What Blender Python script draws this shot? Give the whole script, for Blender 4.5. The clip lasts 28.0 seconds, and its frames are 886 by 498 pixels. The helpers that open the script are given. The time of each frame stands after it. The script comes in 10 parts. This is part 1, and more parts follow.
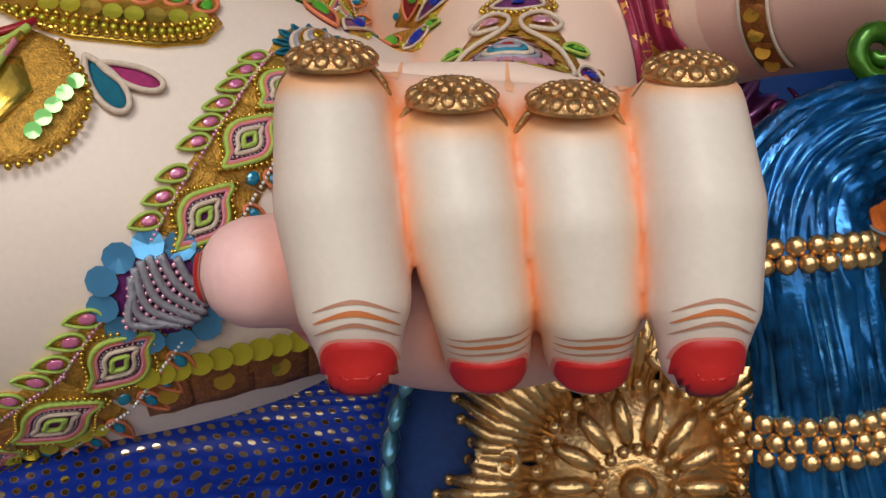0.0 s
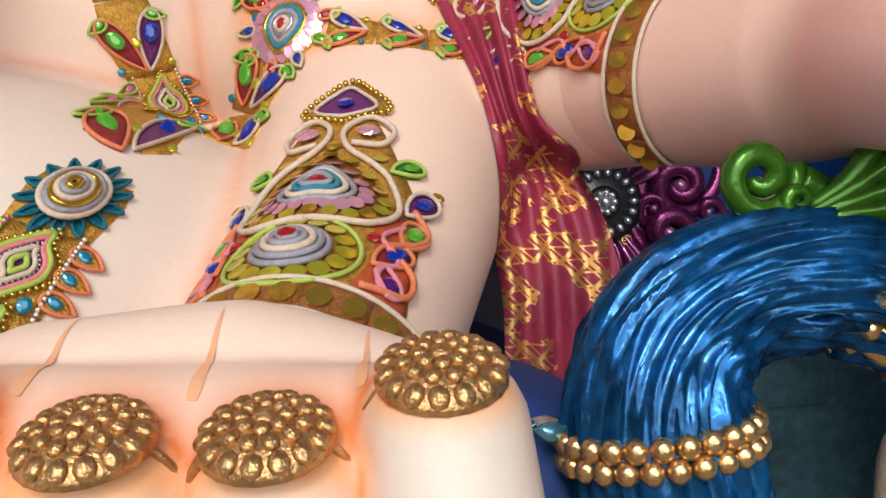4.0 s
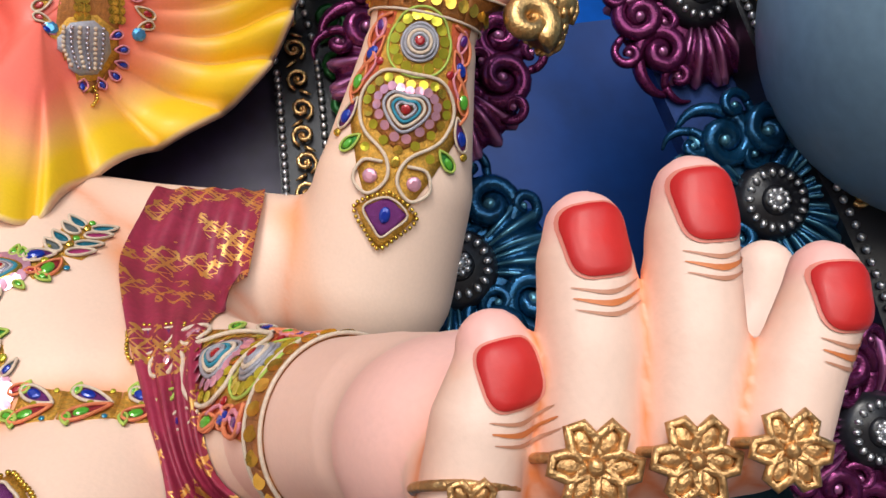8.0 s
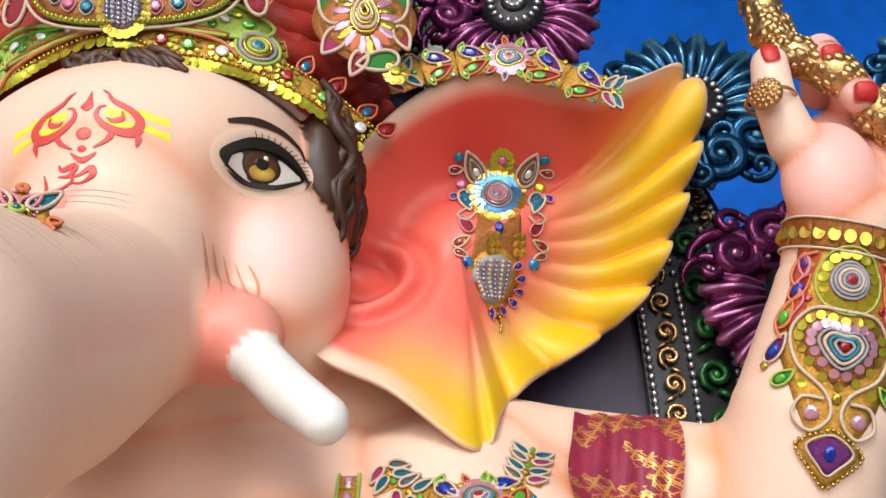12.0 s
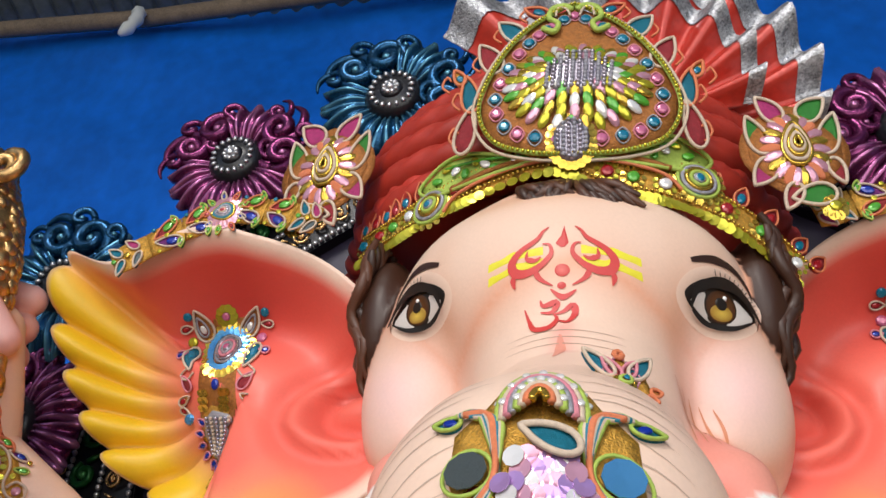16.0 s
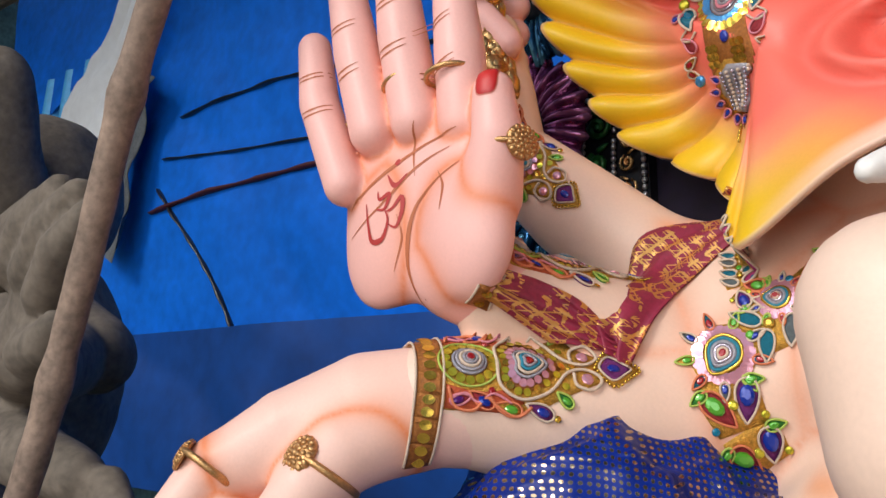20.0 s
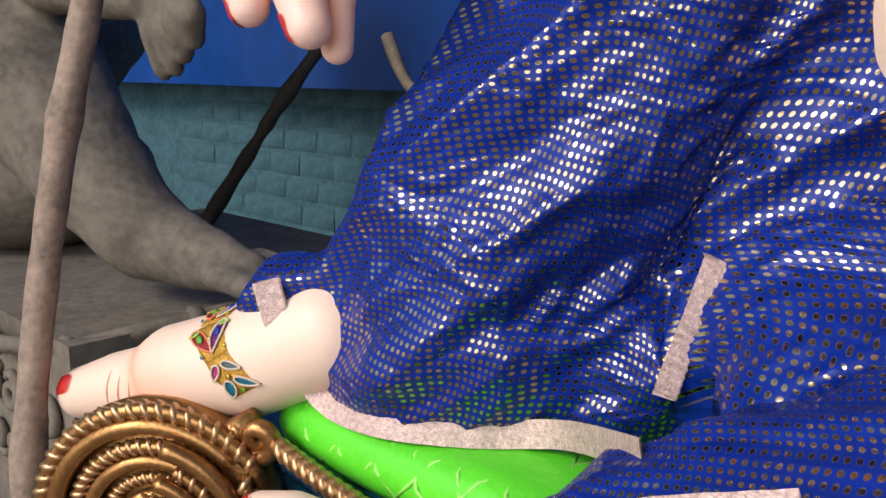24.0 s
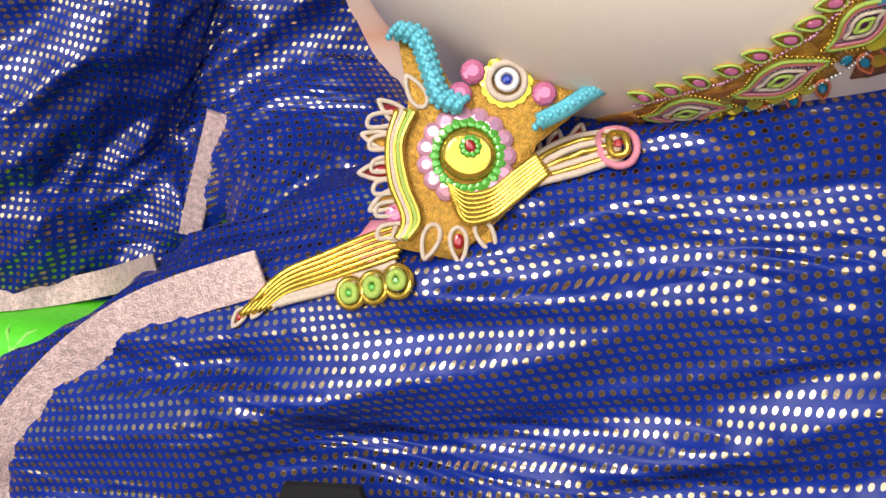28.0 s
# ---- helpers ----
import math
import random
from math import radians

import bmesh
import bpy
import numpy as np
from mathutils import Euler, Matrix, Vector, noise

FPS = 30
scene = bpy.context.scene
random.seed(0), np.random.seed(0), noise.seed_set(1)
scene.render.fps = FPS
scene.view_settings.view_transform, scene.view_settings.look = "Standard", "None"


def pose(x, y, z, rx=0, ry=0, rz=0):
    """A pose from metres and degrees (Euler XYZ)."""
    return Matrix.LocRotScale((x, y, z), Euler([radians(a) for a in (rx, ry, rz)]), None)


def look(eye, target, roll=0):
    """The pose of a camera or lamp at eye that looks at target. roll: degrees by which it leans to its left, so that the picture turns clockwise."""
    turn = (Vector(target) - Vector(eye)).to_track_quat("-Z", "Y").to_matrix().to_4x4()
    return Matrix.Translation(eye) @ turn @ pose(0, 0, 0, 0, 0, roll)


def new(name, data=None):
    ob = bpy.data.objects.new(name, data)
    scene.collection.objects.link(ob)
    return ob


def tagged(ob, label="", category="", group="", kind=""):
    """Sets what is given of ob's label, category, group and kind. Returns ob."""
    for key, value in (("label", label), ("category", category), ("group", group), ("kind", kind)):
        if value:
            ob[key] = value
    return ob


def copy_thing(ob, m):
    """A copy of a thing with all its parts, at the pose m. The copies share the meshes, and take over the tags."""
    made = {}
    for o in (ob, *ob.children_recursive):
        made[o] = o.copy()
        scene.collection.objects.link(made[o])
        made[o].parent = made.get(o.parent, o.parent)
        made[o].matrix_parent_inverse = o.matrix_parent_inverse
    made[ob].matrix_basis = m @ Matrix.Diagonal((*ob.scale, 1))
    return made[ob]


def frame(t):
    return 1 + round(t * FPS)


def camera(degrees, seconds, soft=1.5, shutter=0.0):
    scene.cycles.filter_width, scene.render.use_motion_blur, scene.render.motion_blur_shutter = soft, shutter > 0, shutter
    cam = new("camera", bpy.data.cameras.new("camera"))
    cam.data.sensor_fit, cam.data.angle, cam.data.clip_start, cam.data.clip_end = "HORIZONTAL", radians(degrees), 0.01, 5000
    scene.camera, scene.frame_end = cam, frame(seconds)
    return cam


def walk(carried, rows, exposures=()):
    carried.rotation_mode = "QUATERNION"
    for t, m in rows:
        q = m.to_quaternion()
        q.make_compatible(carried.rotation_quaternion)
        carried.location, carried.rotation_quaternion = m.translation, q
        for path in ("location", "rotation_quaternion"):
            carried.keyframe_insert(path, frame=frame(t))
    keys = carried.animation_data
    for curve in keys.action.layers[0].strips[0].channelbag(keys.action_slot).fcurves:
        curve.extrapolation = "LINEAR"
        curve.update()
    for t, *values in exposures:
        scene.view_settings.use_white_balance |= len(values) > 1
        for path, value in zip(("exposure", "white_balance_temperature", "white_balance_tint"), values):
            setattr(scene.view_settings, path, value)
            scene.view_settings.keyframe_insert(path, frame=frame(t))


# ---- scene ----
cam = camera(54.48, 28.0)
ROWS = [
    (0, 0, 0, 1.4, -0, 0, -0),
    (0.5, 0.0085, -0.0229, 1.4247, 1.22, -2.4, 1.3),
    (1, 0.0104, -0.0294, 1.4601, 1.23, -7.21, 1.43),
    (1.5, 0.0103, 0.0032, 1.4892, 1.37, -10.89, 0.59),
    (2, 0.0027, 0.058, 1.5144, 1.21, -15.44, 0.02),
    (2.5, -0.0015, 0.0957, 1.5245, 1.64, -16.13, 0.57),
    (3, 0.0003, 0.1122, 1.515, 0.87, -9.56, 1.49),
    (3.5, 0.0314, 0.1141, 1.5091, -2.2, -3.46, 3.15),
    (4, 0.0876, 0.1099, 1.5086, -3.25, -1.09, 3.41),
    (4.5, 0.1508, 0.1051, 1.5129, -4.28, 1.03, 4.4),
    (6.5, 0.3097, 0.0868, 1.5505, -8.24, 5.44, 9.49),
    (7, 0.3134, 0.0827, 1.5555, -8.42, 7.65, 9.96),
    (7.5, 0.3051, 0.0709, 1.5663, -8.5, 10.4, 9.88),
    (8, 0.2947, 0.0619, 1.5774, -6.67, 13.49, 9.97),
    (8.5, 0.285, 0.053, 1.5914, -5.24, 16.4, 9.98),
    (9, 0.2708, 0.051, 1.6046, -3.68, 19.62, 9.67),
    (9.5, 0.2568, 0.0443, 1.6152, -1.05, 22.99, 9.05),
    (10, 0.2319, 0.0389, 1.6233, 1.16, 24.46, 8.08),
    (10.5, 0.2036, 0.0347, 1.6382, 2.96, 25.07, 7.46),
    (11, 0.1412, 0.0273, 1.6422, 2.59, 25.99, 7.26),
    (11.5, 0.0562, 0.0223, 1.6392, 2.86, 27.02, 6.37),
    (13.5, -0.0621, -0.0577, 1.7351, 3.17, 26.35, 2.47),
    (14, -0.1465, -0.0749, 1.7428, 1.73, 29.06, 1.45),
    (14.5, -0.2077, -0.0907, 1.7459, 2.73, 31.46, 0.5),
    (15, -0.2495, -0.0846, 1.7434, 4.21, 31.91, -0.88),
    (15.5, -0.2697, -0.0728, 1.7383, 6.88, 32.11, -2.45),
    (16, -0.2931, -0.0666, 1.7339, 12.44, 31.41, -3.39),
    (16.5, -0.3123, -0.0605, 1.7322, 19.72, 30.32, -2.76),
    (17, -0.3257, -0.0631, 1.7302, 25.97, 28.88, -3.42),
    (17.5, -0.3472, -0.0732, 1.7248, 31.31, 26.8, -3.37),
    (18, -0.3694, -0.0816, 1.7176, 35.39, 24.51, -3.78),
    (18.5, -0.3893, -0.0824, 1.7106, 38.52, 21.53, -3.49),
    (19, -0.4047, -0.0753, 1.6963, 39.78, 18.25, -2.9),
    (19.5, -0.4192, -0.0649, 1.6795, 40.71, 14.98, -2.67),
    (20, -0.4343, -0.0575, 1.6574, 41.83, 11.76, -2.47),
    (20.5, -0.4482, -0.053, 1.63, 43.34, 7.83, -2.32),
    (21, -0.469, -0.0523, 1.6004, 43.61, 4.01, -1.89),
    (21.5, -0.4802, -0.0557, 1.5731, 43.81, 0.66, -1.4),
    (22, -0.4872, -0.0535, 1.5434, 43.93, -2.7, -1.21),
    (22.5, -0.4922, -0.0514, 1.5142, 44.34, -4.65, -0.42),
    (24.5, -0.4637, -0.0803, 1.3767, 44.54, -14.22, -0.34),
    (25, -0.4413, -0.1087, 1.3596, 44.35, -16.5, 0.07),
    (25.5, -0.4139, -0.1546, 1.3549, 42.3, -18.28, 0.99),
    (26, -0.393, -0.1927, 1.3558, 39.06, -18.12, 1.18),
    (26.5, -0.3769, -0.211, 1.3497, 35.67, -17.78, 0.52),
    (27, -0.3501, -0.2104, 1.3467, 30.32, -17.3, -0.62),
    (27.5, -0.3168, -0.1852, 1.3457, 24.27, -16.67, -0.38),
    (28, -0.276, -0.1701, 1.3466, 18.72, -16.04, -0.03),
]
# the clip's camera meters as it goes
STOPS = ((0, -0.40), (2, -0.42), (3, -0.35), (4, 0.12), (7, 0.05), (9, 0.34), (10, 0.40), (13.5, 0.12), (15, 0.0), (17, 0.08), (20, 0.08), (22, 0.42), (25, 0.36), (28, 0.36))
walk(cam, [(t, pose(x, y, z, 90 + pitch, roll, yaw)) for t, x, y, z, yaw, pitch, roll in ROWS], STOPS)

# ---- light ----
world = bpy.data.worlds.new("sky")
scene.world = world
world.use_nodes = True
sky = world.node_tree.nodes.new("ShaderNodeTexSky")
sky.sky_type = "NISHITA"
sky.sun_disc = False
sky.sun_elevation, sky.sun_rotation = radians(42), radians(195)
world.node_tree.links.new(sky.outputs[0], world.node_tree.nodes["Background"].inputs[0])
world.node_tree.nodes["Background"].inputs[1].default_value = 0.10
sun_data = bpy.data.lights.new("sun", "SUN")
sun_data.energy, sun_data.angle, sun_data.color = 1.5, radians(20), (1.0, 0.96, 0.9)
sun = new("sun", sun_data)
sun.matrix_world = look((-1.2, -4, 5.6), (-0.4, 0.8, 1.8))
# the open front of the shed lets the bright sky in
day_data = bpy.data.lights.new("front_opening", "AREA")
day_data.shape, day_data.size, day_data.size_y, day_data.energy, day_data.color = "RECTANGLE", 5.0, 2.6, 92, (1.0, 0.97, 0.93)
day = new("front_opening", day_data)
day.matrix_world = look((0.1, -3.0, 2.5), (-0.4, 0.9, 1.55))

# ---- materials ----
def material(name, colour, rough=0.5, metal=0.0, spread=0.12, scale=40.0, bump=0.0, coat=0.0, attribute="", fine=6.0):
    """A painted, metal or cloth surface with variation at two scales."""
    m = bpy.data.materials.new(name)
    m.use_nodes = True
    n, l = m.node_tree.nodes, m.node_tree.links
    b = n["Principled BSDF"]
    tc = n.new("ShaderNodeTexCoord")
    n1, n2 = n.new("ShaderNodeTexNoise"), n.new("ShaderNodeTexNoise")
    n1.inputs["Scale"].default_value, n2.inputs["Scale"].default_value = scale, scale * fine
    n1.inputs["Detail"].default_value = n2.inputs["Detail"].default_value = 3
    for x in (n1, n2):
        l.new(tc.outputs["Object"], x.inputs["Vector"])
    add = n.new("ShaderNodeMath")
    add.operation = "ADD"
    l.new(n1.outputs["Fac"], add.inputs[0]), l.new(n2.outputs["Fac"], add.inputs[1])
    ramp = n.new("ShaderNodeMapRange")
    ramp.inputs["From Min"].default_value, ramp.inputs["From Max"].default_value = 0.6, 1.4
    ramp.inputs["To Min"].default_value, ramp.inputs["To Max"].default_value = 1 - spread, 1 + spread
    l.new(add.outputs[0], ramp.inputs["Value"])
    mix = n.new("ShaderNodeVectorMath")
    mix.operation = "SCALE"
    if attribute:
        at = n.new("ShaderNodeAttribute")
        at.attribute_name = attribute
        l.new(at.outputs["Color"], mix.inputs[0])
    else:
        mix.inputs[0].default_value = colour
    l.new(ramp.outputs[0], mix.inputs["Scale"])
    l.new(mix.outputs[0], b.inputs["Base Color"])
    b.inputs["Roughness"].default_value, b.inputs["Metallic"].default_value = rough, metal
    b.inputs["Coat Weight"].default_value = coat
    b.inputs["Coat Roughness"].default_value = 0.15
    if bump:
        bm_ = n.new("ShaderNodeBump")
        bm_.inputs["Strength"].default_value, bm_.inputs["Distance"].default_value = bump, 0.002
        l.new(n2.outputs["Fac"], bm_.inputs["Height"])
        l.new(bm_.outputs[0], b.inputs["Normal"])
    return m


def dry_brush(m, light, amount=0.8):
    """Lighter paint rubbed onto the raised edges of carving."""
    n, l = m.node_tree.nodes, m.node_tree.links
    bs = n["Principled BSDF"]
    geo, mr, mx = n.new("ShaderNodeNewGeometry"), n.new("ShaderNodeMapRange"), n.new("ShaderNodeMix")
    mr.inputs["From Min"].default_value, mr.inputs["From Max"].default_value, mr.inputs["To Max"].default_value = 0.52, 0.62, amount
    mx.data_type = "RGBA"
    mx.inputs["B"].default_value = (*light, 1)
    old = bs.inputs["Base Color"].links[0].from_socket
    l.new(geo.outputs["Pointiness"], mr.inputs["Value"]), l.new(mr.outputs[0], mx.inputs["Factor"])
    l.new(old, mx.inputs["A"]), l.new(mx.outputs["Result"], bs.inputs["Base Color"])


PAINT = material("painted_plaster", (1, 1, 1), 0.50, 0, 0.045, 9.0, 0.08, 0.05, "paint", 30)
GOLD = material("gold_paint", (0.68, 0.43, 0.19), 0.25, 0.9, 0.25, 60, 0.3)
BRONZE = material("bronze_paint", (0.34, 0.17, 0.06), 0.33, 0.85, 0.35, 25, 0.3)
SILVER = material("silver_paint", (0.62, 0.62, 0.64), 0.3, 0.9, 0.2, 80, 0.2)
BLACK = material("black_gloss_paint", (0.012, 0.012, 0.016), 0.3, 0.1, 0.3, 30, 0.1)
PURPLE = material("purple_metallic_paint", (0.12, 0.016, 0.075), 0.24, 0.7, 0.5, 22, 0.25)
BLUE = material("blue_metallic_paint", (0.005, 0.078, 0.225), 0.22, 0.65, 0.8, 18, 0.35)
NAVY = material("dark_blue_metallic_paint", (0.006, 0.055, 0.13), 0.24, 0.7, 0.6, 20, 0.25)
GREEN = material("green_metallic_paint", (0.045, 0.15, 0.012), 0.25, 0.5, 0.4, 25, 0.15)
DARKGREEN = material("dark_green_paint", (0.012, 0.10, 0.02), 0.32, 0.4, 0.4, 25, 0.15)
TARP = material("blue_tarpaulin", (0.003, 0.14, 0.68), 0.55, 0, 0.25, 2.5, 0.3)
VIOLET = material("dark_violet_panel", (0.018, 0.010, 0.04), 0.45, 0, 0.6, 5, 0.05)
CLAY = material("grey_clay", (0.145, 0.118, 0.092), 0.85, 0, 0.45, 9, 0.9, 0, "", 5)
WALLPAINT = material("turquoise_wall_paint", (0.052, 0.125, 0.155), 0.85, 0, 0.45, 5, 0.5)
WOOD = material("weathered_wood", (0.22, 0.165, 0.12), 0.8, 0, 0.35, 25, 0.5)
TIN = material("corrugated_tin", (0.17, 0.21, 0.25), 0.40, 0.6, 0.35, 6, 0.1)
GROUND = material("earth_floor", (0.24, 0.19, 0.15), 0.9, 0, 0.3, 5, 0.4)

for m_, light in ((PURPLE, (0.62, 0.25, 0.48)), (NAVY, (0.16, 0.42, 0.55)), (BLUE, (0.12, 0.42, 0.62)), (GREEN, (0.22, 0.45, 0.08)), (DARKGREEN, (0.10, 0.38, 0.12)), (BRONZE, (0.62, 0.38, 0.2))):
    dry_brush(m_, light)
for m_ in (TARP,):
    m_.node_tree.nodes["Principled BSDF"].inputs["Specular IOR Level"].default_value = 0.15


# ---- building helpers ----
def mesh_object(name, verts, faces, mats, parent=None, smooth=True, mat_index=None, label="", category="", group="", kind=""):
    me = bpy.data.meshes.new(name)
    me.from_pydata([tuple(v) for v in verts], [], [tuple(f) for f in faces])
    for m in (mats if isinstance(mats, (list, tuple)) else [mats]):
        me.materials.append(m)
    if mat_index is not None:
        me.polygons.foreach_set("material_index", np.asarray(mat_index, dtype=np.int32))
    me.polygons.foreach_set("use_smooth", [smooth] * len(me.polygons))
    me.update()
    ob = new(name, me)
    ob.parent = parent
    return tagged(ob, label, category, group, kind)


def thing(name, label, category, group="", at=(0, 0, 0)):
    ob = new(name)
    ob.empty_display_size = 0.05
    ob.location = at
    return tagged(ob, label, category, group)


class Shape:
    """Collects vertices and faces of one mesh."""
    def __init__(self):
        self.v, self.f, self.m = [], [], []

    def add(self, v, f, mat=0):
        k = len(self.v)
        self.v += [tuple(p) for p in v]
        self.f += [tuple(i + k for i in q) for q in f]
        self.m += [mat] * len(f)
        return self

    def tube(self, pts, radii, sides=8, closed=False, mat=0, flat=1.0, up=None):
        """A round tube along points; radii may be one number."""
        pts = [Vector(p) for p in pts]
        n = len(pts)
        rad = radii if isinstance(radii, (list, tuple)) else [radii] * n
        prev = None
        vs = []
        for i, p in enumerate(pts):
            a, b = pts[(i - 1) % n if closed else max(i - 1, 0)], pts[(i + 1) % n if closed else min(i + 1, n - 1)]
            d = (b - a)
            d = d.normalized() if d.length > 1e-9 else Vector((0, 0, 1))
            if prev is None:
                s = d.cross(Vector(up) if up else (Vector((0, 0, 1)) if abs(d.z) < 0.9 else Vector((1, 0, 0)))).normalized()
            else:
                s = (prev - d * prev.dot(d))
                s = s.normalized() if s.length > 1e-6 else d.orthogonal().normalized()
            prev = s
            w = s.cross(d)
            for k in range(sides):
                an = 2 * math.pi * k / sides
                vs.append(p + s * (math.cos(an) * rad[i]) + w * (math.sin(an) * rad[i] * flat))
        fs = []
        for i in range(n if closed else n - 1):
            j = (i + 1) % n
            for k in range(sides):
                k2 = (k + 1) % sides
                fs.append((i * sides + k, i * sides + k2, j * sides + k2, j * sides + k))
        if not closed:
            fs.append(tuple(range(sides))[::-1])
            fs.append(tuple((n - 1) * sides + k for k in range(sides)))
        return self.add(vs, fs, mat)

    def blob(self, c, r, u=(1, 0, 0), v=(0, 1, 0), w=(0, 0, 1), seg=8, rings=5, mat=0, half=False):
        """An ellipsoid (or its upper half) with axes u, v, w times r."""
        c, u, v, w = Vector(c), Vector(u), Vector(v), Vector(w)
        r = r if isinstance(r, (list, tuple)) else (r, r, r)
        vs, fs = [], []
        lo = 0.0 if half else -math.pi / 2
        for i in range(rings):
            a = lo + (math.pi / 2 - lo) * i / rings
            if not half and i == 0:
                a = lo + 0.25
            for k in range(seg):
                b = 2 * math.pi * k / seg
                vs.append(c + u * (r[0] * math.cos(a) * math.cos(b)) + v * (r[1] * math.cos(a) * math.sin(b)) + w * (r[2] * math.sin(a)))
        vs.append(c + w * r[2])
        for i in range(rings - 1):
            for k in range(seg):
                k2 = (k + 1) % seg
                fs.append((i * seg + k, i * seg + k2, (i + 1) * seg + k2, (i + 1) * seg + k))
        for k in range(seg):
            fs.append(((rings - 1) * seg + k, (rings - 1) * seg + (k + 1) % seg, rings * seg))
        fs.append(tuple(range(seg))[::-1])
        return self.add(vs, fs, mat)

    def box(self, c, s, turn=None, mat=0):
        c = Vector(c)
        vs = [Vector((x * s[0] / 2, y * s[1] / 2, z * s[2] / 2)) for x in (-1, 1) for y in (-1, 1) for z in (-1, 1)]
        vs = [c + (turn @ p if turn else p) for p in vs]
        return self.add(vs, [(0, 1, 3, 2), (4, 6, 7, 5), (0, 4, 5, 1), (2, 3, 7, 6), (0, 2, 6, 4), (1, 5, 7, 3)], mat)

    def make(self, name, mats, parent=None, smooth=True, **tags):
        return mesh_object(name, self.v, self.f, mats, parent, smooth, self.m, **tags)


def spline(pts, n, closed=False):
    """Points on a smooth curve through pts."""
    p = np.array(pts, float)
    k = len(p)
    out = []
    last = k if closed else k - 1
    for s in np.linspace(0, last, n, endpoint=not closed):
        i = min(int(s), last - 1)
        t = s - i
        q = [p[(i + j) % k] if closed else p[min(max(i + j, 0), k - 1)] for j in (-1, 0, 1, 2)]
        out.append(0.5 * ((2 * q[1]) + (q[2] - q[0]) * t + (2 * q[0] - 5 * q[1] + 4 * q[2] - q[3]) * t * t + (3 * q[1] - 3 * q[2] + q[3] - q[0]) * t ** 3))
    return [tuple(x) for x in out]


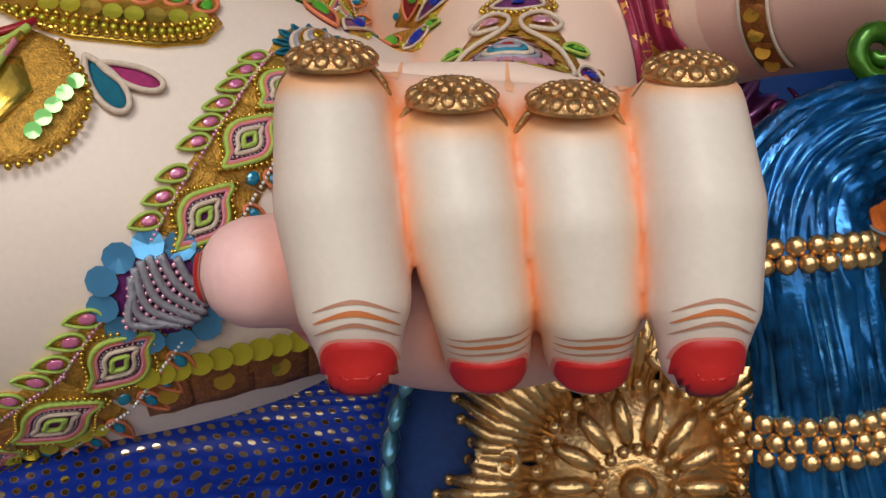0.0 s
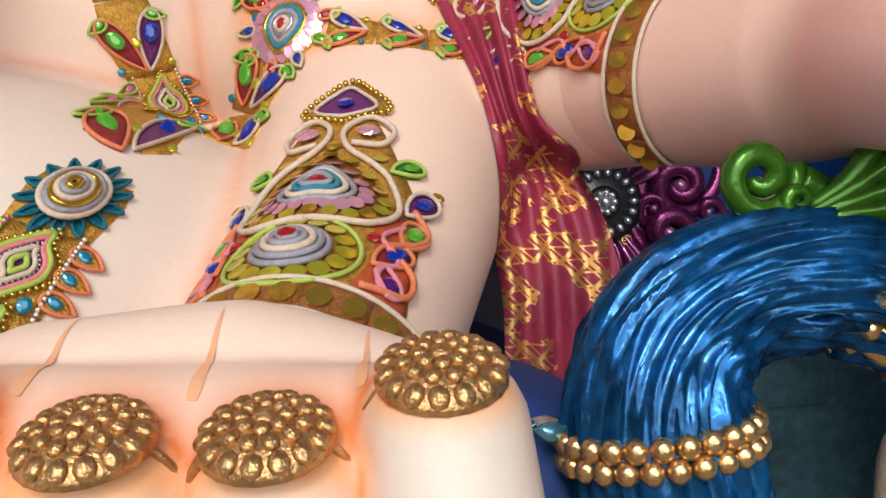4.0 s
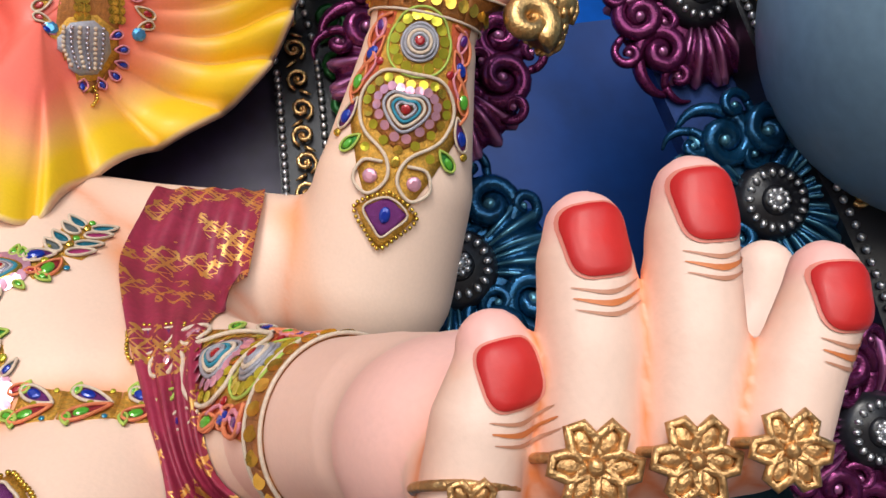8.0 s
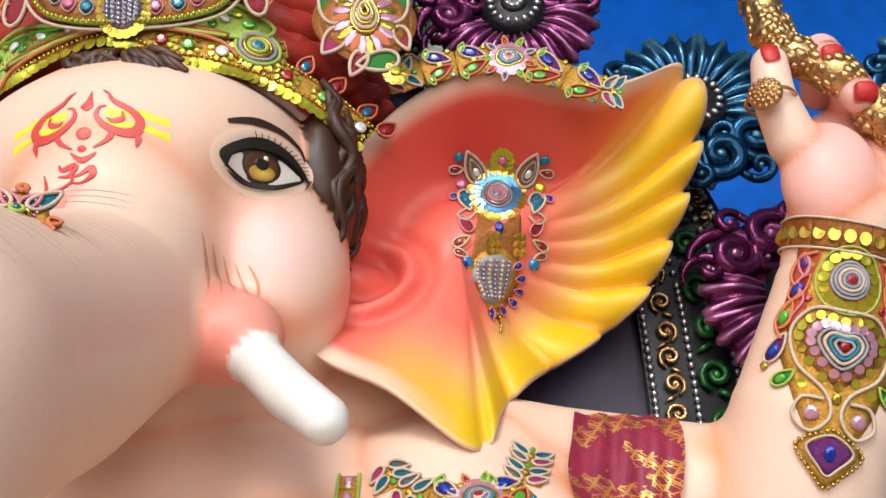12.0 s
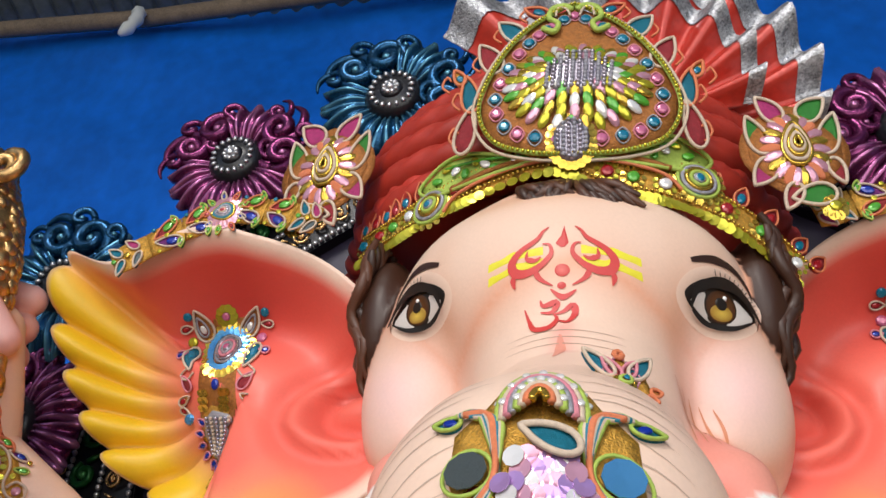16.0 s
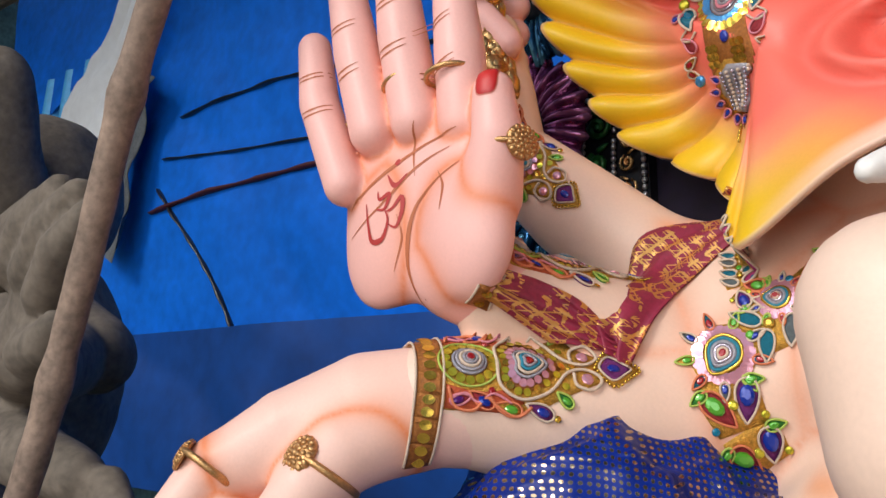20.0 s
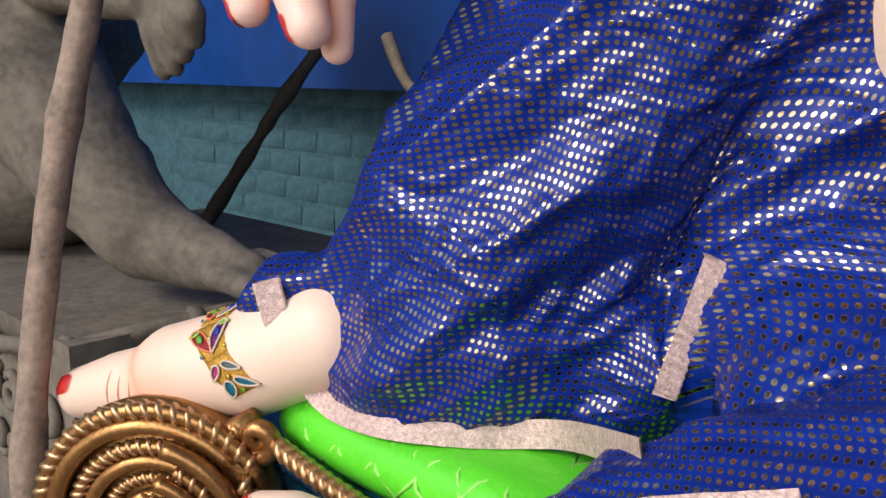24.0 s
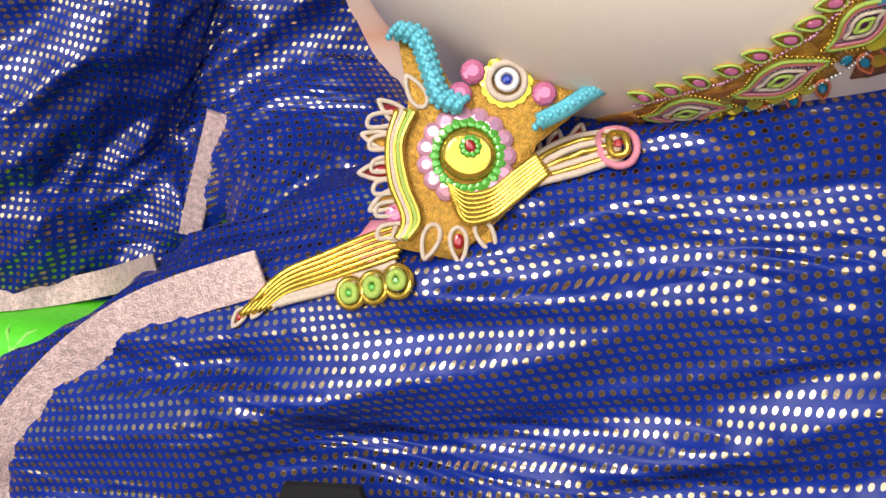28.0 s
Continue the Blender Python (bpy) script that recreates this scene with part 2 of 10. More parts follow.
# ---- clay: smooth forms from round cones and ellipsoids ----
class Clay:
    """A soft form: cones and ellipsoids that flow into one another."""
    def __init__(self, blend):
        self.blend, self.items = blend, []

    def cone(self, p, q, r1, r2, group, colour=None, blend=None):
        self.items.append(("cone", np.array(p, float), np.array(q, float), r1, r2, group, colour, blend or self.blend))
        return self

    def chain(self, pts, group, colour=None, blend=None):
        for a, b in zip(pts, pts[1:]):
            self.cone(a[:3], b[:3], a[3], b[3], group, colour, blend)
        return self

    def egg(self, c, r, group, turn=(0, 0, 0), colour=None, blend=None):
        m = np.array(Euler([radians(a) for a in turn]).to_matrix())
        self.items.append(("egg", np.array(c, float), np.array(r, float), m, None, group, colour, blend or self.blend))
        return self

    @staticmethod
    def far(item, P):
        if item[0] == "cone":
            _, a, b, r1, r2 = item[:5]
            d = b - a
            t = np.clip((P - a) @ d / max(d @ d, 1e-12), 0, 1)
            return np.linalg.norm(P - a - t[..., None] * d, axis=-1) - (r1 + (r2 - r1) * t)
        _, c, r, m = item[:4]
        q = (P - c) @ m
        k0 = np.linalg.norm(q / r, axis=-1)
        k1 = np.linalg.norm(q / (r * r), axis=-1)
        return k0 * (k0 - 1) / np.maximum(k1, 1e-9)

    @staticmethod
    def bounds(item, pad):
        if item[0] == "cone":
            _, a, b, r1, r2 = item[:5]
            r = max(r1, r2) + pad
            return np.minimum(a, b) - r, np.maximum(a, b) + r
        _, c, r, _m = item[:4]
        return c - r.max() - pad, c + r.max() + pad

    def mesh(self, cell, skin, crease, soft=0.012, strength=0.8):
        pad = max(i[7] for i in self.items) + 3 * cell
        lo = np.min([self.bounds(i, pad)[0] for i in self.items], axis=0)
        hi = np.max([self.bounds(i, pad)[1] for i in self.items], axis=0)
        n = np.ceil((hi - lo) / cell).astype(int) + 1
        F = np.full(n, 1.0, dtype=np.float32)
        names = []
        for it in self.items:
            if it[5] not in names:
                names.append(it[5])
        for name in names:
            own = [i for i in self.items if i[5] == name]
            a = np.min([self.bounds(i, pad)[0] for i in own], axis=0)
            b = np.max([self.bounds(i, pad)[1] for i in own], axis=0)
            i0 = np.maximum(((a - lo) / cell).astype(int), 0)
            i1 = np.minimum(((b - lo) / cell).astype(int) + 2, n)
            ax = [lo[k] + cell * np.arange(i0[k], i1[k]) for k in range(3)]
            P = np.stack(np.meshgrid(*ax, indexing="ij"), -1)
            g = None
            for it in own:
                d = self.far(it, P)
                if g is None:
                    g = d
                elif it[0] == "cone":
                    g = np.minimum(g, d)
                else:
                    k = it[7]
                    h = np.maximum(k - np.abs(g - d), 0) / k
                    g = np.minimum(g, d) - h * h * k / 4
            s = (slice(i0[0], i1[0]), slice(i0[1], i1[1]), slice(i0[2], i1[2]))
            k = max(i[7] for i in own)
            h = np.maximum(k - np.abs(F[s] - g), 0) / k
            F[s] = np.minimum(F[s], g) - h * h * k / 4
        inside = F < 0
        c = [slice(None, -1), slice(1, None)]
        corner = {(x, y, z): inside[c[x], c[y], c[z]] for x in (0, 1) for y in (0, 1) for z in (0, 1)}
        total = sum(v.astype(np.int8) for v in corner.values())
        act = (total > 0) & (total < 8)
        I = np.argwhere(act)
        pos, cnt = np.zeros((len(I), 3)), np.zeros(len(I))
        for x in (0, 1):
            for y in (0, 1):
                for z in (0, 1):
                    for k in range(3):
                        o = [x, y, z]
                        if o[k]:
                            continue
                        e = list(o)
                        e[k] = 1
                        f0, f1 = F[tuple((I + o).T)], F[tuple((I + e).T)]
                        hit = (f0 < 0) != (f1 < 0)
                        t = np.where(hit, f0 / np.where(hit, f0 - f1, 1), 0)
                        p = np.array(o) + np.outer(t, np.eye(3)[k])
                        pos += p * hit[:, None]
                        cnt += hit
        V = lo + cell * (I + pos / cnt[:, None])
        num = np.full(act.shape, -1, dtype=np.int64)
        num[act] = np.arange(len(I))
        faces = []
        for k in range(3):
            u, w = (k + 1) % 3, (k + 2) % 3
            s0, s1 = [slice(None)] * 3, [slice(None)] * 3
            s0[k], s1[k] = slice(None, -1), slice(1, None)
            ch = inside[tuple(s0)] != inside[tuple(s1)]
            E = np.argwhere(ch)
            E = E[(E[:, u] > 0) & (E[:, w] > 0) & (E[:, u] < act.shape[u]) & (E[:, w] < act.shape[w])]
            eu, ew = np.eye(3, dtype=int)[u], np.eye(3, dtype=int)[w]
            q = np.stack([num[tuple((E - o).T)] for o in (eu + ew, ew, 0 * eu, eu)], -1)
            flip = inside[tuple(E.T)]
            q[~flip] = q[~flip][:, ::-1]
            faces.append(q)
        Q = np.concatenate(faces)
        # paint: skin, airbrushed lines where two forms meet, and the forms' own colours
        groups = sorted({i[5] for i in self.items})
        G = {g: np.full(len(V), 9.0) for g in groups}
        own, near = np.tile(np.array(skin, float), (len(V), 1)), np.full(len(V), 9.0)
        for it in self.items:
            a, b = self.bounds(it, 0.06)
            m = np.all((V > a) & (V < b), axis=1)
            d = self.far(it, V[m])
            G[it[5]][m] = np.minimum(G[it[5]][m], d)
            better = np.where(m)[0][d < near[m] - 1e-6]
            near[m] = np.minimum(near[m], d)
            own[better] = skin if it[6] is None else it[6]
        S = np.sort(np.stack(list(G.values()), 1), axis=1)
        meet = np.exp(-np.maximum(S[:, 1] - S[:, 0], 0) / soft)[:, None] * strength if len(groups) > 1 else 0
        bare = (own.min(axis=1) > 0.30)[:, None] & (own[:, 2:] < 0.60)
        col = np.where(bare, own * (1 - meet) + np.array(crease) * meet, own)
        return V, Q, col

# ---- the statue ----
from mathutils.bvhtree import BVHTree

SKIN, PINK, LINE, CREAM = (0.83, 0.60, 0.475), (0.85, 0.47, 0.42), (0.74, 0.18, 0.03), (0.69, 0.595, 0.50)
NAIL, IVORY, HAIR, TURBAN = (0.46, 0.012, 0.012), (0.80, 0.79, 0.76), (0.042, 0.014, 0.006), (0.42, 0.035, 0.022)
statue_v, statue_f, statue_c = [], [], []


def add_clay(V, Q, C):
    k = sum(len(v) for v in statue_v)
    statue_v.append(np.asarray(V, float))
    statue_f.extend((np.asarray(Q) + k).tolist())
    statue_c.append(np.asarray(C, float))


def wisps(lines, seed, r0):
    """Fine wavy locks of modelled hair."""
    rnd_ = random.Random(seed)
    for pts in lines:
        line = [Vector(p) for p in spline(pts, 20)]
        tone = np.array(HAIR) * rnd_.uniform(0.75, 2.4)
        V, F, C, m = [], [], [], 6
        for i, p in enumerate(line):
            d = (line[min(i + 1, 19)] - line[max(i - 1, 0)]).normalized()
            a = d.cross(Vector((0, 1, 0.2))).normalized()
            b = a.cross(d)
            q = r0 * (0.35 + 0.65 * math.sin(math.pi * min(1.0, 0.12 + i / 19 * 0.85)))
            for k in range(m):
                V.append(p + a * (q * math.cos(6.2832 * k / m)) + b * (q * 0.8 * math.sin(6.2832 * k / m)))
                C.append(tone * (0.85 + 0.3 * math.cos(6.2832 * k / m) ** 2))
        for i in range(19):
            for k in range(m):
                F.append((i * m + k, i * m + (k + 1) % m, (i + 1) * m + (k + 1) % m, (i + 1) * m + k))
        add_clay([tuple(v) for v in V], F, C)


body = Clay(0.035)
body.egg((-0.33, 0.88, 1.43), (0.385, 0.42, 0.24), "belly", colour=(0.80, 0.665, 0.56))
body.egg((-0.43, 1.07, 1.76), (0.45, 0.21, 0.22), "chest")
body.egg((-0.60, 0.99, 1.73), (0.17, 0.13, 0.13), "breast_r", blend=0.05)
body.egg((-0.22, 0.98, 1.72), (0.17, 0.13, 0.13), "breast_l", blend=0.05)
body.egg((-0.40, 1.10, 1.95), (0.20, 0.15, 0.16), "chest")
body.egg((-0.45, 1.10, 1.30), (0.42, 0.30, 0.22), "belly")
body.egg((-0.62, 1.02, 1.47), (0.25, 0.23, 0.25), "flank", blend=0.04)
# left arms: one forward, one resting, one raised
body.chain([(-0.03, 1.04, 1.82, 0.12), (0.06, 0.92, 1.66, 0.11)], "upper_1", blend=0.06)
body.chain([(0.085, 0.83, 1.562, 0.108), (0.055, 0.651, 1.467, 0.079), (0.028, 0.50, 1.408, 0.066)], "fore_1")
body.chain([(0.02, 1.10, 1.84, 0.10), (0.13, 1.00, 1.71, 0.095)], "upper_2", blend=0.06)
body.chain([(0.15, 0.95, 1.675, 0.092), (0.255, 0.80, 1.625, 0.074), (0.30, 0.70, 1.61, 0.062)], "fore_2")
body.chain([(0.03, 1.12, 1.88, 0.10), (0.26, 1.09, 1.825, 0.092)], "upper_3", blend=0.06)
body.chain([(0.36, 1.05, 1.785, 0.098), (0.40, 1.01, 1.88, 0.092), (0.45, 0.965, 2.02, 0.066)], "fore_3")
# right arms: blessing, raised, drooping over the knee
body.chain([(-0.82, 1.08, 1.84, 0.10), (-0.97, 0.99, 1.77, 0.085)], "upper_4", blend=0.06)
body.chain([(-0.98, 0.97, 1.77, 0.08), (-1.10, 0.78, 1.82, 0.062)], "fore_4")
body.chain([(-0.84, 1.11, 1.87, 0.10), (-0.99, 1.08, 1.87, 0.085)], "upper_5", blend=0.06)
body.chain([(-1.02, 1.06, 1.885, 0.084), (-1.15, 1.02, 1.995, 0.076), (-1.25, 0.985, 2.09, 0.060)], "fore_5")
body.chain([(-0.80, 1.06, 1.78, 0.11), (-0.90, 1.00, 1.70, 0.10)], "upper_6", blend=0.06)
body.chain([(-0.95, 0.97, 1.675, 0.095), (-1.05, 0.82, 1.675, 0.082), (-1.13, 0.71, 1.69, 0.07)], "fore_6")
# head and trunk
body.egg((-0.385, 1.06, 2.24), (0.262, 0.21, 0.25), "head")
body.egg((-0.378, 0.95, 2.255), (0.225, 0.192, 0.150), "head", blend=0.05)
body.egg((-0.560, 0.955, 2.13), (0.085, 0.105, 0.135), "cheek_r", blend=0.05)
body.egg((-0.205, 0.965, 2.12), (0.085, 0.105, 0.135), "cheek_l", blend=0.05)
body.egg((-0.40, 1.02, 2.03), (0.20, 0.16, 0.12), "head", blend=0.05)
body.chain([(-0.38, 0.93, 2.30, 0.125), (-0.372, 0.884, 2.20, 0.124), (-0.368, 0.876, 2.12, 0.120), (-0.364, 0.80, 2.015, 0.114), (-0.360, 0.67, 1.935, 0.117),
            (-0.358, 0.505, 1.855, 0.120), (-0.362, 0.465, 1.76, 0.108), (-0.372, 0.445, 1.68, 0.096), (-0.40, 0.42, 1.62, 0.085), (-0.47, 0.40, 1.61, 0.072), (-0.525, 0.40, 1.66, 0.060), (-0.545, 0.40, 1.72, 0.052)], "trunk")
body.egg((-0.15, 1.14, 1.99), (0.17, 0.10, 0.11), "neck_l", blend=0.06)
body.egg((-0.65, 1.12, 1.99), (0.17, 0.10, 0.11), "neck_r", blend=0.06)
body.chain([(-0.235, 0.85, 2.00, 0.052), (-0.215, 0.82, 1.985, 0.046)], "socket_l", (0.82, 0.36, 0.28))
body.chain([(-0.525, 0.85, 2.01, 0.052), (-0.54, 0.82, 1.99, 0.046)], "socket_r", (0.82, 0.36, 0.28))
body.chain([(-0.205, 0.815, 1.97, 0.026), (-0.150, 0.755, 1.90, 0.025), (-0.112, 0.715, 1.86, 0.022)], "tusk_l", IVORY, 0.012)
body.chain([(-0.545, 0.81, 1.97, 0.030), (-0.585, 0.73, 1.905, 0.026), (-0.63, 0.66, 1.875, 0.012)], "tusk_r", IVORY, 0.012)
# hair at the temples and forehead
for sx in (-1, 1):
    body.egg((-0.385 + sx * 0.242, 0.970, 2.255), (0.042, 0.075, 0.105), "hair_base", (0, 0, 0), HAIR, 0.004)
    locks = []
    for k in range(24):
        o, pts = k / 23, []
        for j in range(9):
            t = j / 8
            swell = 0.040 * math.sin(math.pi * (0.12 + 0.80 * t)) * (1 - 0.35 * o)
            pts.append((-0.385 + sx * (0.236 + 0.012 * o + swell + 0.009 * math.sin(t * 15 + k * 0.8)), 0.893 + 0.035 * t + 0.13 * o + 0.010 * math.sin(t * 14 + k * 1.3), 2.360 - (0.20 + 0.03 * math.sin(k * 1.9)) * t + 0.02 * o))
        locks.append(pts)
    wisps(locks, 3 + sx, 0.0085)
locks = []
for k in range(44):
    u = k / 43
    x0, z0 = -0.430 + 0.118 * u, 2.372 - 0.010 * abs(u - 0.45)
    lean = (0.020 if u < 0.35 else -0.014 if u < 0.6 else 0.024) + 0.010 * math.sin(k * 2.3)
    drop = 0.036 + 0.016 * math.sin(k * 1.7) + 0.012 * math.sin(u * 3.1)
    y0 = 0.800 + 0.9 * (x0 + 0.375) ** 2
    locks.append([(x0, y0 + 0.022, z0 + 0.012), (x0 + lean * 0.3, y0 - 0.004, z0 - drop * 0.35), (x0 + lean * 0.8, y0 - 0.010, z0 - drop * 0.75), (x0 + lean * 1.3, y0 - 0.008, z0 - drop)])
wisps(locks, 9, 0.0062)
body.egg((-0.40, 1.10, 2.50), (0.30, 0.22, 0.20), "turban", (0, 0, 0), TURBAN, 0.02)
body.egg((-0.40, 1.08, 2.62), (0.20, 0.17, 0.12), "turban", (0, 0, 0), TURBAN, 0.03)
for sx in (-1, 1):
    for row in range(6):
        for k in range(15):
            t = k / 14
            x = -0.40 + sx * (0.02 + 0.33 * math.sin(1.5 * t) * (1 - 0.055 * row))
            y = 0.875 + 0.30 * t * t + 0.018 * row
            z = 2.455 + 0.052 * row + 0.02 * (1 - t) - 0.06 * t * t
            body.egg((x, y, z), (0.030, 0.016, 0.020), "braid%d_%d" % (row, k % 2), (0, 38 * sx * (1 if row % 2 else -1), 40 * sx * t), tuple(np.array(TURBAN) * (1.0 + 0.25 * (k % 2))), 0.008)
def tint(V, C, pts, width, colour, strength):
    """A soft airbrushed line along points; one point makes a round blush."""
    best = np.full(len(V), 9.0)
    pts = [np.array(p, float) for p in pts]
    for a, b in zip(pts, pts[1:] if len(pts) > 1 else pts):
        d = b - a
        t = np.clip((V - a) @ d / max(d @ d, 1e-12), 0, 1)
        best = np.minimum(best, np.linalg.norm(V - a - t[:, None] * d, axis=1))
    k = (strength * np.exp(-(best / width) ** 2))[:, None] * ((C[:, 1:2] > 0.30) & (C[:, 2:] < 0.72))
    C[:] = C * (1 - k) + np.array(colour) * k


bv_, bq_, bc_ = body.mesh(0.0075, SKIN, LINE, 0.012, 0.52)
BROWNLINE, BLUSH = (0.52, 0.17, 0.06), (0.84, 0.50, 0.46)
for sx, cx in ((-1, -0.512), (1, -0.252)):
    tint(bv_, bc_, [(cx - 0.010 * sx, 0.82, 2.27), (cx, 0.82, 2.19), (cx + 0.002 * sx, 0.84, 2.12), (cx + 0.006 * sx, 0.84, 2.05)], 0.020, (0.70, 0.36, 0.22), 0.75)
    tint(bv_, bc_, [(cx + 0.065 * sx, 0.86, 2.12)], 0.060, (0.86, 0.56, 0.54), 0.85)
    tint(bv_, bc_, [(cx + 0.02 * sx, 0.86, 2.03), (cx + 0.075 * sx, 0.90, 2.025), (cx + 0.115 * sx, 0.95, 2.08)], 0.022, (0.78, 0.24, 0.10), 0.65)
    tint(bv_, bc_, [(cx + 0.055 * sx, 0.85, 2.215)], 0.058, (0.66, 0.30, 0.16), 0.55)
    tint(bv_, bc_, [(cx + 0.016 * sx, 0.83, 2.02), (cx + 0.03 * sx, 0.80, 1.98)], 0.030, (0.80, 0.10, 0.08), 0.75)
tint(bv_, bc_, [(-0.47, 0.80, 2.345), (-0.38, 0.78, 2.350), (-0.29, 0.80, 2.345)], 0.022, (0.66, 0.32, 0.16), 0.6)
tint(bv_, bc_, [(-0.368, 0.745, 2.14), (-0.368, 0.72, 2.09)], 0.012, (0.86, 0.36, 0.30), 0.8)
for pts in ([(0.13, 0.98, 1.90), (0.11, 0.95, 1.84), (0.15, 0.92, 1.78)], [(0.27, 1.0, 1.90), (0.29, 1.0, 1.83), (0.30, 1.0, 1.76)], [(-0.02, 0.86, 1.66), (0.05, 0.80, 1.68), (0.14, 0.83, 1.66)],
            [(-0.10, 0.86, 1.62), (-0.05, 0.84, 1.66), (-0.02, 0.86, 1.72)], [(-0.98, 1.0, 1.95), (-0.95, 0.98, 1.87)], [(-0.80, 0.90, 1.70), (-0.76, 0.88, 1.62), (-0.70, 0.86, 1.60)], [(-1.05, 0.80, 1.72), (-1.12, 0.70, 1.70)]):
    tint(bv_, bc_, pts, 0.020, (0.80, 0.30, 0.11), 0.70)
add_clay(bv_, bq_, bc_)


def strand(pts, r, twist, colour):
    """A twisted cloth strand of the turban."""
    line = [Vector(p) for p in spline(pts, 70)]
    V, F, C, m = [], [], [], 14
    for i, p in enumerate(line):
        dd = (line[min(i + 1, 69)] - line[max(i - 1, 0)]).normalized()
        s = dd.cross(Vector((0, 0, 1))).normalized()
        w = s.cross(dd)
        for k in range(m):
            a = 2 * math.pi * k / m
            q = r * (0.92 + 0.22 * abs(math.sin(1.5 * a + twist * i * 0.42)))
            V.append(p + s * (q * math.cos(a)) + w * (q * math.sin(a)))
            C.append(tuple(np.array(colour) * (0.9 + 0.2 * noise.noise(Vector((i * 0.4, k, r * 99))))))
    for i in range(69):
        for k in range(m):
            k2 = (k + 1) % m
            F.append((i * m + k, i * m + k2, (i + 1) * m + k2, (i + 1) * m + k))
    add_clay([tuple(v) for v in V], F, C)


for sx in (-1, 1):
    for row in range(6):
        pts = []
        for j in range(7):
            t = j / 6
            z = 2.435 + 0.043 * row + 0.035 * math.sin(1.6 * t) - 0.055 * t * t
            k = math.sqrt(max(0.12, 1 - ((z - 2.50) / 0.235) ** 2))
            pts.append((-0.40 + sx * 0.315 * k * math.sin(1.7 * t + 0.08), 1.10 - 0.235 * k * math.cos(1.7 * t + 0.08), z))
        strand(pts, 0.024, sx, (0.46, 0.036, 0.02))


def digit(clay, pts, name, nail=None, nail_r=0.0, up=(0, -1, 0)):
    """A finger or toe along points, with a painted nail lying on its last joint."""
    clay.chain(pts, name, blend=0.010)


# the fist: cream fingers, airbrushed orange between them
def airbrush(V, C, lines, tone, edge, low):
    """Shades digits from a pale middle to a warmer rim and tip."""
    for pts in lines:
        for a, b in zip(pts, pts[1:]):
            p, q = np.array(a[:3]), np.array(b[:3])
            d = q - p
            t = np.clip((V - p) @ d / (d @ d), 0, 1)
            r = a[3] + (b[3] - a[3]) * t
            off = V - p - t[:, None] * d
            near = np.linalg.norm(off, axis=1)
            on = (near < r * 1.12) & ((V - p) @ d > -0.2 * d @ d)
            side = np.clip(np.abs(off[:, 0]) / r, 0, 1) ** 3
            paint = np.array(tone) * (1 - side[:, None]) + np.array(edge) * side[:, None]
            if b is pts[-1]:
                k = np.clip(t - 0.25, 0, 1)[:, None]
                paint = paint * (1 - k) + np.array(low) * k
            keep = np.clip((C[:, 1:2] - 0.28) / 0.25, 0, 1) * on[:, None]
            C[:] = C * (1 - keep) + paint * keep
    return C


fist = Clay(0.014)
fist.chain([(0.028, 0.53, 1.412, 0.062), (0.03, 0.46, 1.425, 0.056)], "palm")
fist.chain([(-0.030, 0.405, 1.450, 0.037), (0.030, 0.412, 1.451, 0.037), (0.086, 0.405, 1.438, 0.034)], "palm")
fist.chain([(-0.036, 0.372, 1.447, 0.030), (0.030, 0.376, 1.443, 0.029), (0.092, 0.372, 1.440, 0.029)], "palm")
fist.egg((0.03, 0.43, 1.432), (0.082, 0.065, 0.052), "palm", (0, 6, 0))
FIST = ([(-0.0450, 0.350, 1.4560, 0.0236), (-0.0418, 0.337, 1.418, 0.0246), (-0.0350, 0.336, 1.380, 0.0226), (-0.0325, 0.338, 1.3590, 0.0165)],
        [(0.0038, 0.352, 1.4400, 0.0244), (0.0086, 0.343, 1.412, 0.0236), (0.0150, 0.346, 1.378, 0.0206), (0.0185, 0.361, 1.3570, 0.0182)],
        [(0.0517, 0.352, 1.4380, 0.0244), (0.0546, 0.343, 1.410, 0.0234), (0.0585, 0.346, 1.378, 0.0206), (0.0610, 0.361, 1.3570, 0.0182)],
        [(0.0988, 0.350, 1.4530, 0.0240), (0.1017, 0.337, 1.415, 0.0242), (0.1018, 0.336, 1.380, 0.0218), (0.1012, 0.338, 1.3590, 0.0165)])
for k, pts in enumerate(FIST):
    fist.chain(pts, "f%d" % k, blend=0.007)
fist.chain([(0.0, 0.43, 1.395, 0.034), (-0.050, 0.395, 1.392, 0.028), (-0.081, 0.374, 1.390, 0.0245)], "thumb", (0.82, 0.50, 0.46))
fist.egg((0.012, 0.412, 1.378), (0.088, 0.048, 0.046), "palm", colour=(0.80, 0.48, 0.44))
fv, fq, fc = fist.mesh(0.0034, (0.82, 0.62, 0.50), LINE, 0.0085, 1.0)
airbrush(fv, fc, FIST[1:3], CREAM, (0.76, 0.40, 0.20), (0.66, 0.44, 0.38))
airbrush(fv, fc, FIST[0:1] + FIST[3:], CREAM, (0.72, 0.52, 0.42), (0.68, 0.46, 0.42))
for k, pts in enumerate(FIST):
    x, z = pts[0][0], 1.4665 if k in (0, 3) else 1.4505
    tint(fv, fc, [(x - 0.020, 0.338, z), (x, 0.325, z - 0.002), (x + 0.020, 0.338, z)], 0.0065, (0.78, 0.33, 0.10), 0.85)
add_clay(fv, fq, fc)

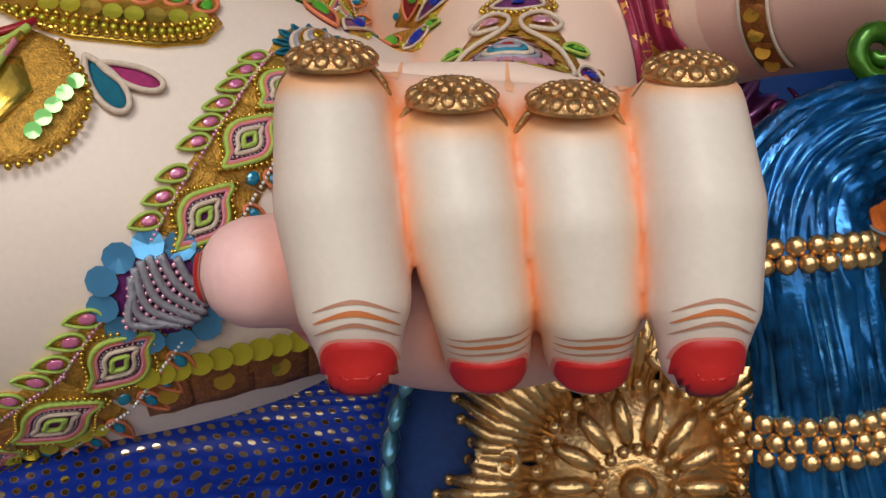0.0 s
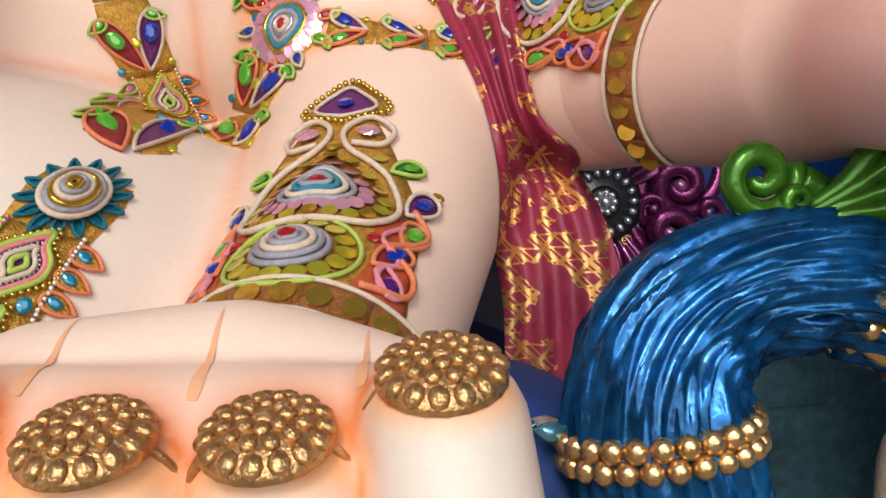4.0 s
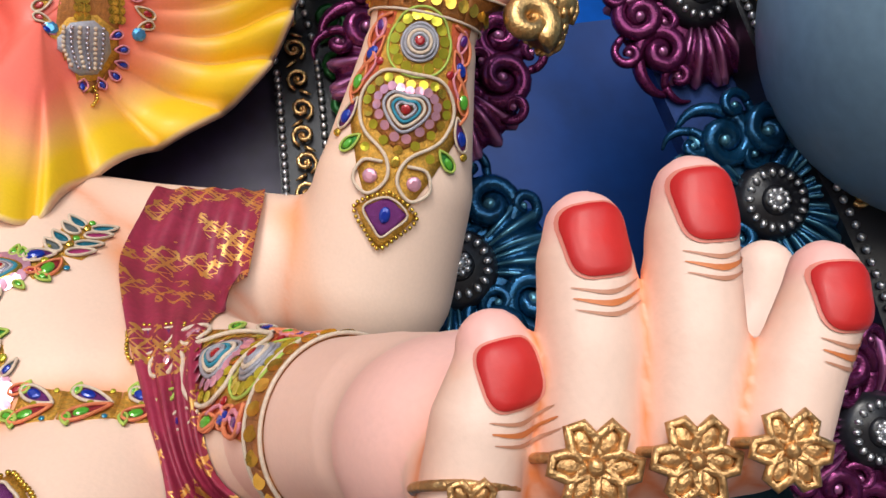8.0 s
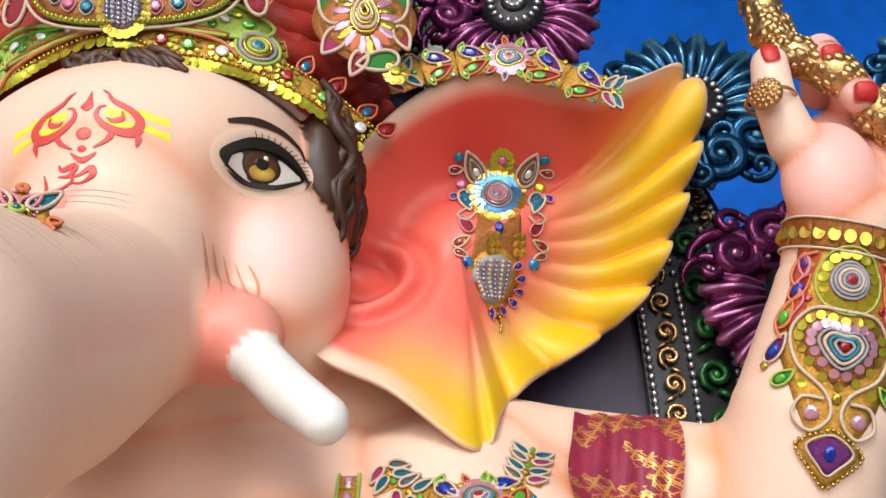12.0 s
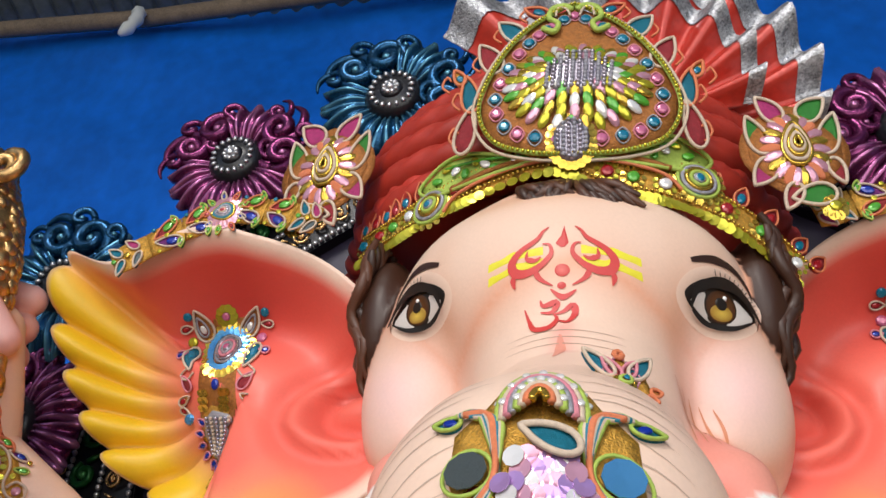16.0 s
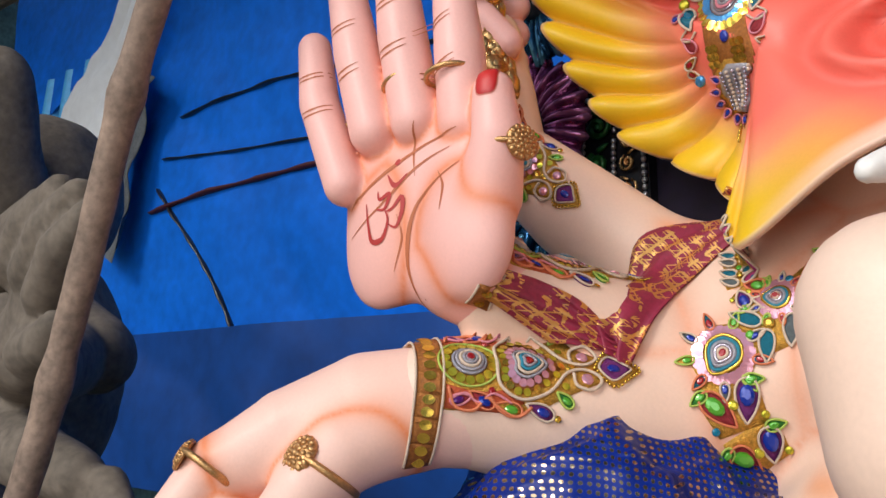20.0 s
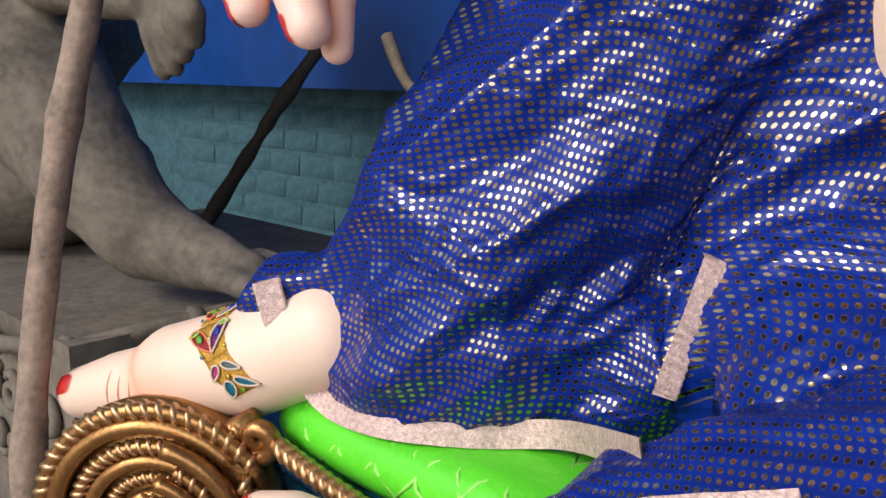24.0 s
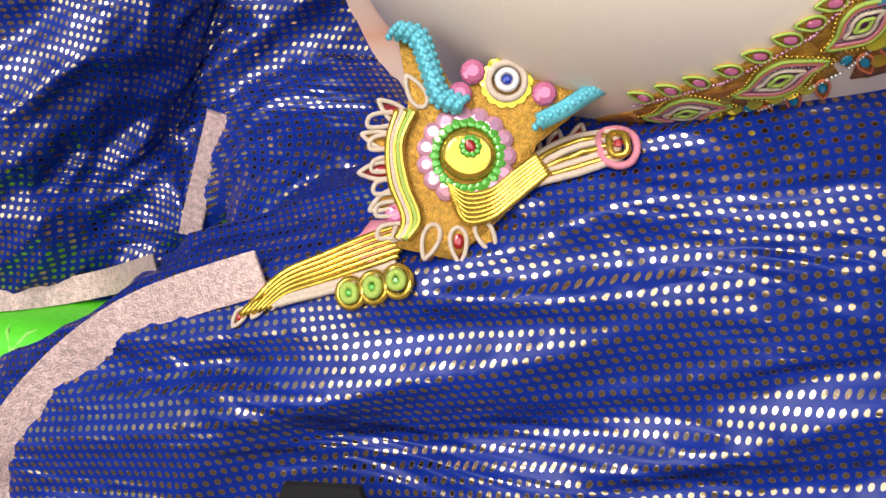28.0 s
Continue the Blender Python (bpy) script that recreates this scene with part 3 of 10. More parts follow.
# the resting hand, fingers up
rest = Clay(0.016)
rest.chain([(0.255, 0.80, 1.625, 0.069), (0.31, 0.67, 1.605, 0.064), (0.335, 0.60, 1.597, 0.060), (0.380, 0.48, 1.585, 0.046)], "palm", (0.78, 0.50, 0.41))
rest.egg((0.338, 0.485, 1.584), (0.045, 0.072, 0.047), "palm", (0, 0, 10), (0.84, 0.48, 0.42), 0.03)
rest.chain([(0.36, 0.50, 1.580, 0.043), (0.465, 0.42, 1.575, 0.032)], "palm", (0.78, 0.50, 0.41))
rest.chain([(0.345, 0.425, 1.566, 0.026), (0.40, 0.415, 1.568, 0.026), (0.452, 0.395, 1.566, 0.024)], "palm", (0.78, 0.50, 0.41))
REST = ([(0.3415, 0.402, 1.560, 0.0196), (0.3495, 0.396, 1.586, 0.0198), (0.3600, 0.394, 1.605, 0.0180), (0.3600, 0.394, 1.6155, 0.0148)],
        [(0.3900, 0.394, 1.570, 0.0206), (0.3970, 0.388, 1.608, 0.0206), (0.4010, 0.386, 1.640, 0.0192), (0.4040, 0.386, 1.6535, 0.0166)],
        [(0.4270, 0.386, 1.565, 0.0196), (0.4365, 0.380, 1.605, 0.0196), (0.4445, 0.378, 1.645, 0.0182), (0.4485, 0.378, 1.6605, 0.0160)],
        [(0.4570, 0.374, 1.562, 0.0176), (0.4690, 0.370, 1.585, 0.0172), (0.4830, 0.367, 1.606, 0.0166), (0.4880, 0.367, 1.6180, 0.0142)])
for k, pts in enumerate(REST):
    rest.chain(pts, "f%d" % k, blend=0.007)
rest.chain([(0.48, 0.48, 1.58, 0.022), (0.515, 0.475, 1.620, 0.018), (0.522, 0.47, 1.640, 0.0155)], "f4", blend=0.008)
rv_, rq_, rc_ = rest.mesh(0.0034, (0.84, 0.58, 0.48), LINE, 0.0070, 0.95)
add_clay(rv_, rq_, airbrush(rv_, rc_, REST, (0.74, 0.53, 0.435), (0.76, 0.43, 0.32), (0.80, 0.39, 0.36)))

# the raised left hand round the serpent staff
lift = Clay(0.02)
lift.chain([(0.452, 0.962, 2.03, 0.060), (0.475, 0.94, 2.09, 0.066)], "palm")
lift.egg((0.462, 0.905, 2.14), (0.055, 0.045, 0.075), "thumbpad", (0, 12, 0), PINK, 0.012)
lift.egg((0.545, 0.915, 2.105), (0.055, 0.045, 0.055), "heel", (0, -20, 0), PINK, 0.012)
lift.egg((0.52, 0.945, 2.17), (0.09, 0.045, 0.09), "palm", (0, 0, 0), PINK)
lift.chain([(0.43, 0.895, 2.19, 0.030), (0.415, 0.875, 2.245, 0.025), (0.42, 0.87, 2.29, 0.022)], "thumb", blend=0.01)
LIFTED = ((0.489, 2.280), (0.511, 2.222), (0.553, 2.196), (0.589, 2.180))
for x, z in LIFTED:
    lift.chain([(x + 0.026, 0.955, z + 0.020, 0.026), (x + 0.006, 0.890, z + 0.034, 0.0235), (x, 0.868, z + 0.006, 0.0215)], "f%.3f" % x, PINK, 0.010)
add_clay(*lift.mesh(0.0055, SKIN, LINE, 0.008, 0.7))

# the blessing palm
bless = Clay(0.018)
bless.chain([(-1.09, 0.79, 1.82, 0.058), (-1.13, 0.745, 1.85, 0.064)], "palm", PINK)
bless.egg((-1.185, 0.725, 1.945), (0.128, 0.040, 0.130), "palm", (0, 6, -8), PINK)
bless.egg((-1.095, 0.708, 1.895), (0.070, 0.042, 0.092), "thumbpad", (0, -15, -8), PINK, 0.014)
bless.egg((-1.235, 0.715, 1.905), (0.078, 0.038, 0.100), "heel", (0, 14, -8), PINK, 0.03)
bless.egg((-1.262, 0.722, 1.985), (0.062, 0.034, 0.075), "palm", (0, 20, -8), PINK)
for k, (xa, za, xb, zb, xc, zc, r) in enumerate(((-1.285, 1.97, -1.352, 2.10, -1.379, 2.194, 0.0290), (-1.245, 2.04, -1.290, 2.165, -1.326, 2.266, 0.0335),
                                                 (-1.178, 2.045, -1.213, 2.17, -1.243, 2.286, 0.0345), (-1.108, 2.03, -1.122, 2.13, -1.142, 2.222, 0.0335))):
    y = 0.70 - 0.16 * (-1.2 - xb)
    bless.chain([(xa, y, za, r), (xb, y, zb, r), (xc, y + 0.005, zc, r * 0.84)], "f%d" % k, PINK, 0.008)
bless.chain([(-1.06, 0.71, 1.93, 0.038), (-1.045, 0.700, 1.995, 0.032), (-1.054, 0.700, 2.058, 0.025)], "thumb", PINK, 0.014)
add_clay(*bless.mesh(0.0050, SKIN, LINE, 0.007, 0.8))

# the raised right hand round the sceptre
hold = Clay(0.018)
hold.chain([(-1.245, 0.985, 2.09, 0.057), (-1.252, 0.96, 2.18, 0.057), (-1.25, 0.935, 2.27, 0.045)], "palm")
hold.chain([(-1.20, 0.91, 2.24, 0.024), (-1.245, 0.885, 2.30, 0.024), (-1.275, 0.88, 2.345, 0.021)], "thumb", PINK, 0.01)
for k in range(4):
    hold.chain([(-1.25, 0.99, 2.20 + 0.05 * k, 0.026), (-1.33, 0.95, 2.215 + 0.05 * k, 0.025)], "f%d" % k, PINK, 0.008)
add_clay(*hold.mesh(0.0060, SKIN, LINE, 0.008, 0.7))

# the hand that droops over the knee
droop = Clay(0.016)
droop.chain([(-1.08, 0.775, 1.683, 0.072), (-1.13, 0.715, 1.684, 0.072), (-1.201, 0.665, 1.674, 0.070), (-1.262, 0.60, 1.640, 0.058), (-1.305, 0.555, 1.606, 0.046)], "palm")
droop.chain([(-1.160, 0.670, 1.655, 0.050), (-1.183, 0.612, 1.622, 0.0445), (-1.196, 0.575, 1.584, 0.0405), (-1.217, 0.550, 1.540, 0.0340), (-1.230, 0.545, 1.522, 0.0270)], "thumb", blend=0.028)
for k, pts in enumerate((
        [(-1.320, 0.535, 1.600, 0.0355), (-1.335, 0.500, 1.545, 0.0320), (-1.331, 0.490, 1.495, 0.0290), (-1.324, 0.488, 1.472, 0.0230)],
        [(-1.305, 0.545, 1.560, 0.0320), (-1.280, 0.520, 1.495, 0.0300), (-1.252, 0.515, 1.450, 0.0250)],
        [(-1.275, 0.580, 1.550, 0.0260), (-1.272, 0.568, 1.478, 0.0225), (-1.263, 0.562, 1.428, 0.0185)])):
    digit(droop, pts, "f%d" % k)
add_clay(*droop.mesh(0.0045, (0.84, 0.55, 0.46), LINE, 0.008, 0.9))

# feet
footr = Clay(0.02)
footr.chain([(-1.36, 0.62, 1.06, 0.075), (-1.46, 0.565, 1.01, 0.078), (-1.56, 0.51, 0.985, 0.066)], "foot")
footr.chain([(-1.56, 0.505, 0.975, 0.056), (-1.66, 0.465, 0.945, 0.050), (-1.722, 0.435, 0.925, 0.040)], "toe", blend=0.02)
footr.chain([(-1.56, 0.56, 0.985, 0.045), (-1.68, 0.55, 0.945, 0.034)], "toe2", blend=0.02)
add_clay(*footr.mesh(0.0050, SKIN, LINE, 0.008, 0.5))
footl = Clay(0.018)
footl.chain([(-0.93, 0.52, 0.86, 0.085), (-1.06, 0.49, 0.85, 0.082), (-1.16, 0.465, 0.835, 0.070)], "foot")
for k, (pts, nail) in enumerate((
        ([(-1.15, 0.475, 0.885, 0.044), (-1.24, 0.465, 0.885, 0.041), (-1.285, 0.455, 0.878, 0.036)], (-1.296, 0.432, 0.878, 0.022, 0.018, 0.024)),
        ([(-1.15, 0.455, 0.81, 0.040), (-1.25, 0.44, 0.795, 0.035), (-1.29, 0.43, 0.788, 0.030)], (-1.302, 0.408, 0.79, 0.016, 0.014, 0.022)),
        ([(-1.14, 0.44, 0.75, 0.038), (-1.24, 0.42, 0.72, 0.033), (-1.28, 0.41, 0.705, 0.028)], (-1.292, 0.39, 0.708, 0.015, 0.014, 0.020)),
        ([(-1.12, 0.43, 0.69, 0.036), (-1.22, 0.41, 0.65, 0.030)], None))):
    digit(footl, pts, "t%d" % k, nail)
add_clay(*footl.mesh(0.0050, SKIN, LINE, 0.010, 0.7))


def ear(flip):
    """A fan-shaped elephant ear: a red bowl that runs out into yellow flutes."""
    rim = spline([(-0.175, 0.955, 2.03), (-0.172, 0.985, 2.19), (-0.085, 0.99, 2.335), (0.018, 0.965, 2.394), (0.113, 0.955, 2.405), (0.255, 0.99, 2.378), (0.375, 1.03, 2.423),
                  (0.392, 1.06, 2.345), (0.366, 1.08, 2.274), (0.34, 1.10, 2.215), (0.307, 1.12, 2.157), (0.267, 1.14, 2.105), (0.179, 1.15, 2.048),
                  (0.103, 1.10, 2.000), (0.050, 1.01, 1.935), (0.015, 0.935, 1.872), (-0.075, 0.915, 1.945)], 160, True)
    c = np.array((0.02, 1.04, 2.16))
    nr, na = 40, len(rim)
    V, C, F = [], [], []
    red, coral, peach, yellow = (np.array(x) for x in ((0.62, 0.035, 0.025), (0.86, 0.165, 0.12), (0.85, 0.40, 0.17), (0.78, 0.50, 0.012)))
    for side in (0, 1):
        for i in range(nr + 1):
            s = i / nr
            for k, p in enumerate(rim):
                p = np.array(p)
                a = k / na * 17          # which rim point
                q = c + (p - c) * s
                bowl = 0.085 * (0.5 - 0.5 * math.cos(2 * math.pi * min(s * 0.62 + 0.38 * s * s, 1)))
                top = math.exp(-((a - 4.2) / 1.6) ** 2)
                low = max(0.0, min(1.0, (a - 9.5) / 5.0)) if a > 8 else max(0.0, 1 - a)
                q[1] += bowl * (0.75 + 0.5 * top) * (1 - 0.85 * low)
                fl = max(0.0, min(1.0, (a - 5.6) / 0.8)) * max(0.0, min(1.0, (15.4 - a) / 0.8))
                w = max(0.0, (s - 0.35) / 0.65) ** 0.7
                ph = abs(math.sin(math.pi * (a - 6.15) * 0.92))
                q[1] -= fl * w * 0.040 * (ph ** 0.7 - 0.5)
                if s > 0.9:
                    q[[0, 2]] += (p - c)[[0, 2]] * fl * (ph ** 0.4 - 0.8) * 0.07 * (s - 0.9) / 0.1
                # the inner shell
                d = math.hypot(q[0] + 0.112, q[2] - 2.145)
                q[1] += 0.022 * math.exp(-((d - 0.040) / 0.014) ** 2) + 0.013 * math.exp(-((d - 0.088) / 0.014) ** 2) - 0.024 * math.exp(-(d / 0.026) ** 2) - 0.014 * math.exp(-((d - 0.064) / 0.012) ** 2)
                # paint
                fp = max(0.0, min(1.0, (a - 5.4) / 1.2)) * max(0.0, min(1.0, (16.6 - a) / 1.4))
                start = 0.30 + 0.12 * max(0.0, min(1.0, (a - 12.5) / 2))
                t = max(0, min(1, (s - start) / 0.26)) * fp
                col = coral * (1 - t) + peach * t
                t2 = max(0, min(1, (s - start - 0.18) / 0.24)) * fp
                col = col * (1 - t2) + yellow * t2
                t3 = math.exp(-((a - 3.6) / 1.7) ** 2) * max(0, min(1, (s - 0.25) / 0.3)) * (1 if s < 0.86 else max(0, (0.93 - s) / 0.07))
                col = col * (1 - 0.85 * t3) + red * 0.85 * t3
                crease = fl * w * (1 - ph) ** 3 * 0.55
                col = col * (1 - crease) + np.array((0.78, 0.26, 0.02)) * crease
                edge = max(0, min(1, (s - 0.88) / 0.06)) * (1 - fl) * (1 - fp) * max(0.0, min(1.0, (a - 1.2) / 0.8))
                col = col * (1 - edge) + np.array(SKIN) * edge
                if s > 0.985:
                    col = col * 0.4 + np.array(SKIN) * 0.6
                ring = math.exp(-((d - 0.042) / 0.012) ** 2) + 0.5 * math.exp(-((d - 0.085) / 0.014) ** 2)
                col = col * (1 - 0.45 * ring) + np.array((0.5, 0.04, 0.03)) * 0.45 * ring
                if side:
                    q[1] += 0.030 * (1 - 0.5 * s)
                    col = np.array(SKIN)
                V.append(q)
                C.append(col)
        base = side * (nr + 1) * na
        for i in range(nr):
            for k in range(na):
                k2 = (k + 1) % na
                q = (base + i * na + k, base + i * na + k2, base + (i + 1) * na + k2, base + (i + 1) * na + k)
                F.append(q if not side else q[::-1])
    o = (nr + 1) * na
    for k in range(na):
        k2 = (k + 1) % na
        F.append((nr * na + k, nr * na + k2, o + nr * na + k2, o + nr * na + k))
    V = np.array(V)
    F = np.array(F)
    if flip:
        V[:, 0] = -0.82 - V[:, 0] + 0.05 * np.clip((0.02 - V[:, 0]) / 0.15, 0, 1)
        V[:, 1] -= 0.06
        F = F[:, ::-1]
    add_clay(V, F, C)


ear(False)
ear(True)



# ---- painted details of the statue: eyes, brows, nails, marks ----
raw_v = np.concatenate(statue_v)
statue_tree = BVHTree.FromPolygons([tuple(v) for v in raw_v], statue_f)


class Plane:
    """A drawing plane in front of a surface; points fall on the surface along its normal."""
    k = 1.0

    def __init__(self, o, u, v, tree, reach=0.12):
        self.place(o, u, v, tree, reach)

    def place(self, o, u, v, tree, reach):
        self.o, self.u = Vector(o), Vector(u).normalized()
        v = Vector(v)
        self.v = (v - self.u * v.dot(self.u)).normalized()
        self.n = self.u.cross(self.v).normalized()
        self.tree, self.reach = tree, reach

    def at(self, x, y, h=0.0):
        p = self.o + self.u * (x * self.k) + self.v * (y * self.k)
        hit = self.tree.ray_cast(p + self.n * self.reach, -self.n, self.reach * 2.2)
        if hit[0] is None:
            near = self.tree.find_nearest(p)
            if near[0] is not None and (near[0] - p).length < max(0.05, self.reach * 0.6):
                return near[0] + (near[1] * 0.5 + self.n * 0.5).normalized() * h, self.n
            return p + self.n * h, self.n
        n = hit[1] if hit[1].dot(self.n) > 0 else -hit[1]
        return hit[0] + (n * 0.5 + self.n * 0.5).normalized() * h, n


def oval(rx, ry, n=24, x=0.0, y=0.0, point=0.0, turn=0.0):
    """Points of an oval; point draws out its two ends."""
    out = []
    c, s = math.cos(radians(turn)), math.sin(radians(turn))
    for k in range(n):
        a = 2 * math.pi * k / n
        px, py = rx * math.cos(a) * (1 + point * abs(math.cos(a)) ** 6), ry * math.sin(a) * (1 - point * abs(math.cos(a)) ** 3)
        out.append((x + px * c - py * s, y + px * s + py * c))
    return out


def paint_patch(pl, outline, colour, h=0.0012, rings=5, inner=None):
    """A thin painted patch on the statue; inner is the colour of its middle."""
    cx, cy = np.mean([p[0] for p in outline]), np.mean([p[1] for p in outline])
    V, C, F = [], [], []
    n = len(outline)
    for i in range(rings + 1):
        t = i / rings
        for x, y in outline:
            V.append(pl.at(cx + (x - cx) * t, cy + (y - cy) * t, h if i < rings else h * 0.55)[0])
            C.append(colour if inner is None else tuple(np.array(inner) * (1 - t) + np.array(colour) * t))
    for i in range(rings):
        for k in range(n):
            k2 = (k + 1) % n
            F.append((i * n + k, (i + 1) * n + k, (i + 1) * n + k2, i * n + k2))
    add_clay(V, F, C)


def stroke(pl, pts, width, colour, h=0.0013, n=18, ends=(0.15, 0.15), bold=0.5):
    line = [Vector((p[0], p[1])) for p in spline([(a, b, 0) for a, b in pts], n)]
    V, F = [], []
    for i, p in enumerate(line):
        d = line[min(i + 1, n - 1)] - line[max(i - 1, 0)]
        d = d.normalized() if d.length > 1e-9 else Vector((1, 0))
        t = i / (n - 1)
        w = width * 0.5 * (ends[0] + (1 - ends[0]) * min(1, t / max(bold, 1e-3)) if t < bold else ends[1] + (1 - ends[1]) * min(1, (1 - t) / max(1 - bold, 1e-3)))
        for j in (-1, 0, 1):
            V.append(pl.at(p.x - d.y * w * j, p.y + d.x * w * j, h)[0])
    for i in range(n - 1):
        for j in (0, 1):
            a = i * 3 + j
            F.append((a, a + 1, a + 4, a + 3))
    add_clay(V, F, [colour] * len(V))


DARK, WHITEPAINT, REDPAINT, YELLOWPAINT = (0.012, 0.008, 0.006), (0.66, 0.61, 0.57), (0.62, 0.05, 0.045), (0.80, 0.72, 0.03)
for sx, o in ((-1, (-0.552, 0.843, 2.217)), (1, (-0.20, 0.866, 2.210))):
    pl = Plane(o, (1, 0.10 * sx, 0), (0, -0.18, 1), statue_tree)
    pl.k = 0.96
    paint_patch(pl, oval(0.054, 0.044, 32, 0, 0.004, 0.05), SKIN, 0.0006, 6, (0.20, 0.06, 0.02))
    paint_patch(pl, oval(0.0410, 0.0300, 36, 0, 0.002, 0.14, -7 * sx), DARK, 0.0018)
    paint_patch(pl, oval(0.0350, 0.0215, 36, 0.001 * sx, -0.003, 0.16, -6 * sx), WHITEPAINT, 0.0028)
    paint_patch(pl, oval(0.0235, 0.0235, 32, -0.002 * sx, -0.0005), (0.02, 0.010, 0.004), 0.0036)
    paint_patch(pl, oval(0.0210, 0.0210, 32, -0.002 * sx, -0.001), (0.05, 0.016, 0.004), 0.0043, 6, (0.16, 0.06, 0.012))
    paint_patch(pl, oval(0.0165, 0.0115, 26, -0.002 * sx, -0.0085), (0.30, 0.15, 0.02), 0.0050, 5, (0.70, 0.50, 0.08))
    paint_patch(pl, oval(0.0085, 0.0085, 22, -0.002 * sx, 0.002), DARK, 0.0057)
    paint_patch(pl, oval(0.0030, 0.0036, 12, 0.003, 0.010), (0.95, 0.95, 0.95), 0.0065, 2)
    stroke(pl, [(-0.041 * sx, -0.008), (-0.033 * sx, 0.012), (-0.011 * sx, 0.025), (0.016 * sx, 0.025), (0.036 * sx, 0.010), (0.049 * sx, -0.013)], 0.0155, DARK, 0.0066, 30)
    stroke(pl, [(-0.040 * sx, -0.011), (-0.022 * sx, -0.0235), (0.012 * sx, -0.0255), (0.042 * sx, -0.011)], 0.0078, DARK, 0.0060, 26)
    stroke(pl, [(0.047 * sx, 0.018), (0.041 * sx, 0.040), (0.022 * sx, 0.054), (-0.006 * sx, 0.057), (-0.036 * sx, 0.049)], 0.0125, (0.035, 0.014, 0.010), 0.0012, 26, (0.05, 0.45), 0.72)
    stroke(pl, [(0.049 * sx, 0.022), (0.053 * sx, 0.0), (0.046 * sx, -0.020)], 0.004, (0.25, 0.09, 0.05), 0.0008, 14)
    for k in range(15):
        a = radians(-14 + k * 8)
        stroke(pl, [(0.041 * math.cos(a) * sx, 0.002 + 0.030 * math.sin(a)), (0.052 * math.cos(a) * sx, 0.003 + 0.041 * math.sin(a))], 0.0015, DARK, 0.0026, 4)

# forehead mark
fm = Plane((-0.369, 0.757, 2.213), (1, 0, 0), (0, -0.03, 1), statue_tree, 0.10)
q = 0.00035
for sx in (-1, 1):
    for y0, y1 in ((62, 36), (18, -12)):
        paint_patch(fm, [(sx * q * x, q * y) for x, y in ((60, y0 - 2), (160, y0 - 8), (245, y1 - 6), (243, y1 + 22), (160, y0 + 24), (60, y0 + 30))][::sx], YELLOWPAINT, 0.0007, 3)
    stroke(fm, [(sx * q * x, q * y) for x, y in ((42, 168), (62, 150), (80, 120), (135, 80), (162, 40), (150, 5), (110, 0), (66, 22), (34, 60), (40, 95), (62, 100))], 0.0115, REDPAINT, 0.0014, 40, (0.1, 0.1), 0.5)
    stroke(fm, [(sx * q * x, q * y) for x, y in ((110, 78), (112, 50), (86, 40), (66, 52))], 0.007, REDPAINT, 0.0016, 16)
    stroke(fm, [(sx * q * x, q * y) for x, y in ((150, 5), (158, -20), (152, -48))], 0.007, REDPAINT, 0.0014, 12)
    stroke(fm, [(sx * q * x, q * y) for x, y in ((60, 30), (82, 0), (68, -28), (30, -52))], 0.007, REDPAINT, 0.0014, 16)
paint_patch(fm, [(q * x, q * y) for x, y in ((8, 172), (-2, 130), (-20, 100), (-4, 84), (8, 84), (22, 100), (16, 130))], REDPAINT, 0.0014, 3)
paint_patch(fm, oval(24 * q, 22 * q, 18), REDPAINT, 0.0014, 3, (0.75, 0.15, 0.12))
paint_patch(fm, oval(14 * q, 12 * q, 12, -3 * q, -52 * q), REDPAINT, 0.0014, 2)
OM = (((-38, -62), (0, -92), (42, -68)), ((-70, -98), (-60, -118), (-20, -110), (-34, -142), (-70, -140)), ((-34, -142), (-18, -170), (-40, -208), (-84, -210), (-104, -170), (-120, -122)),
      ((-30, -150), (0, -142), (30, -120), (36, -150), (14, -186), (-18, -176)))
for k, pts in enumerate(OM):
    stroke(fm, [(q * x, q * y) for x, y in pts], 0.0085 if k else 0.0075, REDPAINT, 0.0014, 20)
for k in range(3):
    stroke(fm, [(-0.06, -0.085 - 0.011 * k), (0.0, -0.078 - 0.011 * k), (0.065, -0.086 - 0.011 * k)], 0.0016, (0.50, 0.33, 0.25), 0.0005, 14)
stroke(fm, [(-0.002, -0.085), (0.0, -0.11), (-0.003, -0.135)], 0.012, (0.75, 0.30, 0.22), 0.0004, 12)

# fine combed wrinkles on the trunk
for k in range(26):
    pl = Plane((-0.362, 0.66 - 0.009 * k, 2.05 - 0.011 * k), (1, 0, 0), (0, 0.6, 0.8), statue_tree, 0.2)
    x0 = 0.012 * math.sin(k * 1.3)
    for a, b in ((-0.10, -0.03), (0.02, 0.10)):
        stroke(pl, [(a + x0, -0.012), ((a + b) / 2 + x0, 0.001), (b + x0, -0.004 if b > 0.05 else 0.004)], 0.0014, (0.56, 0.40, 0.31), 0.0004, 10)
# folds above the tusks
for sx, cx in ((-1, -0.515), (1, -0.235)):
    pl = Plane((cx, 0.85, 2.03), (1, 0.5 * sx, 0), (0, 0.3, 1), statue_tree)
    for k in range(5):
        stroke(pl, [(sx * (-0.035 + 0.014 * k), 0.075 - 0.004 * k), (sx * (-0.028 + 0.015 * k), 0.03), (sx * (-0.03 + 0.013 * k), -0.01)], 0.004, (0.62, 0.24, 0.12), 0.001, 12)
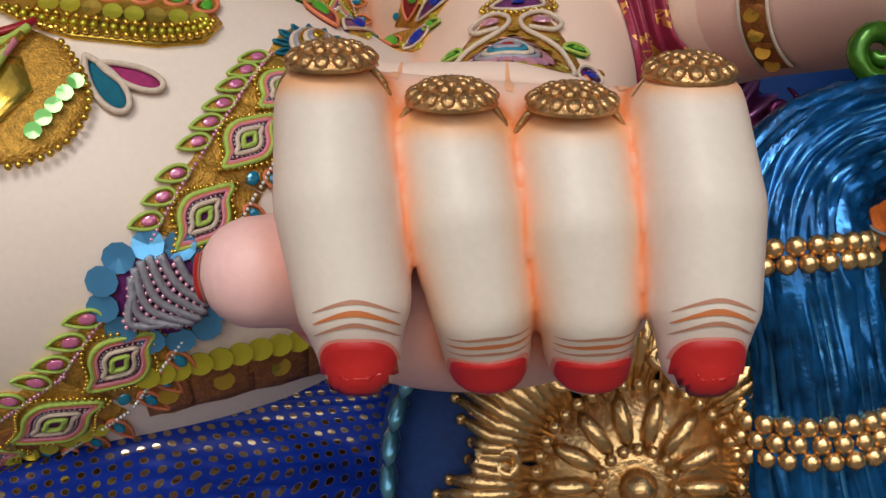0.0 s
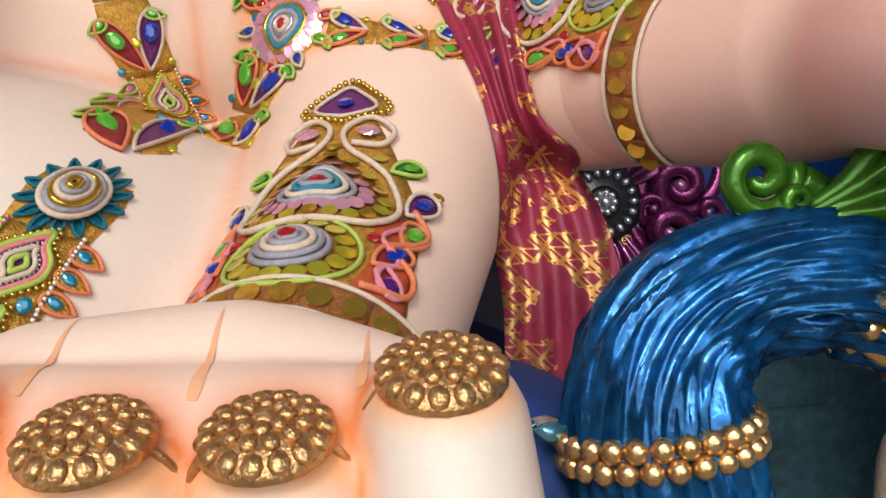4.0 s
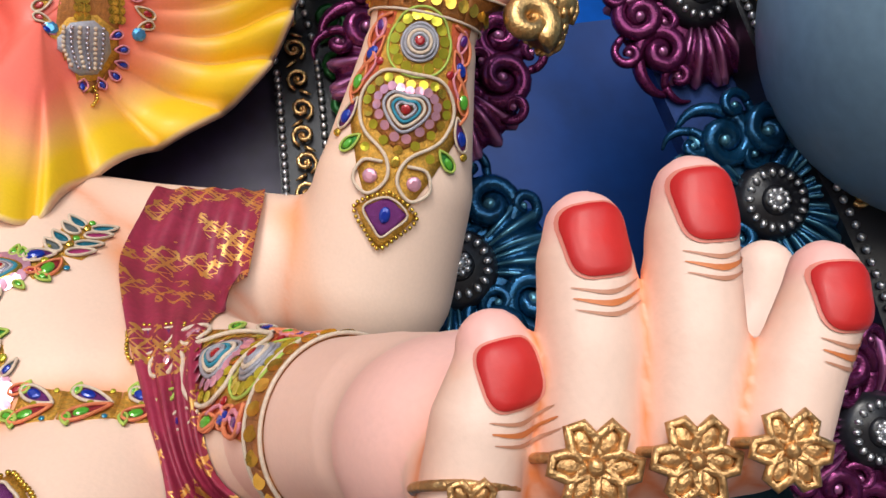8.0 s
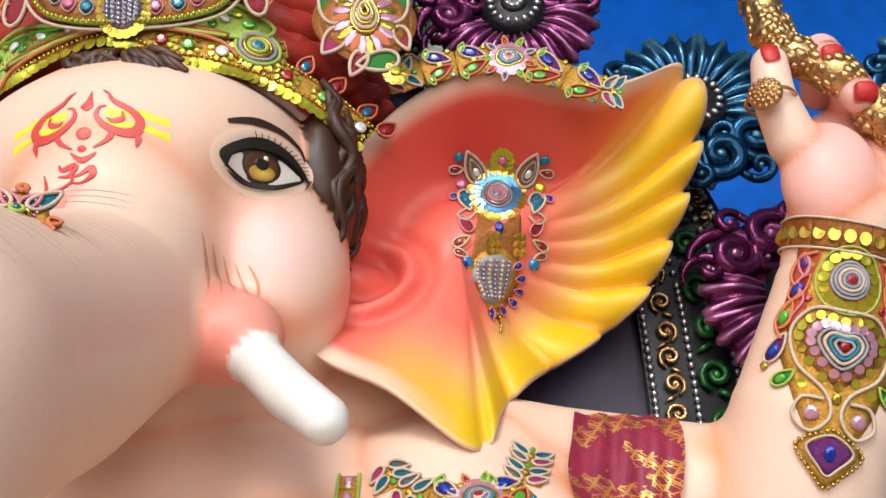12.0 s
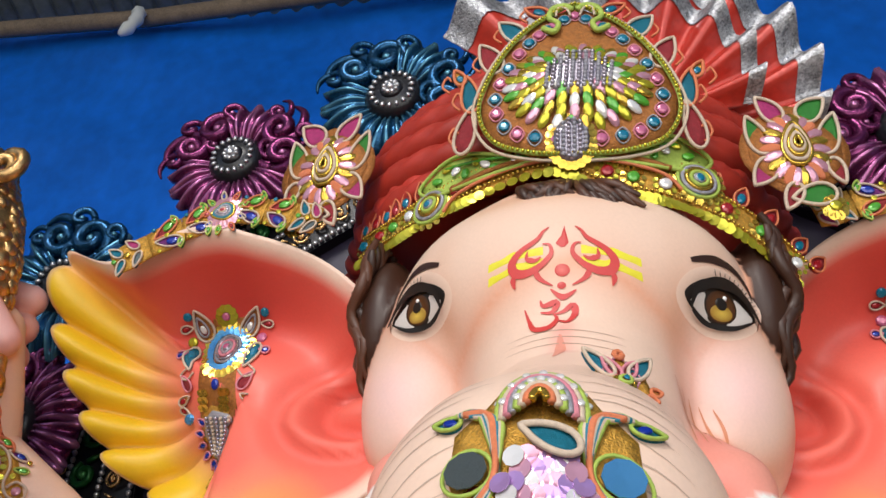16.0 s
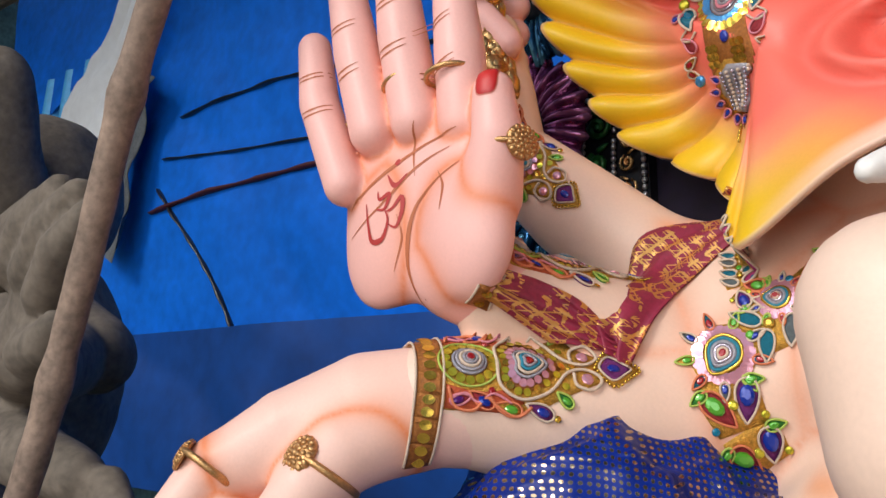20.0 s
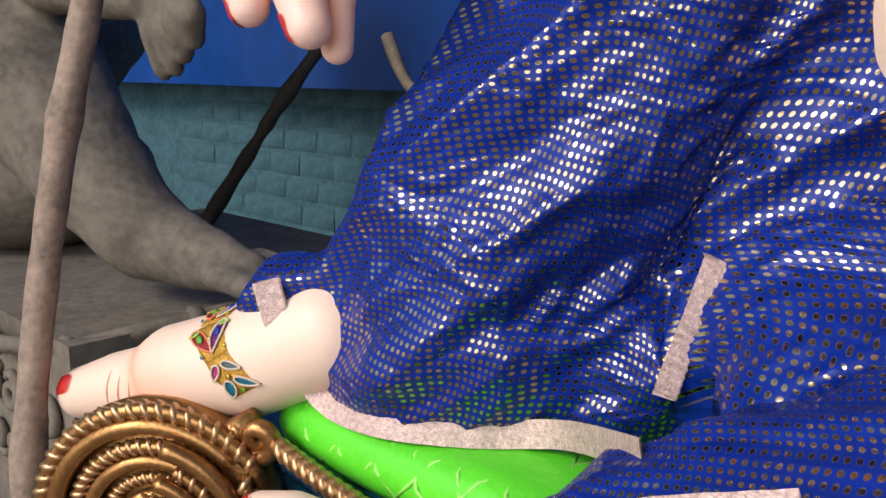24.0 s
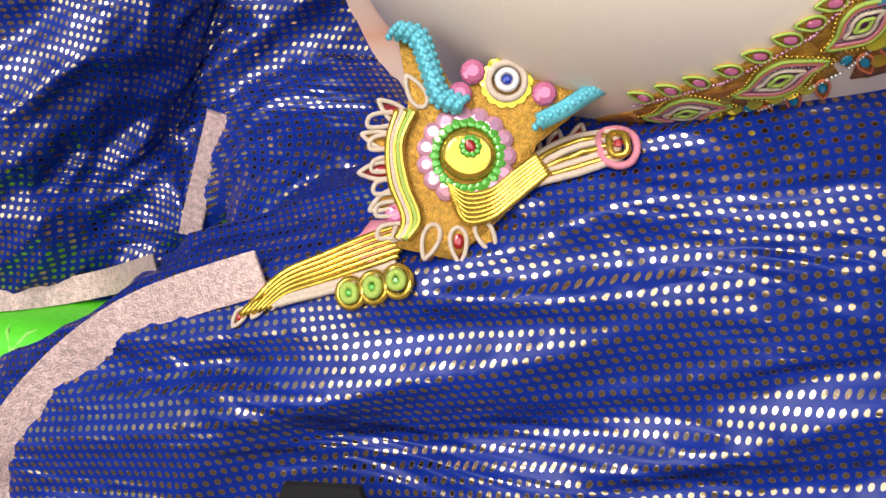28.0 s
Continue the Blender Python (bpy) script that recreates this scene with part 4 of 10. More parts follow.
# nails
def nail(o, w, hgt, u=(1, 0, 0), v=(0, 0.15, 1), folds=True, point=0.0):
    pl = Plane(o, u, v, statue_tree, 0.03)
    out = []
    for k in range(28):
        a = 2 * math.pi * k / 28
        c, s = math.cos(a), math.sin(a)
        out.append((w / 2 * math.copysign(abs(c) ** 0.55, c), hgt / 2 * math.copysign(abs(s) ** 0.6, s)))
    paint_patch(pl, [(x * 1.10, y * 1.08) for x, y in out], (0.62, 0.20, 0.15), 0.0011, 6)
    paint_patch(pl, out, NAIL, 0.0024, 8, (0.56, 0.018, 0.014))
    if folds:
        sg = folds
        for k in range(3):
            y = sg * (hgt * 0.66 + 0.0042 * k)
            stroke(pl, [(-w * 0.56, y - sg * 0.002), (0, y + sg * 0.0018), (w * 0.56, y - sg * 0.002)], 0.0019 if k != 1 else 0.0026, (0.55, 0.16, 0.045) if k == 1 else (0.45, 0.20, 0.12), 0.0005, 12)


for o, w, hg in (((-0.0322, 0.31, 1.3545), 0.0285, 0.0245), ((0.1010, 0.31, 1.3545), 0.0275, 0.0255)):
    nail(o, w, hg, (1, 0, 0), (0.03, 0.1, 1), 1)
for o in ((0.0183, 0.343, 1.3475), (0.0608, 0.343, 1.3475)):
    nail(o, 0.030, 0.018, (1, 0, 0), (0.03, -0.55, 0.83), 1)
nail((-0.1045, 0.372, 1.388), 0.018, 0.022, (0, -1, 0), (0, 0, 1), False)
for x in (-0.0205, 0.0275, 0.0750):
    pl = Plane((x, 0.385, 1.475), (1, 0, 0), (0, 0.95, 0.3), statue_tree, 0.05)
    stroke(pl, [(0.0, -0.030), (0.001, -0.010), (0.002, 0.020)], 0.0042, (0.80, 0.40, 0.22), 0.0004, 12, (0.7, 0.05), 0.2)
for o, w, hg, u in (((0.362, 0.375, 1.6015), 0.0235, 0.0255, (1, 0, 0.08)), ((0.4035, 0.365, 1.6455), 0.0260, 0.0285, (1, 0, 0.0)), ((0.4475, 0.358, 1.6515), 0.0255, 0.0290, (1, 0, -0.05)), ((0.4865, 0.348, 1.607), 0.0250, 0.0255, (1, 0, -0.12))):
    nail(o, w, hg, u, (0.12, -0.15, 1), -1)
for x, z in LIFTED:
    nail((x, 0.845, z + 0.001), 0.027, 0.022, (1, 0, -0.15), (0.15, 0.1, 1), 1)
nail((0.410, 0.84, 2.295), 0.018, 0.036, (1, -0.6, 0), (0, 0, 1), False)
nail((-1.046, 0.675, 2.066), 0.026, 0.044, (1, 0.5, 0), (-0.1, 0, 1), False)
nail((-1.285, 0.86, 2.352), 0.024, 0.034, (1, 0.2, 0.4), (-0.4, 0, 1), False)
nail((-1.216, 0.515, 1.526), 0.040, 0.036, (1, 0.45, 0.25), (0.30, -0.3, 1), 1)
nail((-1.345, 0.470, 1.466), 0.020, 0.030, (0.5, -1, 0), (0, 0.2, 1), False)
nail((-1.268, 0.497, 1.448), 0.018, 0.028, (0.5, -1, 0), (0, 0.2, 1), False)
nail((-1.735, 0.395, 0.945), 0.060, 0.030, (1, 0.3, 0.25), (-0.3, 0.5, 1), False)
for o, w, hg in (((-1.302, 0.425, 0.882), 0.050, 0.058), ((-1.305, 0.405, 0.790), 0.036, 0.050), ((-1.293, 0.385, 0.706), 0.034, 0.046)):
    nail(o, w, hg, (0.75, -0.6, 0.05), (0, 0.1, 1), False)
# creases of the blessing palm and of knuckles
om = Plane((-1.207, 0.68, 1.932), (1, 0.16, 0), (0.0, 0.05, 1), statue_tree)
PALMLINE, DARKRED = (0.45, 0.13, 0.05), (0.42, 0.03, 0.025)
k2 = 0.00078
for pts, w in ((((-90, 5), (-45, 35), (50, 85), (140, 108)), 0.006), (((-85, -45), (0, 5), (60, 55), (125, 80)), 0.005), (((70, -180), (50, -100), (70, -10), (150, 50)), 0.007),
               (((60, 40), (50, 90), (60, 130)), 0.004), (((110, 40), (128, 10), (128, -30)), 0.004), (((20, -110), (40, -60), (30, -20)), 0.003)):
    stroke(om, [(k2 * x, k2 * y) for x, y in pts], w, PALMLINE, 0.0008, 26)
for pts in OM:
    stroke(om, [((x + 40) * 0.00042, (y + 140) * 0.00058 - 0.005) for x, y in pts], 0.0075, DARKRED, 0.0013, 22)
paint_patch(om, oval(0.005, 0.005, 10, 0.014, 0.056), DARKRED, 0.0013, 2)
for xa, za, xb, zb in ((-1.345, 2.10, -1.382, 2.205), (-1.292, 2.15, -1.330, 2.285), (-1.215, 2.17, -1.248, 2.305), (-1.135, 2.13, -1.160, 2.250)):
    for t in (-0.25, -0.18, 0.30, 0.36):
        pl = Plane((xa + (xb - xa) * t, 0.68, za + (zb - za) * t), (1, 0.16, (za - zb) * 0 + 0.25), (-0.25, 0, 1), statue_tree)
        stroke(pl, [(-0.026, 0.002), (0, -0.002), (0.026, 0.002)], 0.0035, PALMLINE, 0.0007, 10)
# toe wrinkles
for o, n, gap, u in (((-1.60, 0.44, 0.95), 3, 0.022, (1, 0.4, -0.2)), ((-1.22, 0.42, 0.885), 5, 0.016, (1, 0.3, 0))):
    pl = Plane(o, u, (0, 0.2, 1), statue_tree)
    for k in range(n):
        stroke(pl, [(gap * (k - n / 2), 0.03), (gap * (k - n / 2) + 0.004, 0.0), (gap * (k - n / 2) + 0.010, -0.028)], 0.0032, (0.55, 0.22, 0.12), 0.0006, 10)


def finish_statue():
    V, C = np.concatenate(statue_v), np.concatenate(statue_c)
    ob = mesh_object("elephant_headed_statue", V, statue_f, [PAINT], label="large painted plaster elephant-headed deity statue with six arms, seated", category="statue")
    at = ob.data.color_attributes.new("paint", "FLOAT_COLOR", "POINT")
    at.data.foreach_set("color", np.column_stack([C, np.ones(len(C))]).astype(np.float32).ravel())
    return ob


statue = finish_statue()

# ---- dotted cloth ----
def foil_cloth(name, base, foil, pitch, dot):
    """Satin cloth with foil dots in a square grid, laid out by the mesh's UV in metres."""
    m = material(name, base, 0.42, 0, 0.22, 14, 0.15)
    n, l = m.node_tree.nodes, m.node_tree.links
    b = n["Principled BSDF"]
    b.inputs["Specular IOR Level"].default_value = 0.22
    uv = n.new("ShaderNodeUVMap")
    sc = n.new("ShaderNodeVectorMath")
    sc.operation = "SCALE"
    sc.inputs["Scale"].default_value = 1 / pitch
    fr = n.new("ShaderNodeVectorMath")
    fr.operation = "FRACTION"
    sb = n.new("ShaderNodeVectorMath")
    sb.operation = "SUBTRACT"
    sb.inputs[1].default_value = (0.5, 0.5, 0.0)
    ln = n.new("ShaderNodeVectorMath")
    ln.operation = "LENGTH"
    mr = n.new("ShaderNodeMapRange")
    mr.inputs["From Min"].default_value, mr.inputs["From Max"].default_value = dot + 0.03, dot - 0.03
    l.new(uv.outputs[0], sc.inputs[0]), l.new(sc.outputs[0], fr.inputs[0]), l.new(fr.outputs[0], sb.inputs[0])
    l.new(sb.outputs[0], ln.inputs[0]), l.new(ln.outputs["Value"], mr.inputs["Value"])
    old = b.inputs["Base Color"].links[0].from_socket
    mx = n.new("ShaderNodeMix")
    mx.data_type = "RGBA"
    mx.inputs["B"].default_value = (*foil, 1)
    l.new(mr.outputs[0], mx.inputs["Factor"]), l.new(old, mx.inputs["A"]), l.new(mx.outputs["Result"], b.inputs["Base Color"])
    l.new(mr.outputs[0], b.inputs["Metallic"])
    ro = n.new("ShaderNodeMapRange")
    ro.inputs["To Min"].default_value, ro.inputs["To Max"].default_value = 0.40, 0.19
    l.new(mr.outputs[0], ro.inputs["Value"]), l.new(ro.outputs[0], b.inputs["Roughness"])
    # soft crumples of the satin
    tc, cr = n.new("ShaderNodeTexCoord"), n.new("ShaderNodeTexNoise")
    cr.inputs["Scale"].default_value, cr.inputs["Detail"].default_value, cr.inputs["Distortion"].default_value = 6.5, 3.0, 1.0
    st = n.new("ShaderNodeMapping")
    st.inputs["Scale"].default_value, st.inputs["Rotation"].default_value = (0.45, 1.0, 1.3), (0.2, 0.5, 0.3)
    bp = n.new("ShaderNodeBump")
    bp.inputs["Strength"].default_value, bp.inputs["Distance"].default_value = 0.9, 0.045
    l.new(tc.outputs["Object"], st.inputs[0]), l.new(st.outputs[0], cr.inputs["Vector"]), l.new(cr.outputs["Fac"], bp.inputs["Height"])
    l.new(bp.outputs[0], b.inputs["Normal"])
    return m


FOIL = foil_cloth("foil_dot_satin", (0.002, 0.018, 0.20), (0.34, 0.265, 0.175), 0.0093, 0.27)
LACE = material("silver_pink_lace", (0.62, 0.44, 0.40), 0.45, 0.35, 0.5, 160, 0.9, 0, "", 3)


def fold(P, along, size, height, seed):
    """Ridged folds that run along a direction."""
    a = Vector(along).normalized()
    s = a.orthogonal().normalized()
    w = a.cross(s)
    out = np.zeros(len(P))
    for i, p in enumerate(P):
        p = Vector(p)
        q = Vector((p.dot(a) * 0.16, p.dot(s), p.dot(w))) / size + Vector((seed, 0, 0))
        out[i] = (1 - abs(noise.noise(q)) * 2.2) * 0.65 + (1 - abs(noise.noise(q * 2.3)) * 2.0) * 0.3
    return out * height


def drape(name, clay, cell, axis, along, size, height, seed, mat, cut=None):
    V, Q, _ = clay.mesh(cell, (0, 0, 0), (0, 0, 0))
    N = np.zeros_like(V)
    fn = np.cross(V[Q[:, 2]] - V[Q[:, 0]], V[Q[:, 3]] - V[Q[:, 1]])
    for k in range(4):
        np.add.at(N, Q[:, k], fn)
    N /= np.linalg.norm(N, axis=1)[:, None] + 1e-9
    f = fold(V, along, size, height, seed)
    V = V + N * f[:, None]
    u, v = (np.array(x, float) for x in axis)
    u, v = u / np.linalg.norm(u), v / np.linalg.norm(v)
    U = np.column_stack([V @ u + 0.8 * f, V @ v + 0.6 * f])
    if cut is not None:
        keep = cut(V[Q].mean(axis=1))
        Q = Q[keep]
    ob = mesh_object(name, V, Q.tolist(), [mat])
    uv = ob.data.uv_layers.new(name="UVMap")
    loops = np.empty(len(ob.data.loops), dtype=np.int64)
    ob.data.loops.foreach_get("vertex_index", loops)
    uv.data.foreach_set("uv", U[loops].astype(np.float32).ravel())
    return ob


dhoti = thing("dhoti", "royal blue satin dhoti with gold foil dots and lace hems", "cloth", at=(-0.7, 0.8, 1.0))


def under(ob, parent):
    ob.parent = parent
    ob.matrix_parent_inverse = Matrix.Translation(-parent.location)
    return ob


legs = Clay(0.06)
legs.chain([(-0.70, 1.12, 1.30, 0.20), (-0.97, 0.94, 1.49, 0.155), (-1.02, 0.86, 1.515, 0.14)], "thigh")
legs.chain([(-1.02, 0.855, 1.51, 0.145), (-1.15, 0.78, 1.27, 0.165), (-1.24, 0.745, 1.12, 0.165)], "shin")
legs.chain([(-1.405, 0.635, 1.06, 0.086), (-1.24, 0.72, 1.05, 0.115), (-1.05, 0.83, 1.06, 0.115)], "hem")
legs.egg((-0.93, 1.00, 1.18), (0.20, 0.17, 0.30), "pleats")
legs.egg((-0.76, 0.90, 1.10), (0.20, 0.20, 0.14), "lap")
under(drape("right_leg_drape", legs, 0.0075, ((0.76, 0.62, -0.18), (-0.08, 0.22, 0.97)), (-0.75, -0.25, -0.55), 0.100, 0.040, 3.0, FOIL, lambda c: c[:, 2] > 0.955), dhoti)
lap = Clay(0.06)
lap.chain([(0.02, 0.84, 1.15, 0.20), (-0.20, 0.76, 1.10, 0.215), (-0.42, 0.72, 1.04, 0.20), (-0.72, 0.62, 0.95, 0.155), (-0.93, 0.545, 0.865, 0.115)], "shin")
lap.chain([(0.05, 0.80, 0.98, 0.22), (-0.45, 0.70, 0.87, 0.20), (-0.70, 0.70, 0.84, 0.18), (-0.93, 0.60, 0.80, 0.10)], "under")
under(drape("left_leg_drape", lap, 0.0075, ((0.97, 0.16, 0.20), (-0.20, 0.45, 0.87)), (-1.0, -0.1, -0.22), 0.110, 0.038, 8.0, FOIL), dhoti)


def ribbon(name, pts, width, mat, parent, target, lift=0.013, n=60, across=4):
    """A band of lace that lies on the target mesh along points; thick like cloth."""
    from_tree = target
    line = [Vector(p) for p in spline(pts, n)]
    out = Vector((0.66, -0.66, 0.30)).normalized()
    for i, p in enumerate(line):
        h = from_tree.ray_cast(p + out * 0.25, -out, 0.45)
        line[i] = (h[0] if h[0] is not None else p) + out * lift
    for _ in range(8):
        line = [line[i] if i in (0, n - 1) else line[i] * 0.4 + (line[i - 1] + line[i + 1]) * 0.3 for i in range(n)]
    V, F = [], []
    for i, p in enumerate(line):
        d = (line[min(i + 1, n - 1)] - line[max(i - 1, 0)]).normalized()
        side = d.cross(out).normalized()
        for j in range(across + 1):
            V.append(p + side * (width * (j / across - 0.5)) + out * (0.0015 * math.sin(i * 1.9 + j)))
    k = len(V)
    V += [q + Vector((0.0, 0.003, -0.001)) for q in V[:k]]
    for i in range(n - 1):
        for j in range(across):
            a = i * (across + 1) + j
            q = (a, a + 1, a + across + 2, a + across + 1)
            F += [q, tuple(x + k for x in q[::-1])]
    return under(mesh_object(name, V, F, [mat]), parent)




def tree_of(*obs):
    V, F = [], []
    for o in obs:
        k = len(V)
        w = o.matrix_parent_inverse if o.parent else Matrix()
        V += [tuple(v.co) for v in o.data.vertices]
        F += [tuple(i + k for i in p.vertices) for p in o.data.polygons]
    return BVHTree.FromPolygons(V, F)


cloth_tree = tree_of(*dhoti.children)
ribbon("lace_hem", [(-1.452, 0.60, 1.112), (-1.41, 0.58, 1.071), (-1.345, 0.560, 1.020), (-1.285, 0.565, 0.985), (-1.181, 0.61, 0.982), (-1.085, 0.67, 0.985), (-0.995, 0.71, 1.005)], 0.034, LACE, dhoti, cloth_tree)
ribbon("lace_hem", [(-1.001, 0.88, 1.170), (-1.0, 0.84, 1.096), (-0.994, 0.80, 1.028)], 0.026, LACE, dhoti, cloth_tree)
ribbon("lace_hem", [(-0.79, 0.605, 1.056), (-0.893, 0.57, 1.018), (-0.955, 0.525, 0.967), (-0.985, 0.465, 0.90), (-0.975, 0.43, 0.82), (-0.95, 0.42, 0.74)], 0.042, LACE, dhoti, cloth_tree)
black_flap = Shape().add([(-0.61, 0.395, 0.955), (-0.54, 0.395, 0.965), (-0.52, 0.40, 0.90), (-0.63, 0.40, 0.90), (-0.61, 0.402, 0.955), (-0.54, 0.402, 0.965), (-0.52, 0.407, 0.90), (-0.63, 0.407, 0.90)],
                         [(0, 1, 2, 3), (7, 6, 5, 4), (0, 4, 5, 1), (2, 6, 7, 3), (1, 5, 6, 2), (3, 7, 4, 0)])
black_flap.make("black_cloth_scrap", [material("black_cotton", (0.006, 0.005, 0.005), 0.95, 0, 0.3, 60, 0.3)], smooth=False, label="small black cloth scrap lying against the dhoti", category="cloth scrap")


# ---- carved scrollwork ----
def curl_points(c, u, v, r, turns, start, n=22, tight=0.16, lift=None, rise=0.0):
    c, u, v = Vector(c), Vector(u), Vector(v)
    w = Vector(lift) if lift else Vector((0, 0, 0))
    out = []
    for i in range(n):
        t = i / (n - 1)
        a = start + turns * 2 * math.pi * t
        q = r * (1 - t * (1 - tight))
        out.append(c + u * (q * math.cos(a)) + v * (q * math.sin(a)) + w * (rise * math.sin(math.pi * t)))
    return out


def taper(n, r0, r1, r2):
    return [r0 + (r1 - r0) * (2 * i / (n - 1)) if i < n / 2 else r1 + (r2 - r1) * (2 * i / (n - 1) - 1) for i in range(n)]


def petal_mesh(name, mat, R):
    """A ribbed wedge petal that ends in three lobes."""
    s = Shape()
    nu, nv = 15, 9
    V, F = [], []
    for i in range(nv):
        t = i / (nv - 1)
        r = R * (0.30 + 0.62 * t)
        half = 0.33 * (0.75 + 0.25 * t)
        for k in range(nu):
            x = k / (nu - 1) * 2 - 1
            a = half * x
            z = R * (0.06 + 0.16 * math.sin(math.pi * min(1, t * 0.9)) * (1 - 0.7 * x * x) + 0.045 * math.cos(2.6 * math.pi * x) * (0.4 + 0.6 * t))
            q = r + R * 0.06 * t * t * math.cos(2.6 * math.pi * x)
            V.append((q * math.cos(a), q * math.sin(a), z * (1 - 0.55 * t * t)))
    for i in range(nv - 1):
        for k in range(nu - 1):
            a = i * nu + k
            F.append((a, a + nu, a + nu + 1, a + 1))
    k0 = len(V)
    V += [(x, y, -0.02 * R) for x, y, z in V[:k0]]
    rim = list(range(nu)) + [i * nu + nu - 1 for i in range(1, nv)] + [(nv - 1) * nu + k for k in range(nu - 2, -1, -1)] + [i * nu for i in range(nv - 2, 0, -1)]
    for a, b in zip(rim, rim[1:] + rim[:1]):
        F.append((a, b, b + k0, a + k0))
    s.add(V, F)
    me = bpy.data.meshes.new(name)
    me.from_pydata(s.v, [], s.f)
    me.materials.append(mat)
    me.polygons.foreach_set("use_smooth", [True] * len(me.polygons))
    return me


def shape_mesh(s, name, mats):
    me = bpy.data.meshes.new(name)
    me.from_pydata(s.v, [], s.f)
    for m in mats:
        me.materials.append(m)
    me.polygons.foreach_set("material_index", s.m)
    me.polygons.foreach_set("use_smooth", [True] * len(me.polygons))
    return me


def child(name, me, parent, m=None, label=""):
    ob = new(name, me)
    ob.parent = parent
    if m is not None:
        ob.matrix_basis = m
    return tagged(ob, label)


def rosette(label, mat, R, at, turn, scrolls):
    """A carved throne rosette: ribbed petals, scrolls, a black hub with a silver beaded ring."""
    ob = thing("throne_rosette", label, "carved rosette", "rosettes round the thrones")
    pm = petal_mesh("petal", mat, R)
    for a in (76, 106, 200, 233, 266, 299, 332):
        child("petal", pm, ob, pose(0, 0, 0, 0, 0, a))
    for name, turns, r0 in (("scroll", 1.55, 0.255), ("curl", 1.1, 0.15)):
        s = Shape()
        p = curl_points((0, 0, 0), (1, 0, 0), (0, 1, 0), R * r0, turns, math.pi, 26, 0.14, (0, 0, 1), R * 0.07)
        s.tube(p, taper(26, R * r0 * 0.30, R * r0 * 0.36, R * r0 * 0.20), 8)
        s.blob((0, 0, R * 0.05), R * r0 * 0.26, seg=8, rings=5)
        s.tube(spline([(-R * r0, 0, 0), (-R * r0 * 1.05, R * r0 * 0.7, 0.0), (-R * r0 * 0.75, R * r0 * 1.4, -R * 0.02), (-R * r0 * 0.1, R * r0 * 1.75, -R * 0.04)], 10), taper(10, R * r0 * 0.30, R * r0 * 0.26, R * r0 * 0.08), 8)
        scroll_mesh = shape_mesh(s, name, [mat])
        for k, base in enumerate((30, 150)[:scrolls]):
            for da, rr, spin, flip in (((-17, 0.66, 35, 1), (19, 0.72, 150, -1)) if name == "scroll" else ((2, 0.96, 90, 1), (-36, 0.84, 20, 1), (37, 0.90, 170, -1), (1, 0.47, 80, -1))):
                a = radians(base + da)
                child(name, scroll_mesh, ob, pose(R * rr * math.cos(a), R * rr * math.sin(a), R * 0.05, 0, 0, base + spin + 9 * k) @ Matrix.Diagonal((1, flip, 1, 1)))
    c = Shape()
    c.tube([(0, 0, -0.02 * R), (0, 0, 0.10 * R), (0, 0, 0.20 * R), (0, 0, 0.22 * R)], [0.37 * R, 0.37 * R, 0.30 * R, 0.02 * R], 24)
    hub = child("hub", shape_mesh(c, "hub", [BLACK]), ob)
    b = shape_mesh(Shape().blob((0.26 * R, 0, 0.215 * R), (0.048 * R, 0.034 * R, 0.03 * R), seg=6, rings=3), "silver_petal", [SILVER])
    for k in range(18):
        child("silver_petal", b, hub, pose(0, 0, 0, 0, 0, 20 * k))
    d = Shape()
    for k in range(9):
        a = 2 * math.pi * k / 9
        d.blob((0.085 * R * math.cos(a), 0.085 * R * math.sin(a), 0.25 * R), 0.036 * R, seg=6, rings=3)
    d.blob((0, 0, 0.24 * R), 0.07 * R, seg=8, rings=4)
    d.tube([(0, 0, 0.18 * R), (0, 0, 0.25 * R)], [0.17 * R, 0.12 * R], 16, mat=1)
    child("silver_boss", shape_mesh(d, "silver_boss", [SILVER, BLACK]), hub)
    back = Shape()
    back.tube([(0, 0, -0.10 * R), (0, 0, -0.01 * R), (0, 0, 0.05 * R)], [0.86 * R, 0.90 * R, 0.55 * R], 28)
    child("backing", shape_mesh(back, "backing", [mat]), ob)
    ob.matrix_basis = Matrix.Translation(at) @ pose(0, 0, 0, 90, 0, 0) @ pose(0, 0, 0, 0, 0, turn)
    return ob


first_p = rosette("purple metallic carved rosette with black and silver hub", PURPLE, 0.15, (-1.04, 1.165, 2.737), -10, 2)
first_b = rosette("dark blue metallic carved rosette with black and silver hub", NAVY, 0.155, (-0.72, 1.14, 2.84), -30, 2)
face = pose(0, 0, 0, 90, 0, 0)
for src, x, y, z, turn in ((first_p, 0.156, 1.14, 2.65, 10), (first_b, -0.13, 1.16, 2.82, 40), (first_b, -1.325, 1.15, 2.465, 60), (first_b, 0.415, 1.17, 2.44, 150),
                           (first_p, -1.355, 1.16, 2.20, 80), (first_p, 0.50, 1.17, 2.10, -30), (first_b, 0.485, 1.19, 1.815, -80), (first_b, -1.33, 1.18, 1.90, 90),
                           (first_p, 0.36, 1.24, 1.535, -40)):
    copy_thing(src, Matrix.Translation((x, y, z)) @ face @ pose(0, 0, 0, 0, 0, turn))
